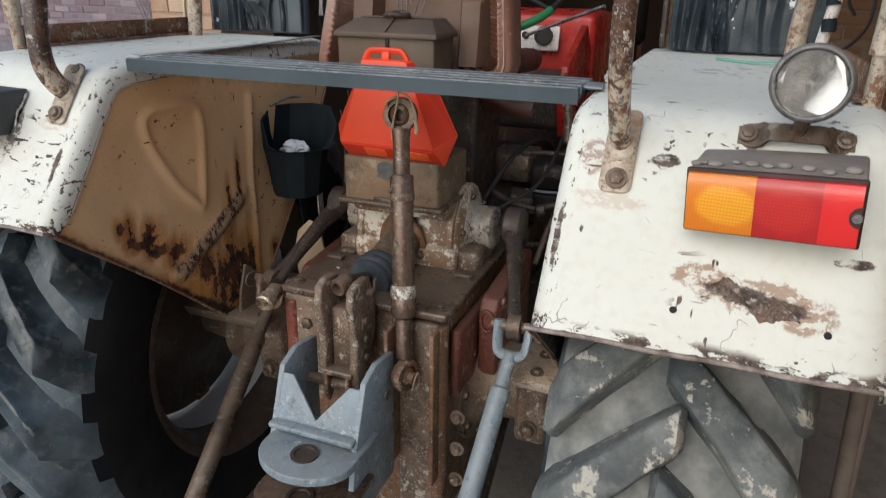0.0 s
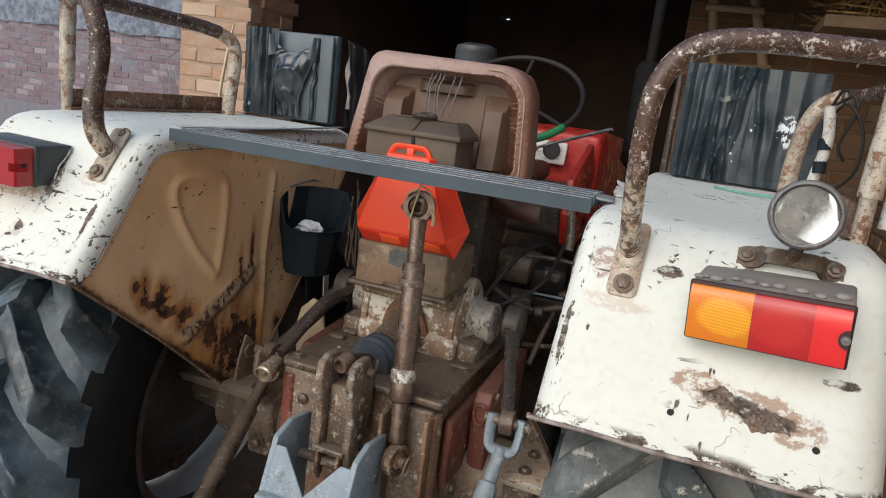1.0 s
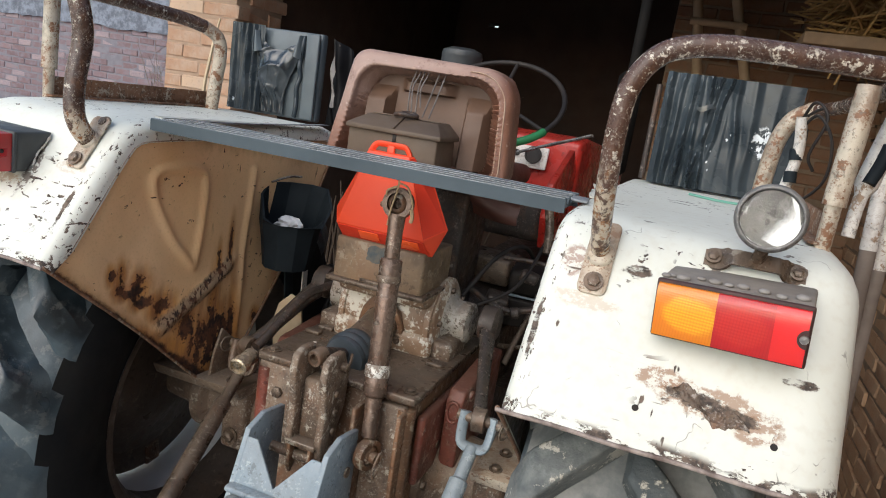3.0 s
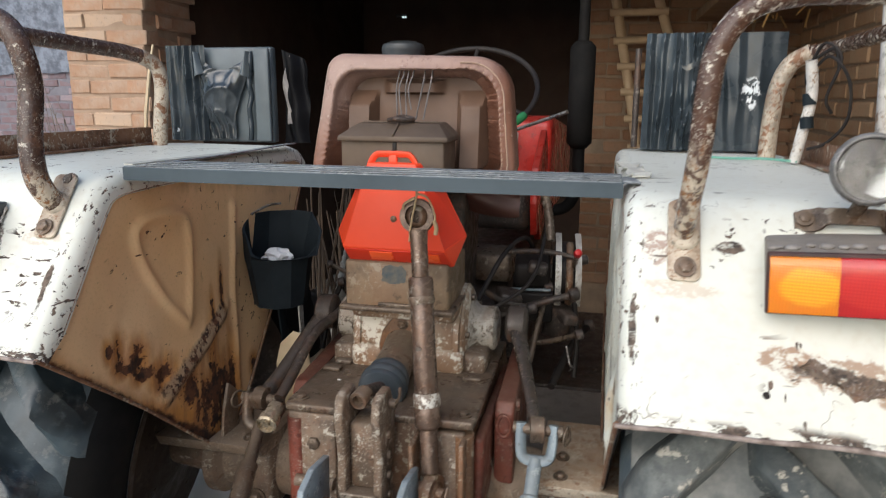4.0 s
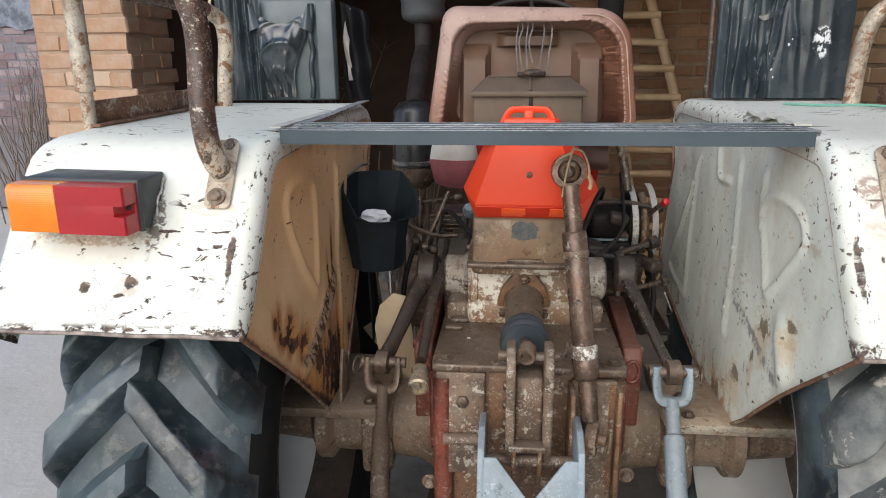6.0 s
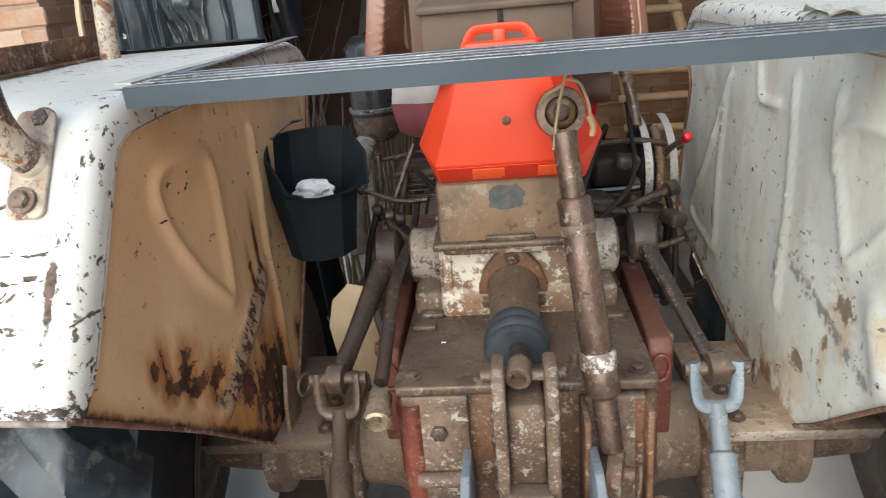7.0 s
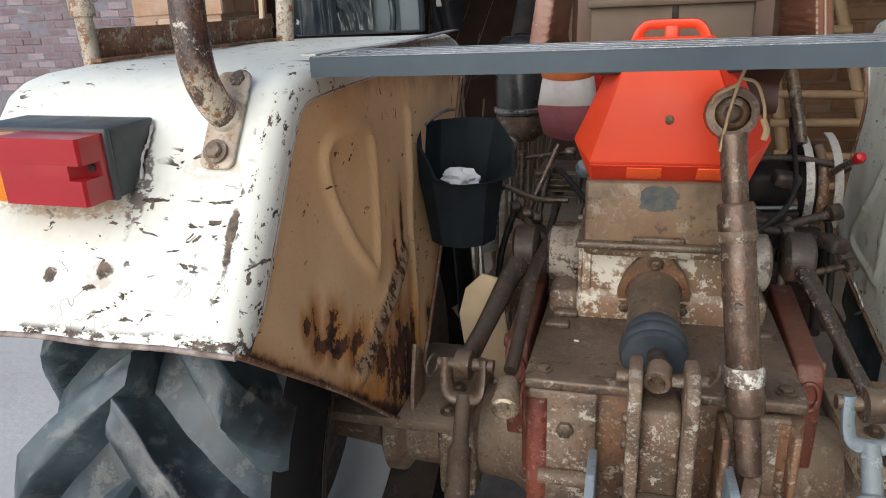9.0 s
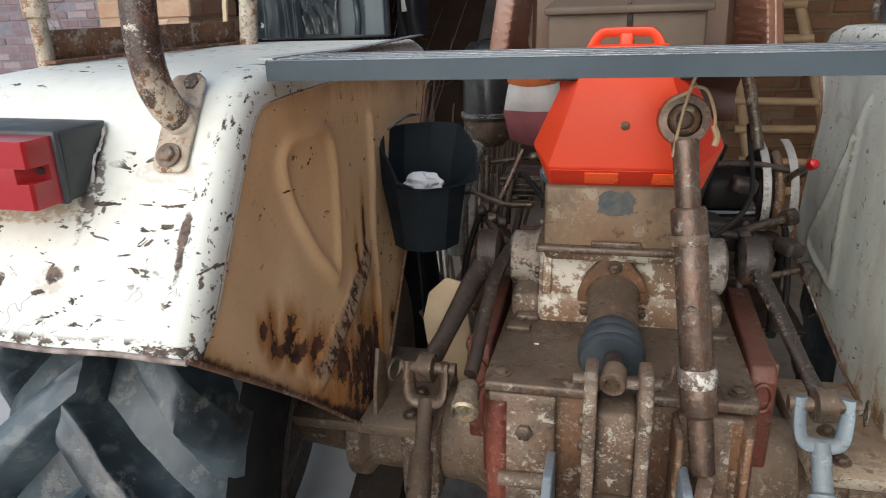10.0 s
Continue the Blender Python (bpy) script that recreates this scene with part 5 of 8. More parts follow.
# ---------------------------------------------------------------- rear axle, lift housing, linkage
def rear_end():
    hx = 0.187
    body = B()
    prism(body, [(0.228, 0.36), (0.225, 0.895), (0.72, 0.895), (0.80, 0.80), (0.80, 0.36)], YZ, -hx + 0.012, hx - 0.012, 0.012)
    housing = part("gear_housing", body, iron_brown, tractor, "brown cast gear housing caked with dust")
    part("top_cover", prism(B(), [(-hx, 0.205), (hx, 0.205), (hx + 0.003, 0.23), (hx, 0.66), (-hx, 0.66), (-hx - 0.003, 0.23)], XY, 0.893, 0.909, 0.004), iron, housing, "dusty flat top cover plate")
    for x in (-0.165, 0.165):
        for y in (0.235, 0.40):
            part("bolt", bolt(B(), (x, y, 0.909), (0, 0, 1), 0.010, 0.008), iron, housing)
    part("speck", box(B(), (-0.124, 0.333, 0.9105), (0.008, 0.004, 0.002), None, 0.0008), white_tube, housing)
    # rounded corner columns of the casting
    for s in (-1, 1):
        part("corner_column", tube(B(), [(s * 0.168, 0.222, 0.40), (s * 0.168, 0.218, 0.88)], 0.020, 16), iron_red if s < 0 else iron_brown, housing, "rounded corner of the casting")
        part("side_cheek", box(B(), (s * 0.19, 0.45, 0.775), (0.02, 0.40, 0.16), None, 0.008), iron_red, housing, "red-brown side cover")
    # plates on the rear face
    pl = part("rear_plate", box(B(), (-0.132, 0.213, 0.78), (0.098, 0.018, 0.225), None, 0.004), iron_pale, housing, "flaking rear plate with one bolt")
    part("bolt", bolt(B(), (-0.128, 0.204, 0.832), (0, -1, 0), 0.0125, 0.009, False), iron, pl)
    part("pin", tube(B(), [(-0.165, 0.195, 0.752), (-0.085, 0.195, 0.752)], 0.012, 12), iron_pale, pl)
    pl = part("rear_plate", box(B(), (0.128, 0.213, 0.66), (0.085, 0.020, 0.45), None, 0.004), iron_pale, housing, "flaking rear plate under the top link")
    part("rib", box(B(), (0.083, 0.185, 0.72), (0.010, 0.07, 0.32), None, 0.003), iron_brown, pl)
    part("rib", box(B(), (0.172, 0.195, 0.70), (0.010, 0.05, 0.36), None, 0.003), iron_brown, pl)
    for x, z in ((-0.20, 0.62), (-0.20, 0.55), (0.205, 0.66), (0.205, 0.58), (0.205, 0.50)):
        part("bolt", bolt(B(), (x, 0.24, z), (0, -1, 0), 0.011, 0.014), iron_pale, housing)
    # axle tubes
    for s in (-1, 1):
        ax = B()
        lathe(ax, [(0.155, 0.0), (0.155, 0.022), (0.115, 0.03), (0.092, 0.07), (0.080, 0.18), (0.078, 0.27), (0.10, 0.285), (0.10, 0.31), (0.06, 0.33), (0.05, 0.43)], along((s * 0.17, AXLE[0], AXLE[1]), (s, 0, 0)), 30)
        a = part("axle_tube", ax, axle_dust, tractor, "dusty cast axle tube with a bolted flange")
        for k in range(9):
            t = 2 * math.pi * k / 9 + 0.2
            part("bolt", bolt(B(), (s * 0.192, AXLE[0] + 0.137 * math.cos(t), AXLE[1] + 0.137 * math.sin(t)), (s, 0, 0), 0.010, 0.010, False), iron, a)
        part("clamp_block", box(B(), (s * 0.335, AXLE[0] - 0.05, 0.64), (0.07, 0.12, 0.16), None, 0.012), iron_pale, a)
        part("bolt", bolt(B(), (s * 0.335, AXLE[0] - 0.112, 0.60), (0, -1, 0), 0.014, 0.016), iron, a)
    # hydraulic lift drum
    m = along((-0.132, 0.535, 0.975), (1, 0, 0))
    drum = part("lift_drum", lathe(B(), [(0.05, -0.004), (0.094, 0.0), (0.101, 0.006), (0.101, 0.245), (0.094, 0.251), (0.05, 0.255)], m, 48), drum_paint, tractor, "cast lift cylinder drum with flaking primer")
    for x in (-0.118, 0.105):
        part("rib", lathe(B(), [(0.1, -0.009), (0.106, -0.006), (0.106, 0.006), (0.1, 0.009)], along((x, 0.535, 0.975), (1, 0, 0)), 48), drum_paint, drum)
    part("saddle", box(B(), (-0.006, 0.525, 0.93), (0.255, 0.20, 0.06), None, 0.014), drum_paint, drum)
    part("crown", box(B(), (-0.008, 0.475, 1.045), (0.235, 0.14, 0.04), None, 0.016), drum_paint, drum)
    for s in (-1, 1):
        part("shaft_boss", lathe(B(), [(0.062, 0), (0.066, 0.006), (0.058, 0.014), (0.050, 0.022), (0.050, 0.060), (0.040, 0.066)], along((-0.006 + s * 0.122, 0.545, 0.98), (s, 0, 0)), 28), boss_paint, drum, "boss with worn white paint")
        part("boss_foot", box(B(), (-0.006 + s * 0.150, 0.50, 0.925), (0.05, 0.12, 0.05), None, 0.01), iron_pale, drum)
        for k in range(5):
            q = 2 * math.pi * k / 5 + 0.5
            part("bolt", bolt(B(), (-0.006 + s * 0.128, 0.545 + 0.080 * math.cos(q), 0.975 + 0.080 * math.sin(q)), (s, 0, 0), 0.007, 0.008, False), iron, drum)
        # red-brown side castings under the lift arms
        side = part("side_casting", prism(B(), [(0.362, 0.70), (0.356, 0.862), (0.372, 0.882), (0.64, 0.905), (0.64, 0.70)], YZ, s * 0.205, s * 0.245, 0.005), iron_red, tractor, "red-oxide side casting below the lift arm")
        coil = B()
        tube(coil, [V(s * 0.225 + 0.014 * math.cos(a), 0.354, 0.835 + 0.024 * math.sin(a)) for a in np.linspace(0, 2 * math.pi, 24)[:-1]], 0.004, 8, True)
        part("ring", coil, iron_red, side)
        part("bolt", bolt(B(), (s * 0.243, 0.40, 0.865), (s, 0, 0), 0.012, 0.010), iron_red, side)
    for x, y in ((-0.160, 0.385), (-0.150, 0.43), (0.150, 0.40)):
        part("cover_pad", box(B(), (x, y, 0.913), (0.040, 0.022, 0.010), None, 0.003), iron, housing)
    # draft spring tube with its pointed flange and rubber boot
    ax = V(0, -0.20, -0.04).normalized()
    fl = B()
    outline = [(-0.058, -0.045), (-0.058, 0.0), (-0.047, 0.035), (-0.025, 0.065), (0.0, 0.078), (0.025, 0.065), (0.047, 0.035), (0.058, 0.0), (0.058, -0.045)]
    mm = along((-0.008, 0.437, 0.965), ax)
    ux, uz = V(1, 0, 0), V(0, -0.196, 0.98)
    prism(fl, outline, lambda u, v, w: V(-0.008, 0.437, 0.965) + ux * u + uz * v + ax * w, 0, 0.014, 0.003)
    flange = part("spring_flange", fl, iron_brown, tractor, "pointed flange of the draft spring")
    for u, v in ((0, 0.057), (-0.046, -0.03), (0.046, -0.03)):
        part("bolt", bolt(B(), V(-0.008, 0.437, 0.965) + ux * u + uz * v + ax * 0.014, ax, 0.009, 0.008), iron, flange)
    part("spring_tube", lathe(B(), [(0.047, 0.0), (0.043, 0.015), (0.040, 0.05), (0.040, 0.13), (0.036, 0.14)], along(V(-0.008, 0.432, 0.963), ax), 28), iron, flange, "brown steel spring tube")
    part("rubber_boot", lathe(B(), [(0.0342, 0.100), (0.0387, 0.106), (0.0405, 0.118), (0.0441, 0.122), (0.0450, 0.134), (0.0428, 0.138), (0.0486, 0.146), (0.0495, 0.158), (0.0459, 0.164), (0.0486, 0.170), (0.0450, 0.178), (0.0252, 0.181), (0.0180, 0.184)], along(V(-0.008, 0.432, 0.963), ax), 28), rubber_boot, flange, "blue-grey ribbed rubber boot")
    part("spring_rod", tube(B(), [(-0.006, 0.25, 0.940), (-0.005, 0.165, 0.968)], 0.013, 14), iron_dark, flange)
    part("rod_end", lathe(B(), [(0.010, -0.012), (0.0165, -0.012), (0.0175, 0.016), (0.016, 0.018), (0.0105, 0.018), (0.009, 0.004), (0.0001, 0.003)], along((-0.006, 0.148, 0.967), (-0.12, -1, -0.12)), 22), iron, flange, "hollow rod end")


rear_end()


def rocker():
    """The rocker that takes the top link: two cheeks with a casting between."""
    cheek = [(0.128, 0.985), (0.105, 0.975), (0.098, 0.94), (0.112, 0.86), (0.105, 0.80), (0.118, 0.745), (0.145, 0.74), (0.160, 0.80), (0.19, 0.86), (0.195, 0.93), (0.165, 0.985)]
    r = part("rocker_bracket", box(B(), (0.0, 0.165, 0.850), (0.052, 0.070, 0.145), None, 0.008), iron_pale, tractor, "rusty rocker bracket behind the drawbar")
    for s in (-1, 1):
        x = 0.000 + s * 0.034
        part("cheek", prism(B(), cheek, YZ, x - 0.0085, x + 0.0085, 0.004), iron_pale, r, "worn cheek plate")
        for z in (0.90, 0.86, 0.82, 0.78):
            part("bolt", lathe(B(), [(0.008, 0), (0.008, 0.004), (0.006, 0.006), (0.0001, 0.006)], along((x + s * 0.0085, 0.145, z), (s, 0, 0)), 10), iron, r)
        part("prong", prism(B(), [(0.10, 0.79), (0.118, 0.79), (0.125, 0.735), (0.112, 0.722), (0.102, 0.74)], YZ, -0.002 + s * 0.024 - 0.004, -0.002 + s * 0.024 + 0.004, 0.002), iron_brown, r)
    part("cross_pin", tube(B(), [(-0.058, 0.158, 0.955), (0.056, 0.158, 0.955)], 0.0085, 14), iron, r)
    part("split_pin", tube(B(), smooth_path([(0.052, 0.156, 0.953), (0.064, 0.146, 0.972), (0.066, 0.146, 0.992)], 4), 0.003, 8), iron, r)
    part("lower_pin", tube(B(), [(-0.10, 0.125, 0.757), (0.10, 0.125, 0.757)], 0.011, 14), iron_pale, r)
    part("cross_bar", box(B(), (-0.002, 0.115, 0.793), (0.07, 0.03, 0.012), None, 0.003), iron, r)
    return r


rocker()


def top_link():
    a, b = V(0.065, 0.268, 1.280), V(0.121, 0.158, 0.790)
    d = (b - a).normalized()
    L = (b - a).length
    at = lambda f: a + d * f
    link = part("top_link", tube(B(), [at(0.12), at(0.125), at(0.325), at(0.33)], [0.019, 0.0218, 0.0218, 0.020], 22), steel_worn, tractor, "worn brown turnbuckle top link tied up with string")
    part("collar", tube(B(), [at(0.112), at(0.116), at(0.15), at(0.155)], [0.020, 0.0232, 0.0232, 0.022], 22), steel_worn, link)
    part("collar", tube(B(), [at(0.325), at(0.329), at(0.347), at(0.351)], [0.0235, 0.0255, 0.0255, 0.0235], 22), collar_paint, link, "collar with peeling pale paint")
    part("sleeve", tube(B(), [at(0.348), at(0.352), at(0.385), at(0.392)], [0.022, 0.0245, 0.0245, 0.018], 22), steel_worn, link)
    part("weld_ring", tube(B(), [at(0.146), at(0.150), at(0.158), at(0.162)], [0.0222, 0.0246, 0.0246, 0.0222], 22), iron_pale, link)
    part("screw_rod", tube(B(), [at(0.026), at(0.05), at(0.12)], [0.0185, 0.0165, 0.0158], 18), steel_worn, link)
    part("screw_rod", tube(B(), [at(0.385), at(0.43), at(0.47)], [0.0175, 0.017, 0.016], 18), steel_worn, link)
    part("cross_hole", lathe(B(), [(0.006, 0), (0.006, 0.002), (0.0001, 0.002)], along(at(0.235) + V(-0.004, -0.0215, -0.004), (-0.1, -1, -0.2)), 12), iron_dark, link)
    # ball eyes
    for p, ax, mt in ((a, V(0.05, -1, 0.12), steel_worn), (b, V(0.95, -0.25, 0.0), iron_brown)):
        m = along(p, ax.normalized())
        e = part("ball_eye", lathe(B(), [(0.0215, -0.011), (0.0315, -0.010), (0.0335, 0.0), (0.0315, 0.010), (0.0215, 0.011), (0.0205, 0.0), (0.0215, -0.011)], m, 32), mt, link, "ring eye of the link")
        part("ball", lathe(B(), [(0.0115, -0.013), (0.0145, -0.0125), (0.020, -0.007), (0.0212, 0.0), (0.020, 0.007), (0.0145, 0.0125), (0.0115, 0.013), (0.0115, -0.013)], m, 28), iron_brown, e, "ball bush with a through hole")
    part("link_pin", tube(B(), [b + V(-0.040, 0.012, 0), b + V(0.026, -0.008, 0)], 0.0115, 14), iron_brown, link)
    ring = B()
    c = b + V(0.028, -0.01, -0.012)
    tube(ring, [c + V(0.004 * math.sin(t), 0.015 * math.cos(t), 0.028 * math.sin(t)) for t in np.linspace(0, 2 * math.pi, 22)[:-1]], 0.0025, 8, True)
    part("pin_ring", ring, iron_pale, link, "wire ring of the pin")
    # string by which it hangs from the plank
    st = B()
    tube(st, smooth_path([(0.078, 0.215, 1.372), (0.074, 0.235, 1.345), (0.066, 0.252, 1.31), (0.058, 0.250, 1.27), (0.054, 0.252, 1.235)], 5), 0.0020, 7)
    tube(st, smooth_path([(0.070, 0.245, 1.325), (0.088, 0.250, 1.318), (0.100, 0.255, 1.29), (0.102, 0.255, 1.268)], 5), 0.0020, 7)
    tube(st, smooth_path([(0.066, 0.248, 1.317), (0.045, 0.252, 1.305), (0.040, 0.262, 1.29)], 5), 0.0024, 7)
    tube(st, smooth_path([(0.100, 0.255, 1.275), (0.105, 0.252, 1.262), (0.103, 0.252, 1.25)], 4), 0.004, 7)
    part("string", st, cord, link, "frayed jute string")


top_link()


def lift_arm(s):
    p0, p1 = (V(-0.235, 0.555, 0.985), V(-0.312, 0.345, 0.842)) if s < 0 else (V(0.222, 0.540, 0.995), V(0.297, 0.312, 0.858))
    arm = part("lift_arm", tube(B(), [p0, p0.lerp(p1, 0.3) + V(0, 0, 0.006), p0.lerp(p1, 0.75), p1], [0.027, 0.020, 0.0165, 0.019], 14, flat=0.62), iron_dark if s < 0 else arm_iron, tractor, "forged lift arm")
    part("hub", lathe(B(), [(0.034, -0.02), (0.042, -0.014), (0.042, 0.02), (0.034, 0.026)], along(p0, (s, 0, 0)), 26), iron_dark, arm)
    part("arm_eye", lathe(B(), [(0.020, -0.015), (0.026, -0.013), (0.026, 0.013), (0.020, 0.015)], along(p1, (1, 0.1 * s, 0)), 24), iron, arm)
    # the clevis fork and the lift rod below it
    f = B()
    w, top, bot = 0.031, p1 + V(0, 0, 0.012), p1 + V(0, -0.018, -0.056)
    path = [top + V(-w, 0, 0), top.lerp(bot, 0.55) + V(-w, 0, 0), bot + V(-w * 0.8, 0, 0.004), bot + V(0, 0, -0.002), bot + V(w * 0.8, 0, 0.004), top.lerp(bot, 0.55) + V(w, 0, 0), top + V(w, 0, 0)]
    tube(f, smooth_path(path, 5), 0.0085, 10, flat=1.5)
    mt = grey_paint if s > 0 else iron
    fork = part("clevis_fork", f, mt, arm, "grey painted clevis fork" if s > 0 else "brown clevis fork")
    part("clevis_pin", tube(B(), [p1 + V(-0.047, 0, 0), p1 + V(0.050, 0, 0)], 0.0115, 14), iron, arm)
    end = bot + (V(-0.02, -0.345, -0.35) if s > 0 else V(0.066, -0.49, -0.35))
    part("lift_rod", tube(B(), [bot, bot.lerp(end, 0.14), bot.lerp(end, 0.15), bot.lerp(end, 0.98), end], [0.014, 0.014, 0.020, 0.020, 0.016], 18), grey_paint if s > 0 else iron, arm, "grey painted lift rod" if s > 0 else "dusty brown lift rod")
    part("rod_foot", box(B(), end + V(0, -0.01, -0.03), (0.045, 0.03, 0.07), Euler((radians(-44), 0, 0)).to_matrix().to_4x4(), 0.006), iron_pale, arm)
    # spring clip ring of the pin
    c = p1 + V(s * 0.058, -0.004, -0.006)
    r = B()
    tube(r, [c + V(0.005 * math.cos(t), 0.018 * math.cos(t), 0.018 * math.sin(t)) for t in np.linspace(0, 2 * math.pi, 20)[:-1]], 0.0028, 8, True)
    part("clip_ring", r, iron, arm)
    # lower link running forward from the rod's foot
    lo = part("lower_link", tube(B(), [V(s * 0.20, 0.62, 0.44), end + V(0, 0.05, -0.06), end + V(0, -0.28, -0.08)], [0.026, 0.024, 0.024], 12, flat=0.5), iron_dark, tractor, "flat lower link bar")
    part("link_ball", lathe(B(), [(0.012, -0.02), (0.03, -0.014), (0.035, 0), (0.03, 0.014), (0.012, 0.02)], along(end + V(0, -0.30, -0.08), (1, 0, 0)), 22), iron, lo)


lift_arm(1), lift_arm(-1)


brass = worn("brassy_steel", (0.52, 0.43, 0.30), (0.40, 0.33, 0.23), (0.70, 0.64, 0.52), (0.24, 0.19, 0.14), 0.3, 0.30, 0.8, 3.0, 0.05, 0.3)


def coupler():
    a, b = V(-0.206, 0.40, 0.985), V(-0.212, 0.190, 0.884)
    c = part("hydraulic_hose", tube(B(), smooth_path([(-0.19, 0.62, 1.0), (-0.203, 0.50, 0.99), a, a.lerp(b, 0.6), b + V(0.0, 0.04, 0.02)], 5), 0.011, 12), iron_dark, tractor, "dark hydraulic hose with a quick coupler")
    ax = (b - a).normalized()
    part("quick_coupler", lathe(B(), [(0.014, -0.055), (0.018, -0.05), (0.018, -0.02), (0.0205, -0.018), (0.0205, 0.0), (0.0165, 0.003), (0.015, -0.004), (0.006, -0.004), (0.005, 0.002), (0.0001, 0.002)], along(b + ax * 0.018 + V(0.002, -0.004, 0), (ax + V(0.1, -0.75, 0.05)).normalized()) @ Matrix.Scale(1.0, 4), 26), brass, c, "brassy steel quick coupler")


coupler()


def drawbar_hitch():
    """The grey trailer hitch: a folded V-notched plate with two round hook plates below."""
    t = V(0, -0.36, -0.93).normalized()      # down the slope of the notched plate
    o = V(0.003, 0.046, 0.812)
    bm = B()
    prism(bm, [(-0.083, 0.0), (-0.060, 0.0), (0.0, 0.076), (0.060, 0.0), (0.083, 0.0), (0.083, 0.088), (-0.083, 0.088)], lambda u, v, w: o + V(u, 0, 0) + t * v + V(0, -0.93, 0.36) * w, 0, 0.007, 0.0015)
    h = part("trailer_hitch", bm, grey_paint, tractor, "grey-blue painted trailer hitch with a V-shaped notch")
    for s in (-1, 1):
        x = 0.003 + s * 0.087
        part("side_plate", prism(B(), [(0.160, 0.835), (0.155, 0.55), (-0.03, 0.55), (-0.005, 0.70), (0.044, 0.828), (0.09, 0.845)], YZ, x - 0.006, x + 0.006, 0.002), grey_paint, h)
    lip = part("lip", box(B(), o + t * 0.092 + V(0, -0.010, 0), (0.18, 0.03, 0.012), None, 0.004), grey_paint, h)
    for z, dy in ((0.700, -0.03), (0.622, -0.055)):
        pl = B()
        ring = [(0.012 + 0.096 * math.cos(a), dy + 0.074 * math.sin(a)) for a in np.linspace(math.pi, 2 * math.pi, 18)] + [(0.108, dy + 0.10), (-0.084, dy + 0.10)]
        prism(pl, ring, XY, z - 0.009, z + 0.009, 0.003)
        q = part("hook_plate", pl, steel_worn if z < 0.65 else grey_paint, h, "round hook plate with a pin hole")
        part("pin_hole", lathe(B(), [(0.026, 0), (0.026, 0.004), (0.019, 0.004), (0.018, 0.0008), (0.0001, 0.0008)], along((0.012, dy - 0.012, z + 0.009), (0, 0, 1)), 24), iron_dark, q, "dark pin hole with a worn rim")


drawbar_hitch()


def valve_box():
    v = part("valve_box", box(B(), (-0.008, 0.455, 1.112), (0.222, 0.175, 0.105), None, 0.006), worn("tan_painted_iron", (0.27, 0.185, 0.108), (0.20, 0.135, 0.085), (0.30, 0.24, 0.17), (0.19, 0.135, 0.09), 0.3, 0.6, 0.1), tractor, "tan painted valve box above the lift drum")
    part("base_flange", box(B(), (-0.008, 0.455, 1.064), (0.245, 0.20, 0.012), None, 0.004), iron, v)
    q = [(-0.012 + (0.026 + 0.007 * noise.noise((3 * math.cos(a), 3 * math.sin(a), 2))) * math.copysign(abs(math.cos(a)) ** 0.6, math.cos(a)), 1.138 + (0.019 + 0.006 * noise.noise((3 * math.cos(a), 3 * math.sin(a), 7))) * math.copysign(abs(math.sin(a)) ** 0.6, math.sin(a))) for a in np.linspace(0, 2 * math.pi, 41)[:-1]]
    part("name_patch", prism(B(), q, XZ, 0.3662, 0.3672), plain("blue_grey_patch", (0.055, 0.075, 0.085), (0.12, 0.11, 0.09), 60, 0.7), v, "faded blue-grey patch")
    part("latch", box(B(), (-0.008, 0.362, 1.074), (0.075, 0.008, 0.010), None, 0.002), iron, v)


valve_box()


tan_plate = plain("dusty_cream_plate", (0.60, 0.48, 0.31), (0.50, 0.38, 0.24), 8, 0.7)


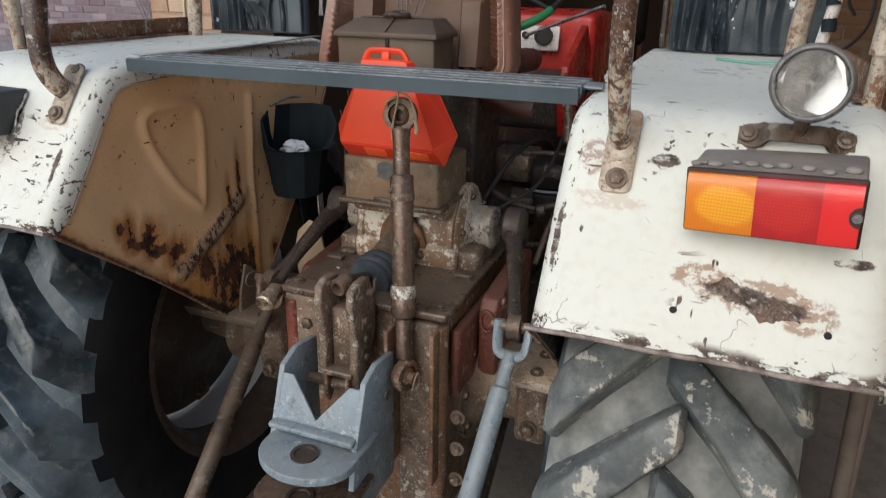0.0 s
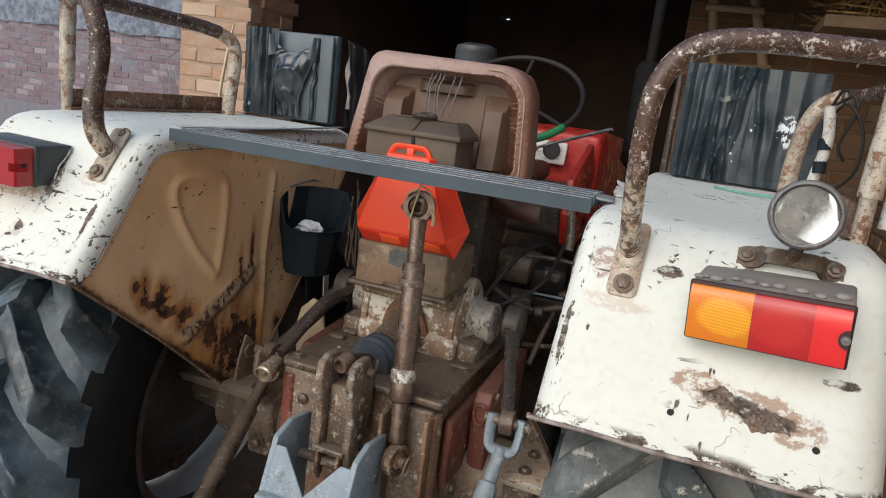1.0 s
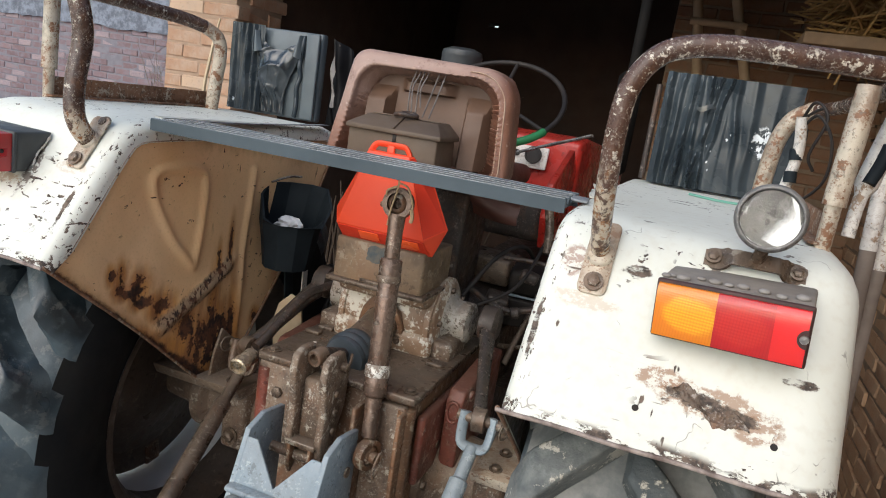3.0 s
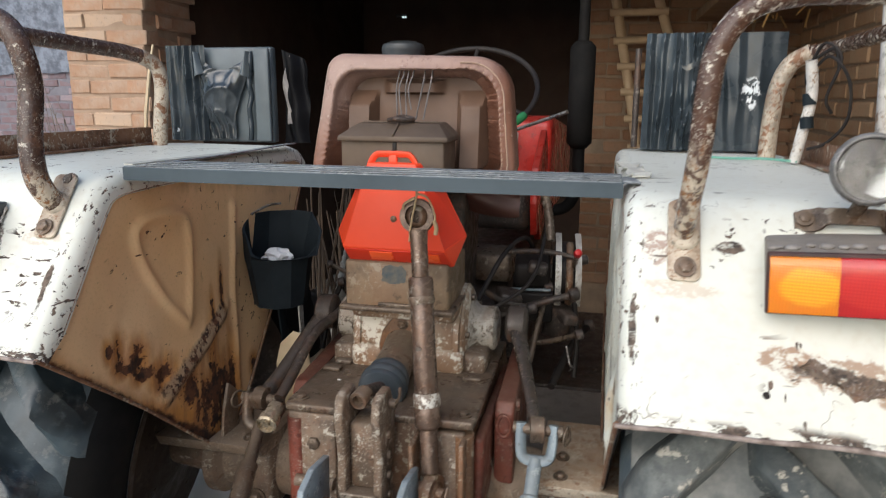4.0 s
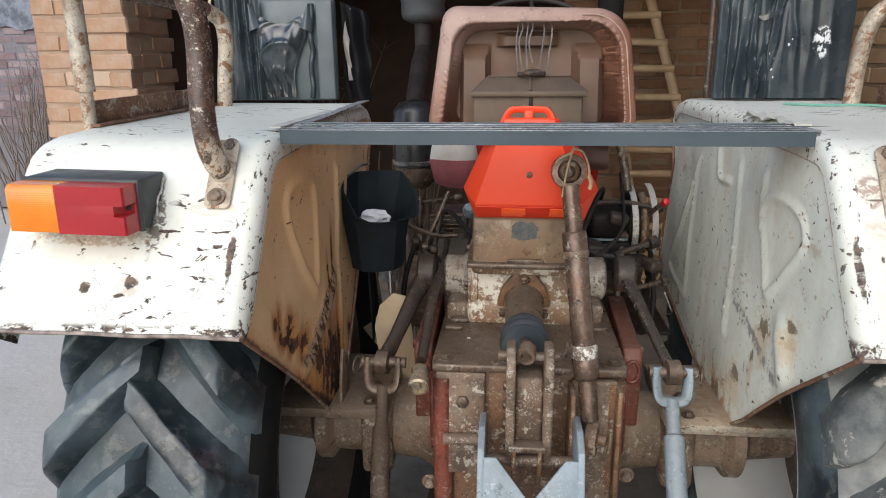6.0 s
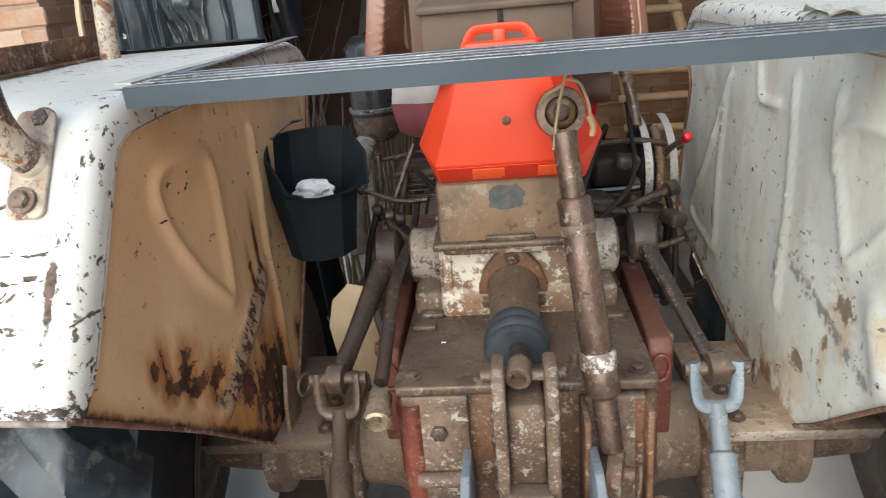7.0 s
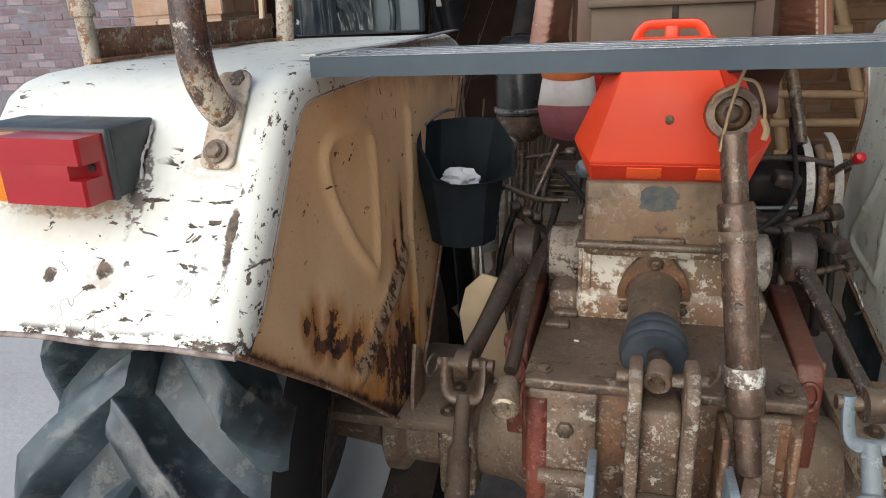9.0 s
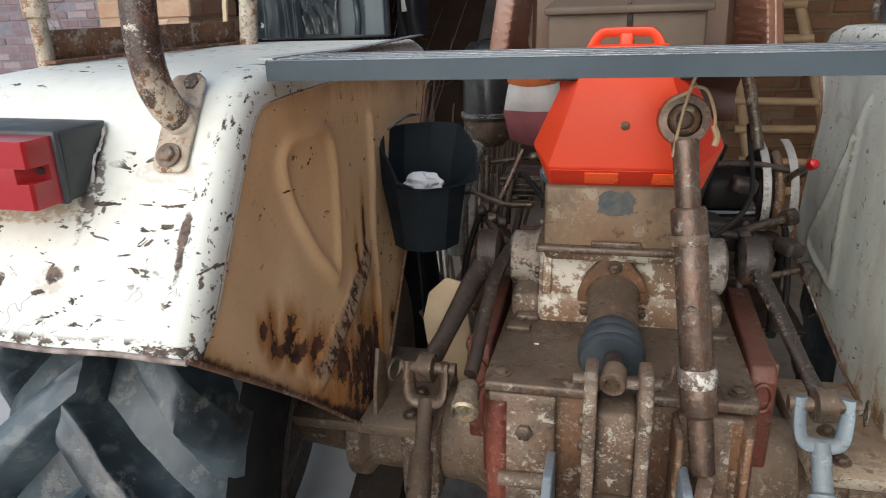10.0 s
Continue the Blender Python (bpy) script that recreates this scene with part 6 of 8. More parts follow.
def side_gear():
    """Levers, pedals and dark castings between the mudguards, ahead of the lift."""
    g = part("gearbox", prism(B(), [(0.78, 0.42), (0.78, 0.93), (1.05, 1.0), (1.4, 1.0), (1.45, 0.9), (2.6, 0.92), (2.6, 0.42)], YZ, -0.16, 0.16, 0.015), iron_dark, tractor, "greasy dark gearbox and engine casting")
    for s in (-1, 1):
        part("side_rib", box(B(), (s * 0.17, 1.1, 0.78), (0.03, 0.5, 0.2), None, 0.01), iron_dark, g)
    part("filter_block", box(B(), (0.10, 0.98, 1.03), (0.12, 0.14, 0.08), None, 0.01), iron, g)
    # ribbed finned cover on one side
    f = part("finned_cover", box(B(), (-0.215, 0.95, 1.03), (0.10, 0.12, 0.045), None, 0.004), iron_dark, tractor, "dark finned cover beside the gear levers")
    for k in range(5):
        part("fin", box(B(), (-0.215, 0.885, 0.994 + 0.013 * k), (0.108, 0.012, 0.004), None, 0.001), iron, f)
    part("stay", tube(B(), [(-0.17, 0.88, 1.06), (-0.165, 0.86, 0.985)], 0.006, 8), iron_dark, f)
    part("cap", lathe(B(), [(0.018, 0), (0.02, 0.02), (0.014, 0.03), (0.0001, 0.032)], along((-0.155, 0.87, 1.055), (0, -0.6, 0.8)), 16), grey_paint, f)
    # control levers
    lev = [((-0.295, 0.86, 1.105), (-0.297, 0.84, 0.985), 0.0085, iron), ((-0.215, 0.88, 1.115), (-0.275, 0.80, 0.975), 0.007, steel_worn),
           ((-0.235, 0.86, 1.06), (-0.252, 0.80, 0.965), 0.008, iron_dark), ((-0.30, 0.87, 1.085), (-0.19, 0.90, 1.095), 0.005, iron_dark)]
    for a, b, r, mt in lev:
        l = part("control_lever", tube(B(), [a, b], r, 10), mt, tractor, "thin steel control lever")
        part("joint", lathe(B(), [(r * 1.2, -0.012), (r * 2, -0.008), (r * 2, 0.008), (r * 1.2, 0.012)], along(b, (1, 0.2, 0)), 14), iron, l)
    # oil-bath air cleaner bowl
    c = (-0.375, 1.34)
    a = part("air_cleaner", lathe(B(), [(0.0001, 1.035), (0.045, 1.04), (0.064, 1.06), (0.070, 1.09), (0.070, 1.115), (0.078, 1.118), (0.078, 1.132), (0.072, 1.136), (0.072, 1.30), (0.05, 1.33), (0.0001, 1.335)], Matrix.Translation((*c, 0)), 30), gloss_black, tractor, "black air cleaner canister with a dusty bowl")
    part("bowl", lathe(B(), [(0.0001, 1.033), (0.046, 1.038), (0.066, 1.058), (0.072, 1.09), (0.072, 1.114)], Matrix.Translation((*c, 0)), 30), iron, a, "dusty brown bowl")
    part("clamp_band", lathe(B(), [(0.0735, 1.122), (0.0795, 1.124), (0.0795, 1.134), (0.0735, 1.136)], Matrix.Translation((*c, 0)), 30), steel_bare, a, "clamp band")
    part("pre_cleaner_pipe", tube(B(), [(-0.375, 1.36, 1.31), (-0.385, 1.6, 1.45), (-0.388, 1.73, 1.5), (-0.388, 1.73, 1.62)], 0.035, 18), black_iron, a)
    part("pre_cleaner", lathe(B(), [(0.045, 1.60), (0.078, 1.615), (0.085, 1.635), (0.083, 1.675), (0.086, 1.68), (0.080, 1.70), (0.05, 1.712), (0.0001, 1.715)], Matrix.Translation((-0.388, 1.73, 0)), 30), lamp_black, a, "domed grey pre-cleaner cap")
    # parking lever sector: two curved strips on a dark drum
    d = part("brake_drum", lathe(B(), [(0.0001, -0.03), (0.075, -0.03), (0.088, -0.02), (0.088, 0.02), (0.075, 0.03), (0.0001, 0.03)], along((0.308, 0.945, 1.02), (1, 0, 0)), 36), black_iron, tractor, "dark drum with two bent metal strips")
    for x in (0.286, 0.338):
        rows = []
        for a in np.linspace(-0.5, 1.45, 16):
            p = V(x + 0.012 * math.cos(a), 0.945 - 0.122 * math.cos(a), 1.015 + 0.122 * math.sin(a))
            rows.append([p + V(-0.008, 0, 0), p + V(0.008, 0, 0)])
        part("metal_strip", thicken(sheet(B(), rows), 0.003), zinc, d, "bent bright metal strip")
    part("brown_band", tube(B(), [(0.318 + 0.008 * math.cos(a), 0.945 - 0.10 * math.cos(a), 1.015 + 0.10 * math.sin(a)) for a in np.linspace(-0.6, 1.2, 12)], 0.010, 8), iron_brown, d)
    part("guard_box", box(B(), (0.222, 0.90, 1.040), (0.095, 0.12, 0.070), Euler((0.2, 0, 0.1)).to_matrix().to_4x4(), 0.012), black_iron, d, "dark rounded box")
    lb = part("lower_box", box(B(), (0.225, 0.89, 0.955), (0.11, 0.12, 0.085), Euler((0.15, 0, 0.1)).to_matrix().to_4x4(), 0.006), black_iron, d, "dark box with a pale lid edge")
    part("lid_edge", box(B(), (0.225, 0.828, 0.998), (0.108, 0.006, 0.006), Euler((0.15, 0, 0.1)).to_matrix().to_4x4(), 0.001), grey_paint, lb)
    k = part("hand_lever", tube(B(), smooth_path([(0.31, 0.98, 0.95), (0.335, 0.86, 1.06), (0.346, 0.735, 1.122)], 4), 0.007, 10), iron, tractor, "bent hand lever with a red knob")
    part("knob", lathe(B(), [(0.006, -0.012), (0.009, -0.006), (0.011, 0.006), (0.008, 0.015), (0.0001, 0.018)], along((0.347, 0.732, 1.123), (0.1, -0.8, 0.5)), 18), red_plastic, k, "red plastic knob")
    for pts, r in (([(0.235, 0.88, 1.30), (0.262, 0.87, 1.2), (0.272, 0.84, 1.13)], 0.012),):
        part("steel_tube", tube(B(), smooth_path(pts, 4), r, 12), iron, tractor, "dusty bent steel tube")
    # cables
    for pts, r, mt in (([(0.12, 0.62, 1.02), (0.17, 0.72, 1.12), (0.21, 0.86, 1.13), (0.22, 1.1, 1.0)], 0.006, black_iron), ([(0.15, 0.6, 1.0), (0.24, 0.7, 1.06), (0.26, 0.9, 1.17)], 0.005, black_iron),
                       ([(-0.12, 0.66, 1.03), (-0.2, 0.78, 1.08), (-0.24, 1.0, 1.02)], 0.006, black_iron), ([(0.335, 0.60, 0.93), (0.345, 0.57, 0.90), (0.352, 0.585, 0.885), (0.345, 0.60, 0.87)], 0.0022, steel_bare)):
        part("cable", tube(B(), smooth_path(pts, 6), r, 8), mt, tractor, "loose cable")
    bars = [((0.15, 0.72, 0.95), (0.34, 0.80, 1.00), 0.009), ((0.18, 0.66, 0.90), (0.20, 0.98, 1.02), 0.011), ((0.24, 0.70, 0.84), (0.27, 0.86, 1.00), 0.008), ((0.16, 0.82, 1.10), (0.36, 0.86, 1.08), 0.007),
            ((0.30, 0.66, 0.80), (0.38, 0.98, 0.86), 0.010), ((0.20, 0.78, 0.86), (0.36, 0.72, 0.92), 0.007), ((0.12, 0.68, 1.03), (0.24, 0.72, 0.98), 0.008), ((0.35, 0.78, 0.78), (0.34, 0.84, 0.98), 0.007),
            ((-0.20, 0.70, 0.93), (-0.30, 0.84, 0.97), 0.009), ((-0.24, 0.66, 0.88), (-0.22, 0.92, 1.00), 0.008), ((-0.33, 0.72, 0.82), (-0.30, 0.80, 0.99), 0.007), ((-0.18, 0.76, 1.02), (-0.33, 0.80, 1.04), 0.006)]
    for k, (a, b, r) in enumerate(bars):
        a, b = V(*a), V(*b)
        ob = part("linkage_rod", tube(B(), smooth_path([a, a.lerp(b, 0.5) + V(0.01 * math.sin(3 * k), 0.012 * math.cos(2 * k), 0.012 * math.sin(5 * k)), b], 4), r, 10), (iron_dark, black_iron, iron)[k % 3], tractor, "dark control linkage rod")
        part("joint", lathe(B(), [(r * 1.1, -r * 1.6), (r * 1.9, -r * 1.2), (r * 1.9, r * 1.2), (r * 1.1, r * 1.6)], along(b, (1, 0.3, 0.2)), 14), iron_dark, ob)
    for c, sz, rz in (((0.175, 0.76, 0.985), (0.06, 0.07, 0.05), 0.3), ((0.30, 0.88, 0.90), (0.07, 0.05, 0.09), -0.2), ((0.245, 0.80, 1.065), (0.05, 0.04, 0.03), 0.1), ((-0.255, 0.77, 0.93), (0.05, 0.06, 0.05), 0.2), ((0.33, 0.74, 0.955), (0.04, 0.05, 0.03), 0.5)):
        part("pivot_block", box(B(), c, sz, Euler((0.1, 0.2, rz)).to_matrix().to_4x4(), 0.008), iron_dark, tractor, "small greasy pivot block")
    hp = smooth_path([(-0.451, 1.20, 0.74), (-0.448, 1.19, 0.83), (-0.430, 1.19, 0.93), (-0.408, 1.20, 1.01), (-0.392, 1.23, 1.06)], 9)
    part("corrugated_hose", tube(B(), hp, [0.026 + 0.004 * (k % 2) for k in range(len(hp))], 14), worn("grey_hose", (0.34, 0.34, 0.30), (0.26, 0.25, 0.22), (0.16, 0.13, 0.10), (0.26, 0.23, 0.19), 0.3, 0.6, 0.0, 2.0, 0.1), tractor, "pale corrugated hose beside the levers")
    part("filter_dome", lathe(B(), [(0.036, -0.02), (0.036, 0.008), (0.031, 0.022), (0.018, 0.031), (0.0001, 0.034)], Matrix.Translation((0.012, 0.83, 1.08)), 24), boss_paint, tractor, "pale domed filter cap")
    part("cream_plate", prism(B(), [(-0.352, 0.735), (-0.366, 0.85), (-0.352, 0.905), (-0.318, 0.938), (-0.285, 0.93), (-0.268, 0.80), (-0.268, 0.70)], XZ, 0.520, 0.526, 0.001), tan_plate, tractor, "dusty cream upright plate behind the lift arm")
    # foot boards
    for s in (-1, 1):
        part("foot_board", box(B(), (s * 0.30, 1.25, 0.70), (0.26, 0.72, 0.012), None, 0.004), iron_dark if s > 0 else rust_iron, tractor, "dark steel foot board" if s > 0 else "rusty steel foot board")
    # added pale sheet for a bright beige patch behind the lift arm
    part("step_plate", prism(B(), [(-0.47, 0.84), (-0.46, 1.0), (-0.38, 0.95), (-0.345, 0.68), (-0.39, 0.70)], XY, 0.708, 0.713, 0.001), tan_plate, tractor, "added pale sheet at the foot board's corner")
    # bonnet with dash
    bn = part("bonnet", prism(B(), [(1.40, 1.12), (1.385, 1.25), (1.38, 1.425), (1.52, 1.44), (2.75, 1.36), (2.80, 1.30), (2.80, 1.02), (1.60, 1.09), (1.48, 1.13)], YZ, -0.225, 0.225, 0.02, 3), red_body, tractor, "faded red bonnet and dash cowl")
    part("skirt", prism(B(), [(1.02, 1.20), (1.06, 1.10), (1.12, 1.13), (1.20, 1.06), (1.40, 1.10), (1.40, 1.32), (1.30, 1.40), (1.05, 1.30)], YZ, 0.196, 0.216, 0.003), red_body, bn, "red side skirt with a ragged lower edge")
    part("dash_plate", box(B(), (0.043, 1.366, 1.350), (0.145, 0.012, 0.078), Euler((-0.25, 0, 0)).to_matrix().to_4x4(), 0.004), white_tube, bn, "pale dash plate")
    for x, r in ((0.065, 0.030), (0.005, 0.011)):
        part("dial", lathe(B(), [(r, 0), (r, 0.008), (r * 0.8, 0.009), (r * 0.78, 0.006), (0.0001, 0.006)], along((x, 1.359, 1.358), (0, -1, 0.25)), 22), black_iron, bn, "small round dial")
    part("throttle_lever", tube(B(), [(0.02, 1.31, 1.362), (0.16, 1.225, 1.414), (0.286, 1.14, 1.459)], 0.0055, 8), steel_bare, bn, "thin bare throttle lever")
    part("fuel_tank", box(B(), (0.03, 1.24, 1.18), (0.32, 0.26, 0.16), None, 0.03, 3), iron_dark, bn, "dark tank under the dash")
    # exhaust
    ex = part("exhaust", tube(B(), [(0.306, 1.66, 1.32), (0.306, 1.66, 1.34), (0.306, 1.66, 1.68), (0.306, 1.66, 1.70)], [0.028, 0.046, 0.046, 0.028], 22), soot_iron, tractor, "black upright exhaust silencer")
    part("tail_pipe", tube(B(), [(0.306, 1.66, 1.69), (0.306, 1.66, 2.25)], 0.019, 16), soot_iron, ex)
    part("down_pipe", tube(B(), smooth_path([(0.306, 1.66, 1.33), (0.306, 1.66, 1.18), (0.27, 1.66, 1.10), (0.20, 1.66, 1.08)], 4), 0.022, 16), soot_iron, ex)
    # steering wheel
    c, nrm = V(0.010, 1.018, 1.518), V(0.029, -0.63, 0.776).normalized()
    a1 = V(0, 1, 0).cross(nrm).normalized()
    a2 = nrm.cross(a1)
    w = part("steering_wheel", tube(B(), [c + (a1 * math.cos(t) + a2 * math.sin(t)) * 0.197 for t in np.linspace(0, 2 * math.pi, 48)[:-1]], 0.0078, 10, True), black_iron, tractor, "thin black steering wheel with green tape on the rim")
    part("column", tube(B(), [c - nrm * 0.01, c - nrm * 0.44], 0.02, 14), black_iron, w)
    part("hub", lathe(B(), [(0.035, -0.02), (0.04, 0), (0.03, 0.012), (0.0001, 0.016)], along(c, nrm), 22), black_iron, w)
    for t in (-0.5, 1.6, 3.7):
        part("spoke", tube(B(), [c, c + (a1 * math.cos(t) + a2 * math.sin(t)) * 0.197], 0.006, 8), black_iron, w)
    sg = [c + (a1 * math.cos(t) + a2 * math.sin(t)) * 0.197 for t in np.linspace(-1.25, -0.50, 14)]
    part("tape", tube(B(), sg, 0.0115, 12), green_tape, w, "green tape wound round the rim")


side_gear()


def ring(corners, side=44, arc=26):
    """A closed outline through four corners (x, z, radius), with the same count of points for every size."""
    out = []
    for k in range(4):
        a, b, c = (Vector(corners[(k + d) % 4][:2]) for d in (-1, 0, 1))
        r = corners[k][2]
        u, v = (a - b).normalized(), (c - b).normalized()
        cut = r / math.tan(u.angle(v) / 2)
        p, q = b + u * cut, b + v * cut
        mid = b + (u + v).normalized() * (r / math.sin(u.angle(v) / 2))
        a0 = math.atan2(p.y - mid.y, p.x - mid.x)
        a1 = math.atan2(q.y - mid.y, q.x - mid.x)
        da = (a1 - a0 + math.pi) % (2 * math.pi) - math.pi
        out += [mid + Vector((math.cos(a0 + da * h / arc), math.sin(a0 + da * h / arc))) * r for h in range(arc + 1)]
        n = corners[(k + 1) % 4]
        d2 = Vector(corners[(k + 2) % 4][:2])
        w = (Vector(n[:2]) - b).normalized()
        e = Vector(n[:2]) - w * (n[2] / math.tan((b - Vector(n[:2])).angle(d2 - Vector(n[:2])) / 2))
        out += [q.lerp(e, h / side) for h in range(1, side)]
    return out


def seat():
    """The driver's seat: a pressed pan in a vinyl cover pulled over its edge and gathered inside."""
    cx, y0, zc, hw, hh = -0.012, 0.448, 1.451, 0.224, 0.141
    outer = ring([(-0.222, 1.326, 0.03), (-0.187, 1.587, 0.034), (0.196, 1.578, 0.080), (0.222, 1.326, 0.03)])
    lip = ring([(-0.186, 1.342, 0.02), (-0.160, 1.549, 0.050), (0.170, 1.553, 0.072), (0.190, 1.342, 0.02)])
    inner = ring([(-0.164, 1.348, 0.02), (-0.145, 1.538, 0.046), (0.140, 1.538, 0.056), (0.156, 1.348, 0.02)])
    n = len(outer)

    def depth(x, z):
        return y0 + (z - 1.31) * 0.14 + 0.07 * (x + 0.01)
    rows = []
    for a, b, dy, pl, fold in ((0.25, 0, 0.090, 0, 0), (0.02, 0, 0.070, 0, 0.4), (0.0, 0, 0.040, 0, 1.0), (0.0, 0, 0.018, 0, 1.0), (0.06, 0, 0.005, 0, 0.8), (0.20, 0, -0.001, 0, 0.9),
                               (0.45, 0, -0.004, 0, 1.0), (0.70, 0, -0.005, 0.05, 1.0), (0.86, 0, -0.008, 0.25, 0.8), (0.95, 0, -0.006, 0.5, 0.5), (1.0, 0, 0.002, 0.8, 0.3),
                               (1.0, 0.05, 0.014, 0.9, 0), (1.0, 0.28, 0.020, 1.15, 0), (1.0, 0.50, 0.028, 1.15, 0), (1.0, 0.75, 0.038, 1.0, 0), (1.0, 0.92, 0.050, 0.8, 0), (1.0, 1.06, 0.066, 0.4, 0)):
        row = []
        for k in range(n + 1):
            o, l, i = outer[k % n], lip[k % n], inner[k % n]
            p = o.lerp(l, a) if b == 0 else l.lerp(i, b)
            side = max(0.0, min(1.0, (p.x - 0.02) / 0.05)) if p.x > 0 else max(0.0, min(1.0, (1.50 - p.y) / 0.06))
            wave = math.sin(k * 2 * math.pi * 78 / n + 2.5 * noise.noise((k * 0.11, 1, 0)))
            pleat = pl * side * (0.0078 * (1.3 if p.x < 0 else 1.0) * wave + 0.003 * noise.noise((p.x * 30, p.y * 30, 2)))
            crease = 0.0045 * fold * (noise.noise((p.x * 11, p.y * 11, 4 + a * 1.5)) + 0.6 * noise.noise((p.x * 34, p.y * 9, 7)))
            top = max(0.0, (p.y - 1.53) / 0.05)
            sag = -0.005 * fold * a * top * math.exp(-((p.x - 0.05) / 0.04) ** 2)
            row.append((p.x, depth(p.x, p.y) + dy - pleat + crease, p.y + sag + 0.4 * pleat))
        rows.append(row)
    bm = sheet(B(), rows)
    bmesh.ops.remove_doubles(bm, verts=bm.verts, dist=0.0003)
    back = part("seat_cover", bm, vinyl, tractor, "brown vinyl seat back with gathered cover, mauve towards the top left", 70)
    # two stitched seams down the side of the cover
    for a in (0.50, 0.86):
        pts = [outer[k].lerp(lip[k], a) for k in range(n) if outer[k].x > 0.10 and 1.33 < outer[k].y]
        part("seam", tube(B(), [(p.x, depth(p.x, p.y) - 0.0060, p.y) for p in pts], 0.0016, 6), vinyl_seam, back, "raised stitched seam")
    # cushion face towards the front
    box_b = box(B(), (cx, y0 + 0.125, zc + 0.01), (hw * 1.72, 0.06, hh * 1.55), Euler((radians(-9), 0, 0)).to_matrix().to_4x4(), 0.028, 4)
    part("cushion", box_b, vinyl, back)
    rows = []
    m, k2 = 60, 44
    for i in range(m + 1):
        row = []
        for j in range(k2 + 1):
            u, v = (i / m - 0.5) * 2, (j / k2 - 0.5) * 2
            x, z = u * hw * 0.74, v * hh * 0.72
            d = 0.0
            for px in (-0.122, 0.118):
                q = max(abs(x + cx - px) / 0.030, abs(z + 0.045) / 0.095)
                d = max(d, 1 - max(0, min(1, (q - 0.75) / 0.35)))
            q = max(abs(x) / 0.062, abs(z - 0.066) / 0.014)
            d = max(d, 0.6 * (1 - max(0, min(1, (q - 0.75) / 0.35))))
            row.append((cx + x, depth(cx + x, zc + z) + 0.060 - 0.040 * d, zc + z))
        rows.append(row)
    part("seat_pan", sheet(B(), rows), seat_pan_mat, back, "dusty pressed steel seat pan with two raised pads", 40)
    # seat squab
    part("squab", box(B(), (0.03, 0.83, 1.328), (0.24, 0.40, 0.06), Euler((radians(-3), 0, 0)).to_matrix().to_4x4(), 0.03, 4), vinyl_shaded, back, "brown vinyl seat squab")
    rows = [[(0.035 + 0.165 * u, 0.70 + 0.015 * math.sin(4 * u + 9 * v) + 0.05 * (1 - v), 1.205 + 0.05 * abs(u - 0.7) ** 2 + 0.11 * v) for u in np.linspace(0, 1, 17)] for v in np.linspace(0, 1, 9)]
    part("cover_flap", thicken(sheet(B(), rows), 0.004), vinyl_shaded, back, "drooping flap of the vinyl cover, shade in its colour", 80)
    part("seat_post", prism(B(), [(0.68, 0.92), (0.70, 1.27), (0.92, 1.27), (0.86, 0.92)], YZ, -0.09, 0.07, 0.01), iron_dark, back)
    # cords hanging over the pan
    cb = B()
    for i, (x, l) in enumerate(((-0.036, 0.10), (-0.026, 0.105), (-0.016, 0.10), (-0.006, 0.085))):
        y = y0 + 0.030
        tube(cb, smooth_path([(x, y + 0.03, zc + 0.115), (x + 0.003, y + 0.006, zc + 0.09), (x - 0.004 * (i % 2), y - 0.004, zc + 0.06), (x + 0.004, y - 0.012, zc + 0.105 - l)], 4), 0.0017, 7)
    part("cord", cb, blue_cord, back, "grey-blue cords knotted over the pan")
    cb = B()
    for x in (0.018, 0.034):
        tube(cb, smooth_path([(x, y0 + 0.065, zc + 0.115), (x + 0.003, y0 + 0.035, zc + 0.08), (x - 0.003, y0 + 0.020, zc + 0.035), (x - 0.006, y0 + 0.004, zc + 0.0)], 4), 0.0018, 7)
    part("cord", cb, blue_cord, back, "pale cords over the pan")


seat()


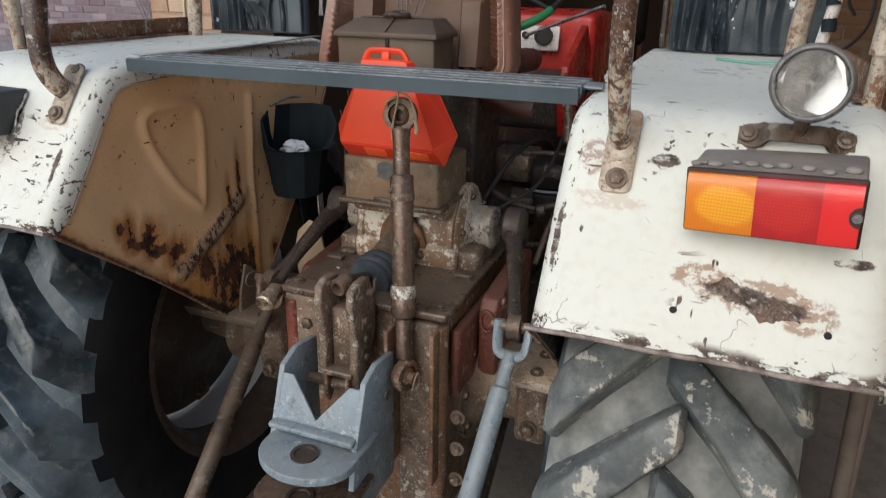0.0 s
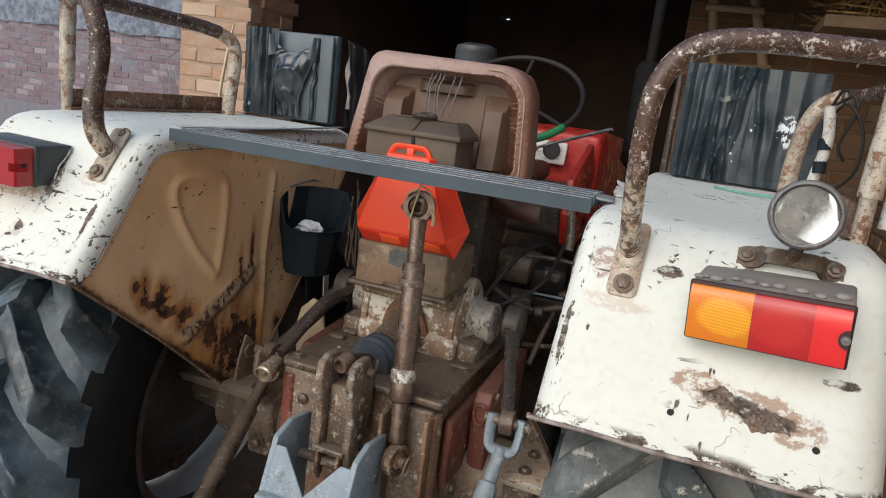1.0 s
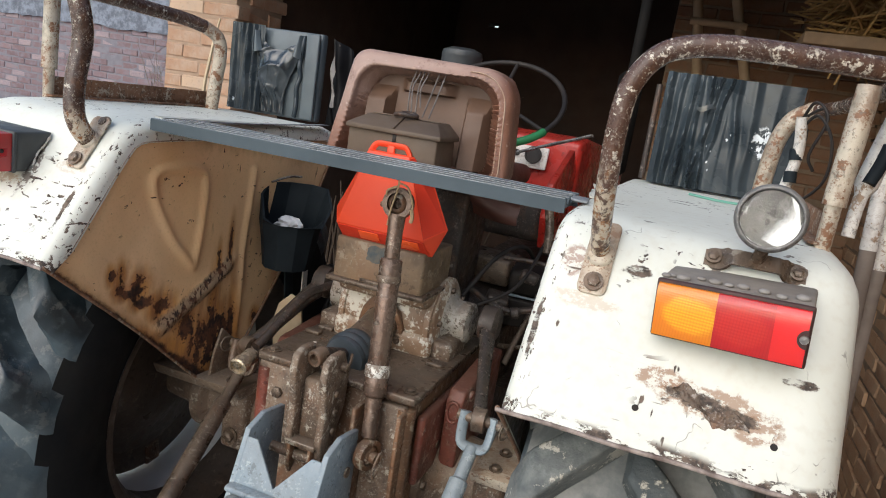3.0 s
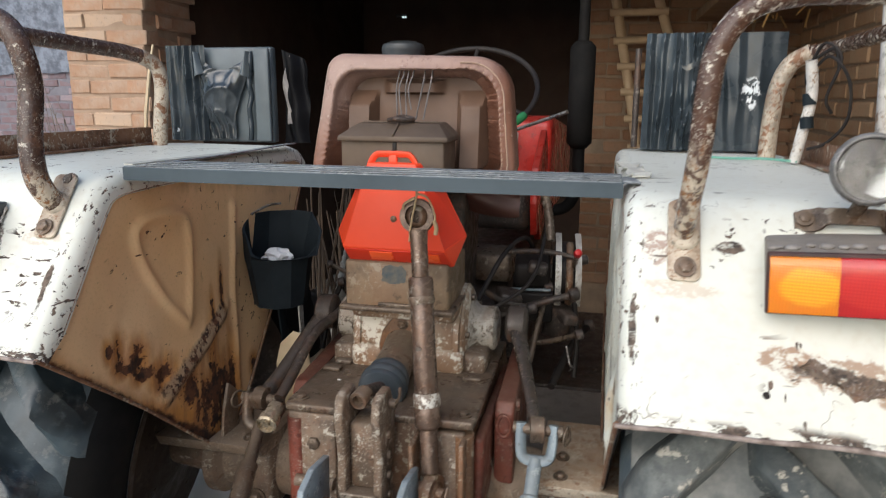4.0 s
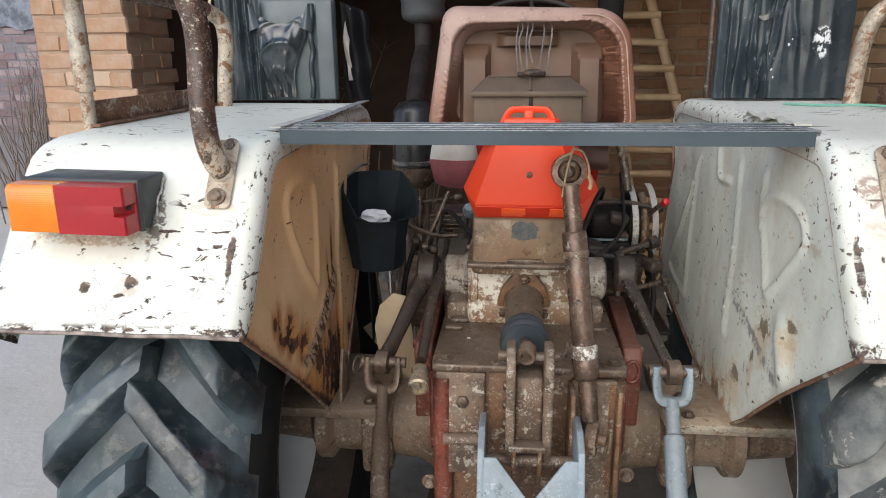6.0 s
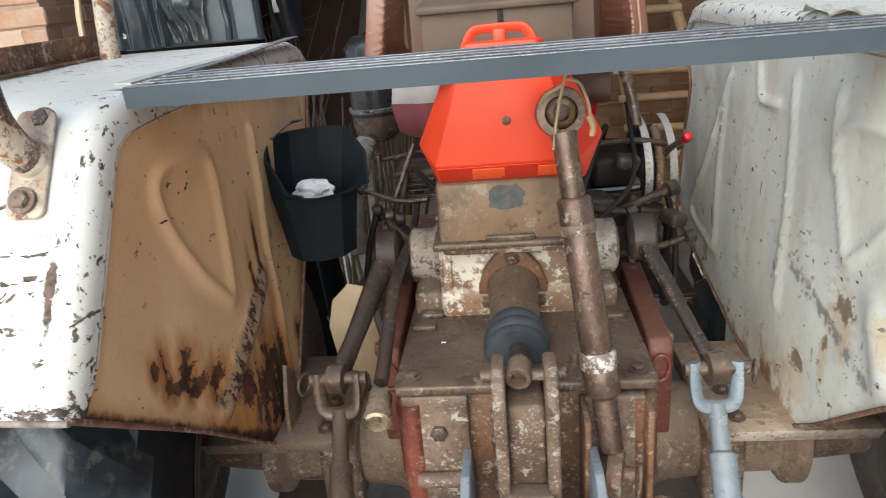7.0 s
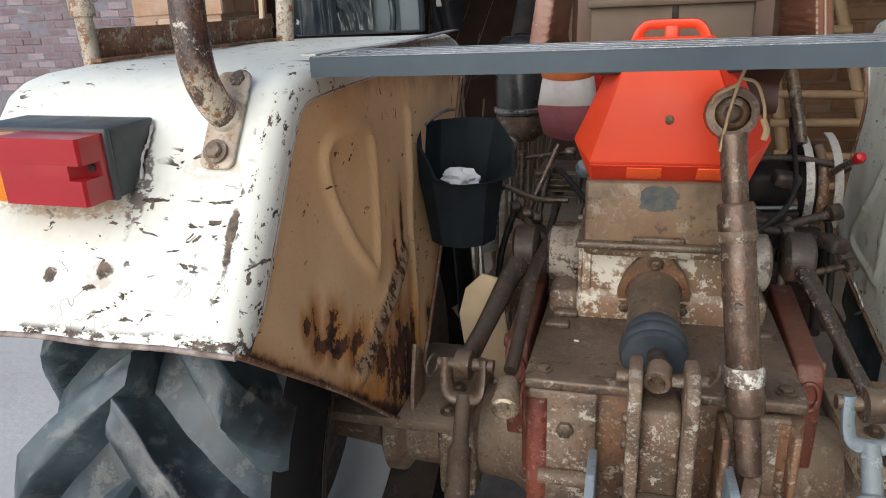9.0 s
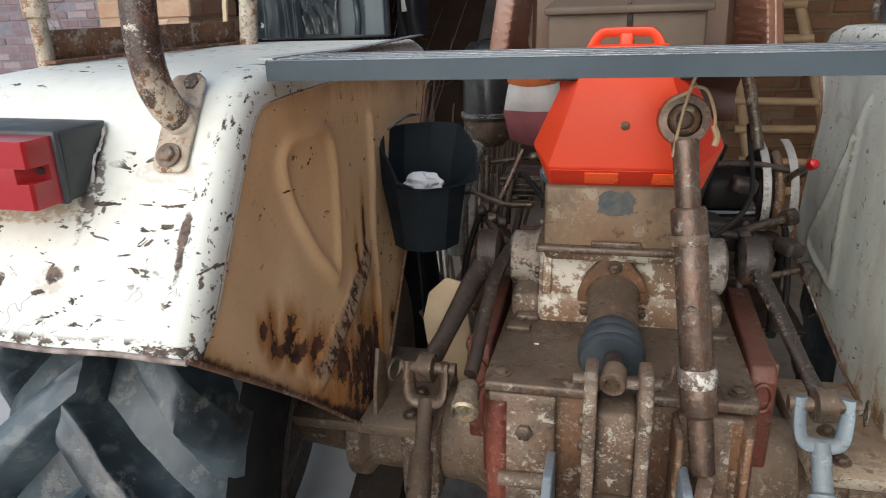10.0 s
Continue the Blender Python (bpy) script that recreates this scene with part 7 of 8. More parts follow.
# ---------------------------------------------------------------- things laid on or hung from the tractor
def toolbox():
    t = thing("toolbox", (-0.012, 0.41, 1.33), "small dusty brown tin toolbox behind the seat", "toolbox")
    part("body", box(B(), (-0.012, 0.412, 1.372), (0.212, 0.105, 0.085), None, 0.004), olive, t)
    lid = B()
    foot = [lid.verts.new(p) for p in ((-0.122, 0.350, 1.410), (0.102, 0.350, 1.410), (0.102, 0.470, 1.410), (-0.122, 0.470, 1.410))]
    brim = [lid.verts.new(p) for p in ((-0.122, 0.350, 1.420), (0.102, 0.350, 1.420), (0.102, 0.470, 1.420), (-0.122, 0.470, 1.420))]
    crown = [lid.verts.new(p) for p in ((-0.094, 0.398, 1.444), (0.074, 0.398, 1.444), (0.074, 0.468, 1.446), (-0.094, 0.468, 1.446))]
    for lo, hi in ((foot, brim), (brim, crown)):
        for k in range(4):
            lid.faces.new((lo[k], lo[(k + 1) % 4], hi[(k + 1) % 4], hi[k]))
    lid.faces.new(crown), lid.faces.new(foot[::-1])
    bmesh.ops.bevel(lid, geom=lid.edges[:], offset=0.0025, segments=2, affect="EDGES", profile=0.5)
    l = part("lid", lid, olive, t, "hinged hipped lid with a seam", 30)
    part("seam", box(B(), (-0.008, 0.375, 1.4345), (0.005, 0.054, 0.004), Euler((0.47, 0, 0)).to_matrix().to_4x4(), 0.001), olive, l)
    part("seam", box(B(), (-0.010, 0.420, 1.4465), (0.165, 0.004, 0.003), None, 0.001), olive, l)
    part("latch_slot", box(B(), (-0.006, 0.3585, 1.40), (0.008, 0.003, 0.018), None, 0.001), black_iron, t)
    kn = B()
    tube(kn, smooth_path([(-0.03, 0.40, 1.450), (-0.01, 0.385, 1.453), (0.012, 0.395, 1.451), (0.018, 0.41, 1.452), (0.0, 0.415, 1.456), (-0.015, 0.40, 1.455)], 4), 0.005, 8)
    part("knotted_wire", kn, iron_dark, l, "dark wire knotted over the lid")
    part("carrier", box(B(), (-0.012, 0.47, 1.325), (0.20, 0.24, 0.008), None, 0.002), iron_dark, t, "flat steel carrier plate")


toolbox()




def warning_cover():
    t = thing("warning_cover", (-0.006, 0.37, 1.16), "bright orange plastic warning cover hung behind the seat", "warning sign")
    front = [(-0.056, 1.368), (0.040, 1.368), (0.100, 1.197), (-0.113, 1.197)]
    rear = [(-0.070, 1.372), (0.060, 1.372), (0.136, 1.224), (0.110, 1.158), (-0.112, 1.158), (-0.139, 1.224)]
    bm = B()
    f = [bm.verts.new((x, 0.345, z)) for x, z in front]
    r = [bm.verts.new((x, 0.385, z)) for x, z in rear]
    k = [bm.verts.new((x, 0.392, z)) for x, z in rear]
    bm.faces.new(f)
    for q in ((f[0], f[1], r[1], r[0]), (f[1], f[2], r[2], r[1]), (f[2], r[3], r[2]), (f[2], f[3], r[4], r[3]), (f[3], r[5], r[4]), (f[3], f[0], r[0], r[5])):   # front, slopes and lower bevel
        bm.faces.new(q)
    for i in range(6):
        bm.faces.new((r[i], r[(i + 1) % 6], k[(i + 1) % 6], k[i]))
    bm.faces.new(k[::-1])
    bmesh.ops.recalc_face_normals(bm, faces=bm.faces)
    bmesh.ops.bevel(bm, geom=bm.edges[:], offset=0.0025, segments=2, affect="EDGES", profile=0.5)
    part("shell", bm, orange, t, smooth=20)
    # the cover's turned-away side, its shade put into the facet's colour
    side = [V(0.0415, 0.3455, 1.364), V(0.0985, 0.3455, 1.201), V(0.1335, 0.3835, 1.225), V(0.0595, 0.3835, 1.368)]
    out = (side[1] - side[0]).cross(side[2] - side[0]).normalized()
    out = out if out.x > 0 else -out
    sf = B()
    lo, hi = [[sf.verts.new(p + out * w) for p in side] for w in (-0.001, 0.0022)]
    sf.faces.new(hi), sf.faces.new(lo[::-1])
    for i in range(4):
        sf.faces.new((lo[i], lo[(i + 1) % 4], hi[(i + 1) % 4], hi[i]))
    bmesh.ops.recalc_face_normals(sf, faces=sf.faces)
    part("side_facet", sf, red_or_shaded_orange, t, "side facet in shaded orange", 20)
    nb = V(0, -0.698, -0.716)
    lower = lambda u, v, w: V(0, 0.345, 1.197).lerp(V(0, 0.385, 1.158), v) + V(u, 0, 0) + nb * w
    bandp = part("lower_band", prism(B(), [(-0.1105, 0.06), (0.0975, 0.06), (0.107, 0.96), (-0.1095, 0.96)], lower, 0.0, 0.0025, 0.001), red_or_shaded_orange, t, "lower bevel in shaded orange")
    for x in (-0.035, 0.062):
        part("reflex_strip", prism(B(), [(x - 0.024, 0.14), (x + 0.024, 0.14), (x + 0.025, 0.66), (x - 0.025, 0.66)], lower, 0.0022, 0.0042, 0.0006), orange_hi, bandp, "brighter reflex strip")
    h = B()
    tube(h, smooth_path([(-0.060, 0.362, 1.350), (-0.051, 0.362, 1.372), (-0.044, 0.362, 1.381), (-0.034, 0.362, 1.384), (0.016, 0.362, 1.384), (0.026, 0.362, 1.381), (0.033, 0.362, 1.372), (0.042, 0.362, 1.350)], 4), 0.0055, 10, flat=1.9)
    box(h, (-0.009, 0.362, 1.370), (0.018, 0.014, 0.03), None, 0.003)
    box(h, (-0.009, 0.366, 1.362), (0.09, 0.010, 0.012), None, 0.003)
    part("handle", h, orange, t, "moulded carrying handle with two openings")
    part("screw", lathe(B(), [(0.0065, 0), (0.0065, 0.002), (0.004, 0.0035), (0.0001, 0.0035)], along((-0.005, 0.345, 1.259), (0, -1, 0)), 14), iron_brown, t)
    part("stalk", tube(B(), [(0.052, 0.40, 1.36), (0.082, 0.39, 1.29), (0.098, 0.385, 1.24)], 0.014, 12), red_or_shaded_orange, t, "red plastic stalk")


warning_cover()


def bucket():
    t = thing("plastic_pot", (-0.352, 0.62, 1.0), "black cut-open plastic pot wired to the mudguard's side", "pot")
    c, n = (-0.357, 0.545), 10
    def ring(r, z, dy=0.0, cut=None):
        out = []
        for k in range(n * 2):
            a = 2 * math.pi * k / (2 * n) + 0.2
            rr = r * (1 / max(abs(math.cos((a - 0.2 + math.pi / n) % (2 * math.pi / n) - math.pi / n)), 0.9))
            out.append(V(c[0] + rr * math.cos(a), c[1] + dy + rr * 1.05 * math.sin(a), z))
        return out
    lo, mid, top = ring(0.060, 1.005), ring(0.069, 1.075), ring(0.077, 1.125)
    lo2, mid2, top2 = ring(0.056, 1.010), ring(0.065, 1.075), ring(0.073, 1.125)
    # the back half stands higher, like a hood
    hood = [p + V(0.010, 0.004, 0.088 * max(0, min(1, 0.5 + (0.8 * (p.y - c[1]) - 0.6 * (p.x - c[0])) / 0.10)) ** 0.7) for p in ring(0.088, 1.128)]
    hood2 = [p + V(0.010, 0.004, 0.088 * max(0, min(1, 0.5 + (0.8 * (p.y - c[1]) - 0.6 * (p.x - c[0])) / 0.10)) ** 0.7) for p in ring(0.083, 1.128)]
    rows = [lo, mid, top, hood, hood2, top2, mid2, lo2]
    bm = B()
    sheet(bm, [r + [r[0]] for r in rows])
    bmesh.ops.remove_doubles(bm, verts=bm.verts, dist=1e-5)
    vs = [v for v in bm.verts]
    part("shell", bm, black_plastic, t, "dark faceted plastic shell", 32)
    part("base", prism(B(), [(p.x, p.y) for p in ring(0.060, 0)], XY, 1.003, 1.010), black_plastic, t)
    part("flap", prism(B(), [(0.585, 1.03), (0.625, 1.03), (0.65, 0.88), (0.655, 0.78), (0.625, 0.76), (0.61, 0.88)], YZ, -0.395, -0.390, 0.001), black_plastic, t, "torn black plastic flap")
    part("pale_strip", prism(B(), [(0.60, 1.03), (0.625, 1.06), (0.63, 0.90), (0.61, 0.88)], YZ, -0.342, -0.338), white_tube, t, "pale torn strip")
    part("wire", tube(B(), smooth_path([(-0.418, 0.53, 1.22), (-0.40, 0.58, 1.235), (-0.385, 0.62, 1.235)], 4), 0.003, 7), steel_bare, t, "tying wire")


bucket()


def crumpled(name, at, size, mat, label, category, seed):
    bm = B()
    bmesh.ops.create_icosphere(bm, subdivisions=3, radius=1)
    for v in bm.verts:
        d = 1 + 0.45 * noise.noise(v.co * 2.1 + V(seed, 0, 0)) + 0.25 * noise.noise(v.co * 5 + V(0, seed, 0))
        v.co = V(at[0] + v.co.x * size[0] * d, at[1] + v.co.y * size[1] * d, at[2] + v.co.z * size[2] * d)
    return solo(name, bm, mat, label, category, smooth=35)


crumpled("crumpled_paper", (-0.364, 0.545, 1.115), (0.036, 0.022, 0.022), paper, "crumpled white paper lying in the black plastic pot", "paper", 3)


rag_orange = plain("orange_rag", (0.60, 0.17, 0.05), (0.50, 0.12, 0.04), 16, 0.9, 0, 0.4, 120)


def rag():
    t = thing("rag", (-0.216, 1.19, 1.07), "striped rag in orange, grey-white and crimson hanging beside the air cleaner", "rag")
    for z0, z1, mt, wa, wb, cx, lab in ((1.228, 1.285, rag_orange, 0.062, 0.070, -0.228, "orange hem"), (1.150, 1.236, rag_mat2, 0.080, 0.066, -0.226, "grey-white middle stripe"), (1.072, 1.160, rag_mat, 0.064, 0.082, -0.220, "dark crimson lower stripe")):
        rows = []
        for i in range(15):
            f = i / 14
            z, w = z0 + (z1 - z0) * f, wa + (wb - wa) * f
            low = 0.016 if z0 < 1.1 else 0.006
            rows.append([(cx + w * u, 1.19 - 0.03 * math.sqrt(max(0, 1 - u * u)) + 0.006 * math.sin(3.1 * u + z * 14) - 0.008 * math.sin(math.pi * f), z + low * u * u * (1 - f)) for u in np.linspace(-1, 1, 25)])
        part("fold", thicken(sheet(B(), rows), 0.006), mt, t, lab, 80)


rag()


flap_mat = plain("dark_torn_film", (0.050, 0.062, 0.070), (0.020, 0.027, 0.032), 18, 0.14, 0, 0.45, 26, Specular_IOR_Level=0.8)
soot_film = plain("soot_black_film", (0.004, 0.004, 0.005), (0.008, 0.008, 0.009), 18, 0.5, 0, 0.3, 25, Specular_IOR_Level=0.12)
strip_mat = plain("pale_plastic_strip", (0.40, 0.37, 0.34), (0.26, 0.24, 0.22), 20, 0.5)


def wrapped_panel(s):
    """A flat board wrapped in black plastic film, standing across the mudguard."""
    x0, x1, y = (0.487, 0.805, 0.90) if s > 0 else (-0.835, -0.520, 0.865)
    z0, z1 = 1.368, (1.650 if s > 0 else 1.632)
    t = thing("wrapped_board", ((x0 + x1) / 2, y + 0.02, z0), "board wrapped in torn black plastic film, standing on the mudguard", "board", "wrapped boards on the mudguards")
    part("board", box(B(), ((x0 + x1) / 2, y + 0.024, (z0 + z1) / 2), (x1 - x0, 0.030, z1 - z0), None, 0.006), sheet_grey, t, "grey board edge")
    rows = []
    # long folds: where each starts and ends across the board, how far it stands out, how wide it is
    folds = ([(0.03, 0.05, 0.012, 0.020), (0.13, 0.10, 0.010, 0.018), (0.22, 0.19, 0.016, 0.016), (0.27, 0.30, 0.014, 0.013), (0.33, 0.38, 0.018, 0.013), (0.40, 0.30, 0.018, 0.014), (0.47, 0.37, 0.014, 0.016),
              (0.52, 0.62, 0.008, 0.022), (0.66, 0.70, 0.005, 0.03), (0.82, 0.86, 0.004, 0.04)] if s > 0 else
             [(0.12, 0.10, 0.008, 0.06), (0.34, 0.30, 0.008, 0.05), (0.52, 0.56, 0.012, 0.05), (0.70, 0.78, 0.014, 0.05), (0.90, 0.93, 0.010, 0.05)])
    for i in range(61):
        v = i / 60
        row = []
        for j in range(121):
            u = j / 120
            x = x0 - 0.002 + (x1 - x0 + 0.004) * u * (1.0 if s > 0 else 0.38)
            z = z0 + 0.004 + (z1 - z0) * v
            f = (0.005 if s < 0 or u < 0.5 else 0.002) * noise.noise((u * 5, v * 2.0, 7 + s)) + 0.0012 * noise.noise((u * 11, v * 6, 3 + s))
            for a, b, hgt, wid in folds:
                hgt = hgt * (1.4 if s > 0 else 1.0)
                uu = a + (b - a) * (1 - v) + 0.020 * noise.noise((v * 3.1, a * 9, s))
                k = hgt * (0.55 + 0.9 * noise.noise((v * 2.6, a * 17, 4)) ** 2 * 2 + 0.35 * math.sin(2.7 * v + 9 * a))
                dd = (u - uu) / wid
                f += max(0.0, k) * (math.exp(-abs(dd) ** 1.5) - 0.35 * math.exp(-(dd - 1.9) ** 2))
            row.append((x, y - 0.010 - f, z))
        rows.append(row)
    film = part("plastic_film", thicken(sheet(B(), rows), 0.0012), film_mat, t, "wrinkled black plastic film with white scuffs", 60)
    if s < 0:
        wide = x1 - x0
        rows = []
        for i in range(49):
            v = i / 48
            lo = float(np.interp(v, [0, 0.25, 0.6, 1], [0.40, 0.345, 0.31, 0.29])) + 0.010 * math.sin(11 * v)
            hi = float(np.interp(v, [0, 0.25, 0.45, 0.72, 1], [0.64, 0.655, 0.69, 0.77, 0.83])) + 0.008 * math.sin(9 * v + 2)
            row = []
            for k in range(41):
                q = k / 40
                u = 2 * q - 1
                bag = math.sin(math.pi * min(1, (1 - v) * 1.15 + 0.05)) * (1 - u * u)
                swag = 0.010 * (1 - abs(math.sin(9 * v + 3.2 * u * u - 0.5 * u))) ** 3 * (1 - abs(u) ** 4) * min(1, 2.2 * v)
                drop = 0.008 * (1 - abs(math.sin(5.5 * u + 1.2 * v))) ** 3 * (1 - v)
                row.append((x0 + wide * (lo + (hi - lo) * q), y - 0.004 - 0.030 * bag - swag - drop - 0.003 * noise.noise((u * 4, v * 7, 8)), 1.378 + 0.239 * v - 0.048 * (1 - u * u) * v ** 2))
            rows.append(row)
        part("torn_flap", thicken(sheet(B(), rows), 0.0015), flap_mat, film, "shiny torn bag of film hanging open", 80)
        # turned-over ears at the two ends of the tear
        for ua, ub in ((0.29, 0.385), (0.83, 0.735)):
            rows = [[(x0 + wide * (ua + (ub - ua) * a * (0.35 + 0.65 * b)), y - 0.016 - 0.016 * math.sin(math.pi * a) - 0.006 * b, 1.618 - 0.070 * b + 0.012 * a * b) for a in np.linspace(0, 1, 9)] for b in np.linspace(0, 1, 9)]
            part("turned_ear", thicken(sheet(B(), rows), 0.0012), sheet_grey, film, "pale turned-over corner of the film", 80)
        roll = [(x0 + wide * (0.825 - 0.025 * k / 8) + 0.003 * math.sin(2 * k), y - 0.012 + 0.003 * math.cos(3 * k), 1.618 - 0.242 * k / 8) for k in range(9)]
        part("rolled_edge", tube(B(), smooth_path(roll, 4), 0.0075, 9), film_mat, film, "rolled dark edge of the tear")
        part("rear_sheet", thicken(sheet(B(), [[(-0.512 + (0.075 + 0.02 * noise.noise((v * 3, 1, 2))) * u, y + 0.058 + 0.012 * math.sin(7 * u + 3 * v) + 0.008 * noise.noise((u * 3, v * 3, 1)), 1.366 + 0.262 * v - 0.03 * u * v) for u in np.linspace(0, 1, 19)] for v in np.linspace(0, 1, 25)]), 0.0015), soot_film, t, "second dark sheet standing behind")
        part("side_strip", box(B(), (-0.540, y - 0.012, 1.50), (0.045, 0.012, 0.255), None, 0.004), sheet_grey, t, "flat grey edge strip")
        rows = [[(-0.487 + 0.007 * u - 0.01 * math.sin(3 * v), y + 0.05 + 0.01 * math.sin(9 * v + u), 1.42 + 0.19 * v) for u in np.linspace(-1, 1, 5)] for v in np.linspace(0, 1, 14)]
        part("hanging_strip", thicken(sheet(B(), rows), 0.002), strip_mat, t, "pale hanging plastic strip", 80)
    else:
        rows = [[(0.592 + 0.022 * u, y - 0.030 - 0.006 * math.cos(2 * u), 1.575 + 0.005 * math.sin(3 * u) + 0.007 * v * (1 - 0.7 * u * u)) for u in np.linspace(-1, 1, 13)] for v in np.linspace(-1, 1, 5)]
        part("lip_fold", thicken(sheet(B(), rows), 0.003), flap_mat, film, "pinched fold of the film", 80)
        part("edge_tube", tube(B(), [(0.470, y + 0.01, 1.375), (0.468, y + 0.012, 1.62)], 0.008, 10), iron_dark, t)


wrapped_panel(1), wrapped_panel(-1)


def wiring():
    w = thing("cable_bundle", (0.77, 0.66, 1.40), "frayed black and white cables taped to the hand rail leg", "cable")
    part("taped_cable", tube(B(), smooth_path([(0.775, 0.55, 1.57), (0.785, 0.56, 1.50), (0.778, 0.57, 1.43), (0.772, 0.58, 1.372)], 5), 0.011, 12), white_tube, w, "pale cable sleeve")
    for z in (1.525, 1.485, 1.44):
        part("tape", tube(B(), [(0.783, 0.56, z), (0.781, 0.563, z + 0.022)], 0.0125, 12), black_plastic, w, "black tape")
    for pts in ([(0.78, 0.56, 1.55), (0.80, 0.52, 1.575), (0.83, 0.50, 1.53), (0.835, 0.50, 1.46), (0.81, 0.52, 1.415), (0.785, 0.55, 1.40)],
                [(0.775, 0.56, 1.56), (0.79, 0.53, 1.60), (0.815, 0.51, 1.57), (0.80, 0.52, 1.50), (0.815, 0.53, 1.47)], [(0.78, 0.56, 1.57), (0.81, 0.54, 1.59), (0.82, 0.53, 1.55)]):
        part("loose_wire", tube(B(), smooth_path(pts, 6), 0.003, 7), black_iron, w, "thin black wire")
    part("green_wire", tube(B(), smooth_path([(0.775, 0.57, 1.374), (0.72, 0.60, 1.376), (0.66, 0.66, 1.371), (0.60, 0.72, 1.370)], 5), 0.003, 7), plain("pale_green_wire", (0.18, 0.42, 0.32), (0.14, 0.35, 0.27), 20, 0.5), w, "pale green wire")


wiring()


def handle_bar():
    h = part("handle_bar", tube(B(), smooth_path([(0.845, 0.22, 1.385), (0.850, 0.23, 1.45), (0.870, 0.25, 1.55), (0.90, 0.28, 1.68), (0.93, 0.31, 1.82)], 5), [0.010] * 6 + [0.017] * 15, 14), white_tube, tractor, "white painted handle bar with black tape")
    part("tape", tube(B(), smooth_path([(0.852, 0.215, 1.47), (0.862, 0.222, 1.50), (0.868, 0.225, 1.53)], 4), 0.010, 10), black_plastic, h, "black tape")


handle_bar()


def lath():
    t = thing("wooden_lath", (-0.853, 0.755, 1.364), "pale split wooden lath leaning against the hand rail's front leg", "lath")
    part("split_stick", tube(B(), [(-0.853, 0.755, 1.366), (-0.845, 0.755, 1.45), (-0.822, 0.752, 1.56), (-0.800, 0.745, 1.63)], [0.011, 0.012, 0.010, 0.006], 7, flat=0.45), tan_plate, t)


lath()


# ---------------------------------------------------------------- round the shed
ladder_wood = plain("dry_bamboo", (0.46, 0.33, 0.20), (0.36, 0.25, 0.145), 6, 0.7, 0, 0.35, 50)


def ladder():
    l = thing("ladder", (0.72, 3.2, 0), "rough bamboo pole ladder leaning in the shed corner", "ladder")
    a0, a1 = V(0.80, 3.12, 0.0), V(0.37, 3.46, 2.35)
    b0, b1 = V(1.28, 3.12, 0.0), V(0.58, 3.46, 2.35)
    for p, q in ((a0, a1), (b0, b1)):
        mid = p.lerp(q, 0.5) + V(0.015, 0, 0)
        part("rail", tube(B(), smooth_path([p, mid, q], 6), 0.029, 10), ladder_wood, l)
    for k in range(14):
        f = 0.06 + k * 0.066
        p, q = a0.lerp(a1, f), b0.lerp(b1, f)
        e = V(0.04, 0, 0)
        part("rung", tube(B(), [p - e + V(0, -0.02, 0.01 * math.sin(5 * k)), q + e + V(0, -0.02, 0.012 * math.cos(3 * k))], 0.022, 8), ladder_wood, l)


ladder()


def poles():
    for a, b, mt in ((V(0.98, 0.75, 1.55), V(0.945, 0.85, 2.6), white_tube), (V(1.02, 0.78, 1.5), V(1.01, 0.9, 2.6), white_tube)):
        t = thing("leaning_pole", (1.1, 0.6, 0), "thin whitewashed wooden pole leaning on the side wall", "pole", "whitewashed poles")
        d = (b - a) / (b.z - a.z)
        foot = a - d * a.z
        mid = foot.lerp(a, 0.85)
        part("shaft", tube(B(), smooth_path([mid, a, b], 5), 0.018, 10), mt, t, "whitewashed upper length")
        part("butt", tube(B(), [foot, foot.lerp(mid, 0.5), mid], [0.020, 0.019, 0.0175], 10), twig_mat, t, "bare weathered lower length")


poles()


def straw_bundle():
    rnd = random.Random(8)
    bm = B()
    for k in range(260):
        x, y, z = 1.05 + 0.42 * rnd.random(), 2.5 + 0.9 * rnd.random(), 2.02 + 0.42 * rnd.random()
        d = V(rnd.gauss(0, 1), rnd.gauss(0, 0.6), rnd.gauss(0, 0.35)).normalized() * 0.22
        p = V(x, y, z)
        tube(bm, [p - d, p + V(0, 0, 0.02), p + d], 0.006, 4)
    s = solo("straw", bm, straw_mat, "loose dry yellow straw stacked on a loft shelf", "straw", kind="stuff")
    slab("shelf", (1.2, 2.95, 1.985), (0.62, 1.2, 0.05), wood, "rough plank loft shelf against the back wall", "shelf")


straw_bundle()


def brushwood():
    rnd = random.Random(5)
    bm = B()
    for k in range(420):
        p = V(-4.6 + 2.9 * rnd.random(), 4.55 + 0.75 * rnd.random(), 0.02)
        h = 0.9 + 0.75 * rnd.random()
        q = p + V(rnd.gauss(0, 0.28), rnd.gauss(0, 0.18), h)
        mid = p.lerp(q, 0.55) + V(rnd.gauss(0, 0.05), 0, 0)
        tube(bm, [p, mid, q], [0.007, 0.005, 0.002], 4)
        for _ in range(2):
            f = 0.5 + 0.45 * rnd.random()
            r = p.lerp(q, f)
            tube(bm, [r, r + V(rnd.gauss(0, 0.13), rnd.gauss(0, 0.08), 0.14 * rnd.random())], [0.003, 0.001], 3)
    solo("brushwood", bm, twig_mat, "heap of dry grey brushwood against the boundary wall", "brushwood", kind="stuff")


brushwood()


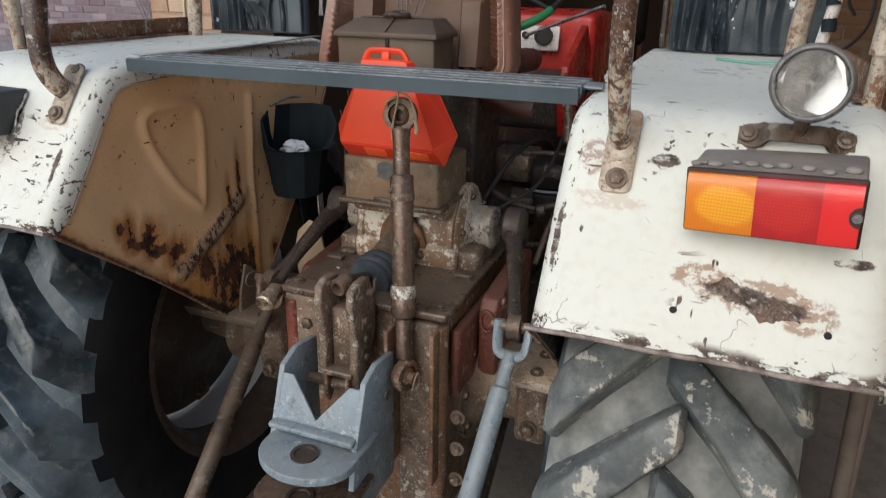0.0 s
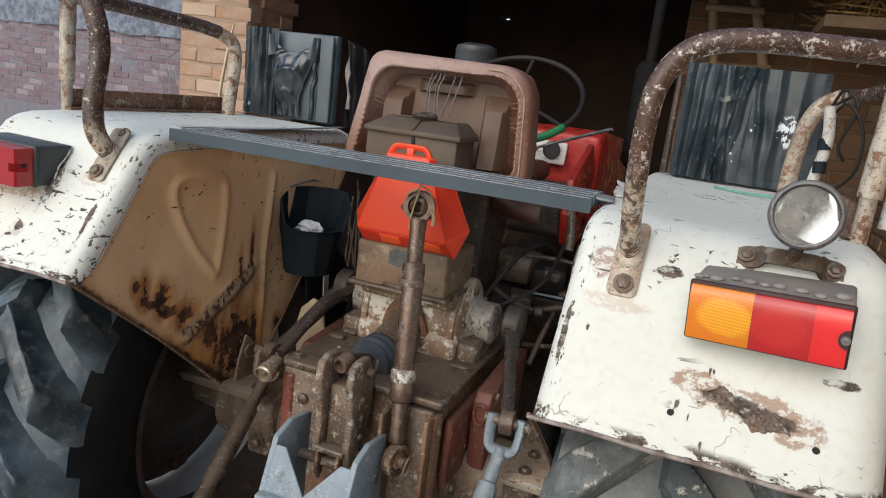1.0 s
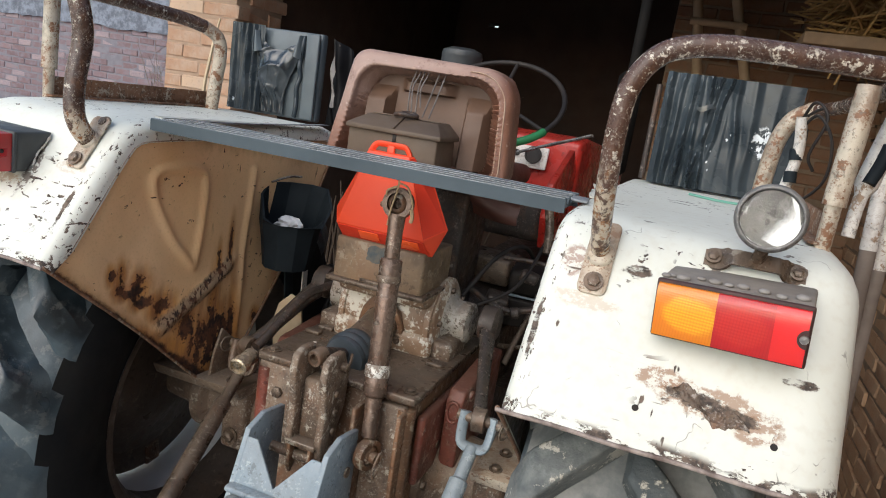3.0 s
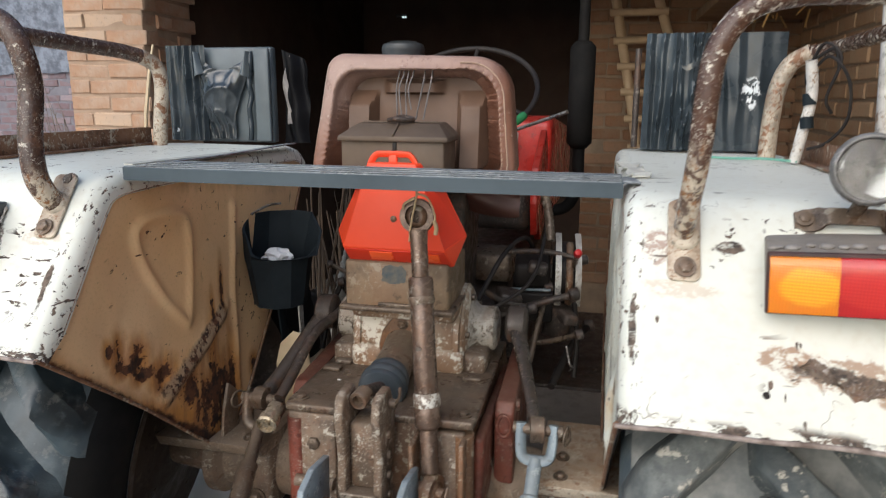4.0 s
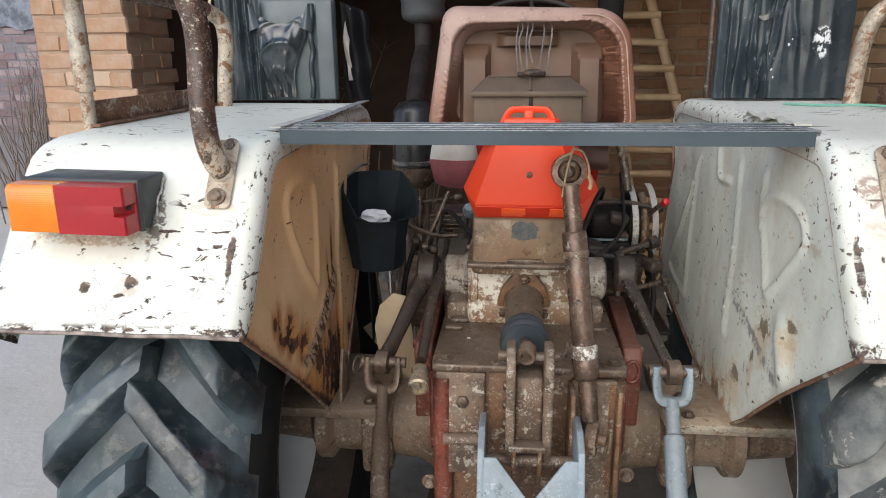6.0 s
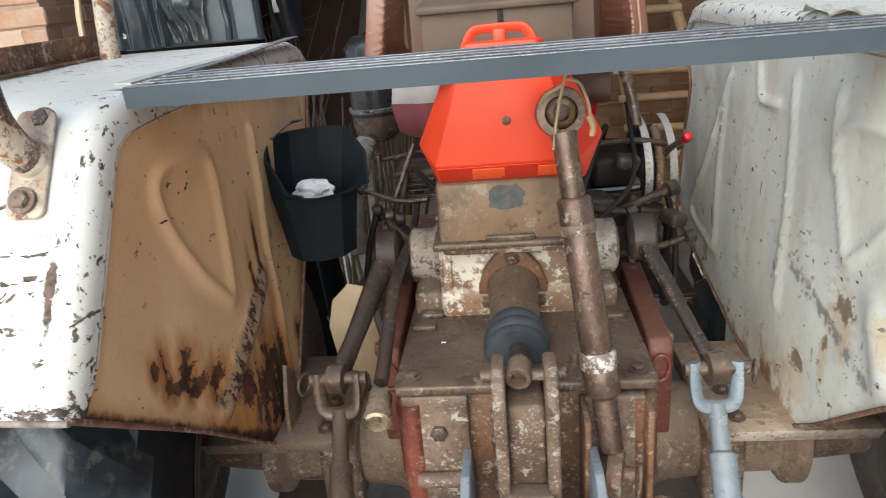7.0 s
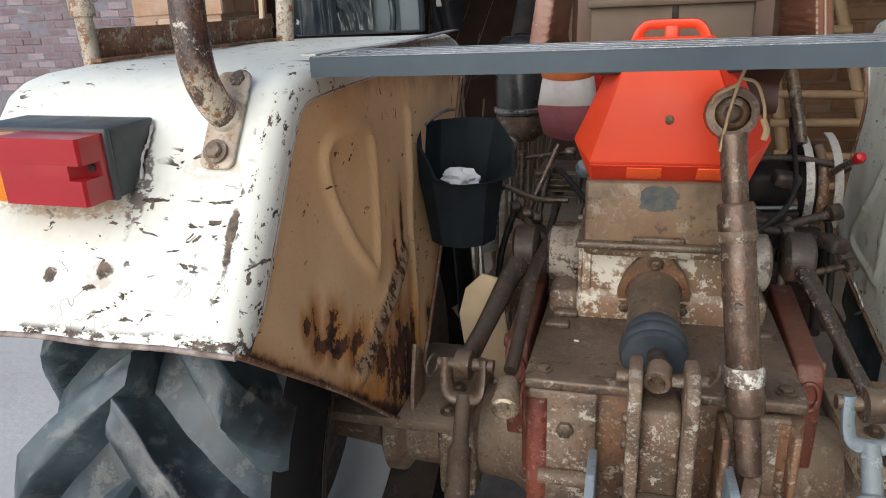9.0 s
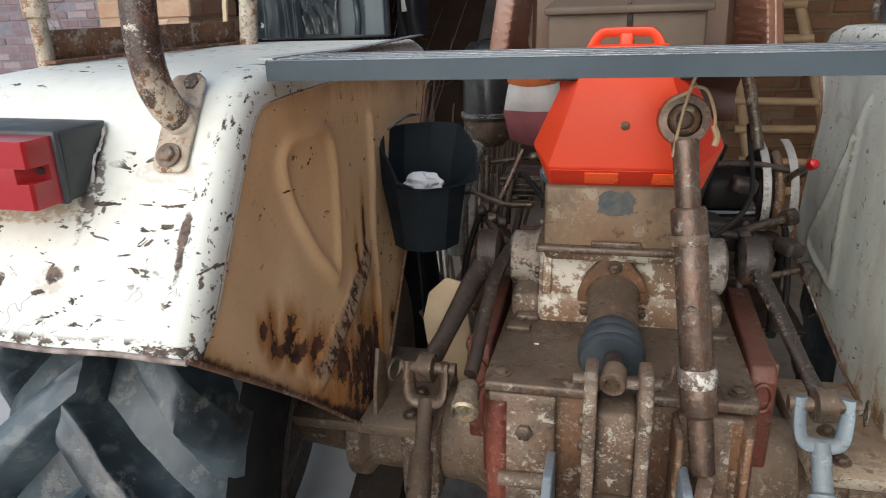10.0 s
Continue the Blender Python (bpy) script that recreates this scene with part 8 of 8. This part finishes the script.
def stalks():
    rnd = random.Random(21)
    bm = B()
    for k in range(55):
        p = V(-0.95 + 0.55 * rnd.random(), 1.75 + 0.5 * rnd.random(), 0.0)
        q = p + V(rnd.gauss(0, 0.10), rnd.gauss(0, 0.06), 0.85 + 0.36 * rnd.random())
        tube(bm, [p, p.lerp(q, 0.5) + V(rnd.gauss(0, 0.02), 0, 0), q], [0.009, 0.008, 0.004], 5)
    solo("dry_stalks", bm, stalk_mat, "bundle of dry brown crop stalks standing by the wheel", "stalks", kind="stuff")


stalks()


# ---------------------------------------------------------------- bricks
def brick_mesh(seed, size):
    rnd = random.Random(seed)
    bm = B()
    box(bm, (0, 0, 0), size, None, 0.007, 1)
    for v in bm.verts:
        v.co += V(rnd.gauss(0, 0.0016), rnd.gauss(0, 0.0016), rnd.gauss(0, 0.0018))
    bmesh.ops.recalc_face_normals(bm, faces=bm.faces)
    me = bpy.data.meshes.new("brick")
    bm.to_mesh(me)
    bm.free()
    for p in me.polygons:
        p.use_smooth = False
    return me


def course(owner, place, u0, u1, z0, z1, near, mat, matj, size=(0.225, 0.10, 0.068), gap=0.011, turn=0.0, limit=290, u_first=0.0):
    """Bricks in running bond over the face of a wall. place(u, z) gives the middle of a brick."""
    meshes = [brick_mesh(k, size) for k in range(5)]
    for me in meshes:
        me.materials.append(mat)
    rnd = random.Random(11)
    spots = []
    pu, pz = size[0] + gap, size[2] + gap
    r, z = 0, z0 + pz / 2
    while z < z1:
        u = u0 + pu / 2 - (pu / 2 if r % 2 else 0)
        while u < u1 + pu * 0.3:
            spots.append((u, z))
            u += pu
        z += pz
        r += 1
    spots.sort(key=lambda s: (s[0] - near[0]) ** 2 + (s[1] - near[1]) ** 2)
    joined = B()
    for i, (u, z) in enumerate(spots):
        uu = min(max(u, u0 + size[0] * 0.28), u1 - size[0] * 0.28)
        sc = 1.0 if abs(uu - u) < 1e-6 else 0.5
        p = place(uu, z) + V(rnd.gauss(0, 0.003), rnd.gauss(0, 0.003), rnd.gauss(0, 0.002))
        m = Matrix.Translation(p) @ Euler((rnd.gauss(0, 0.012), rnd.gauss(0, 0.012), turn + rnd.gauss(0, 0.012))).to_matrix().to_4x4() @ Matrix.Diagonal((sc, 1, 1, 1))
        if i < limit:
            ob = new("brick", meshes[i % 5])
            ob.parent = owner
            ob.matrix_basis = m
        else:
            n0 = len(joined.verts)
            joined.from_mesh(meshes[i % 5])
            joined.verts.ensure_lookup_table()
            bmesh.ops.transform(joined, matrix=m, verts=joined.verts[n0:])
    if len(spots) > limit:
        me = bpy.data.meshes.new("brick_courses")
        joined.to_mesh(me)
        me.materials.append(matj)
        ob = new("brick_courses", me)
        ob.parent = owner
        tagged(ob, kind="stuff")
    joined.free()


course(wall_right, lambda u, z: V(WALL_R + 0.012, u, z), -1.0, 3.58, 0.0, 2.7, (1.3, 1.3), brick_r, brick_rj, turn=radians(90))
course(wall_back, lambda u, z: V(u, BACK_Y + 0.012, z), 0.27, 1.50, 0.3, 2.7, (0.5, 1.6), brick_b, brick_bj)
course(pillar, lambda u, z: V(u, PILLAR_Y + 0.015, z), -2.235, -1.785, 0.0, 2.7, (-2.0, 1.6), brick_p, brick_p)
course(pillar, lambda u, z: V(-1.835, u, z), PILLAR_Y + 0.07, PILLAR_Y + 0.37, 0.0, 2.7, (2.1, 1.6), brick_p, brick_p, turn=radians(90))
course(pillar, lambda u, z: V(-2.185, u, z), PILLAR_Y + 0.07, PILLAR_Y + 0.37, 0.0, 2.7, (2.1, 1.6), brick_p, brick_p, turn=radians(90))
course(wall_far, lambda u, z: V(u, 5.36, z), -10.3, -2.0, 0.75, 1.74, (-3.2, 1.7), brick_f, brick_f, size=(0.215, 0.06, 0.066), limit=0)
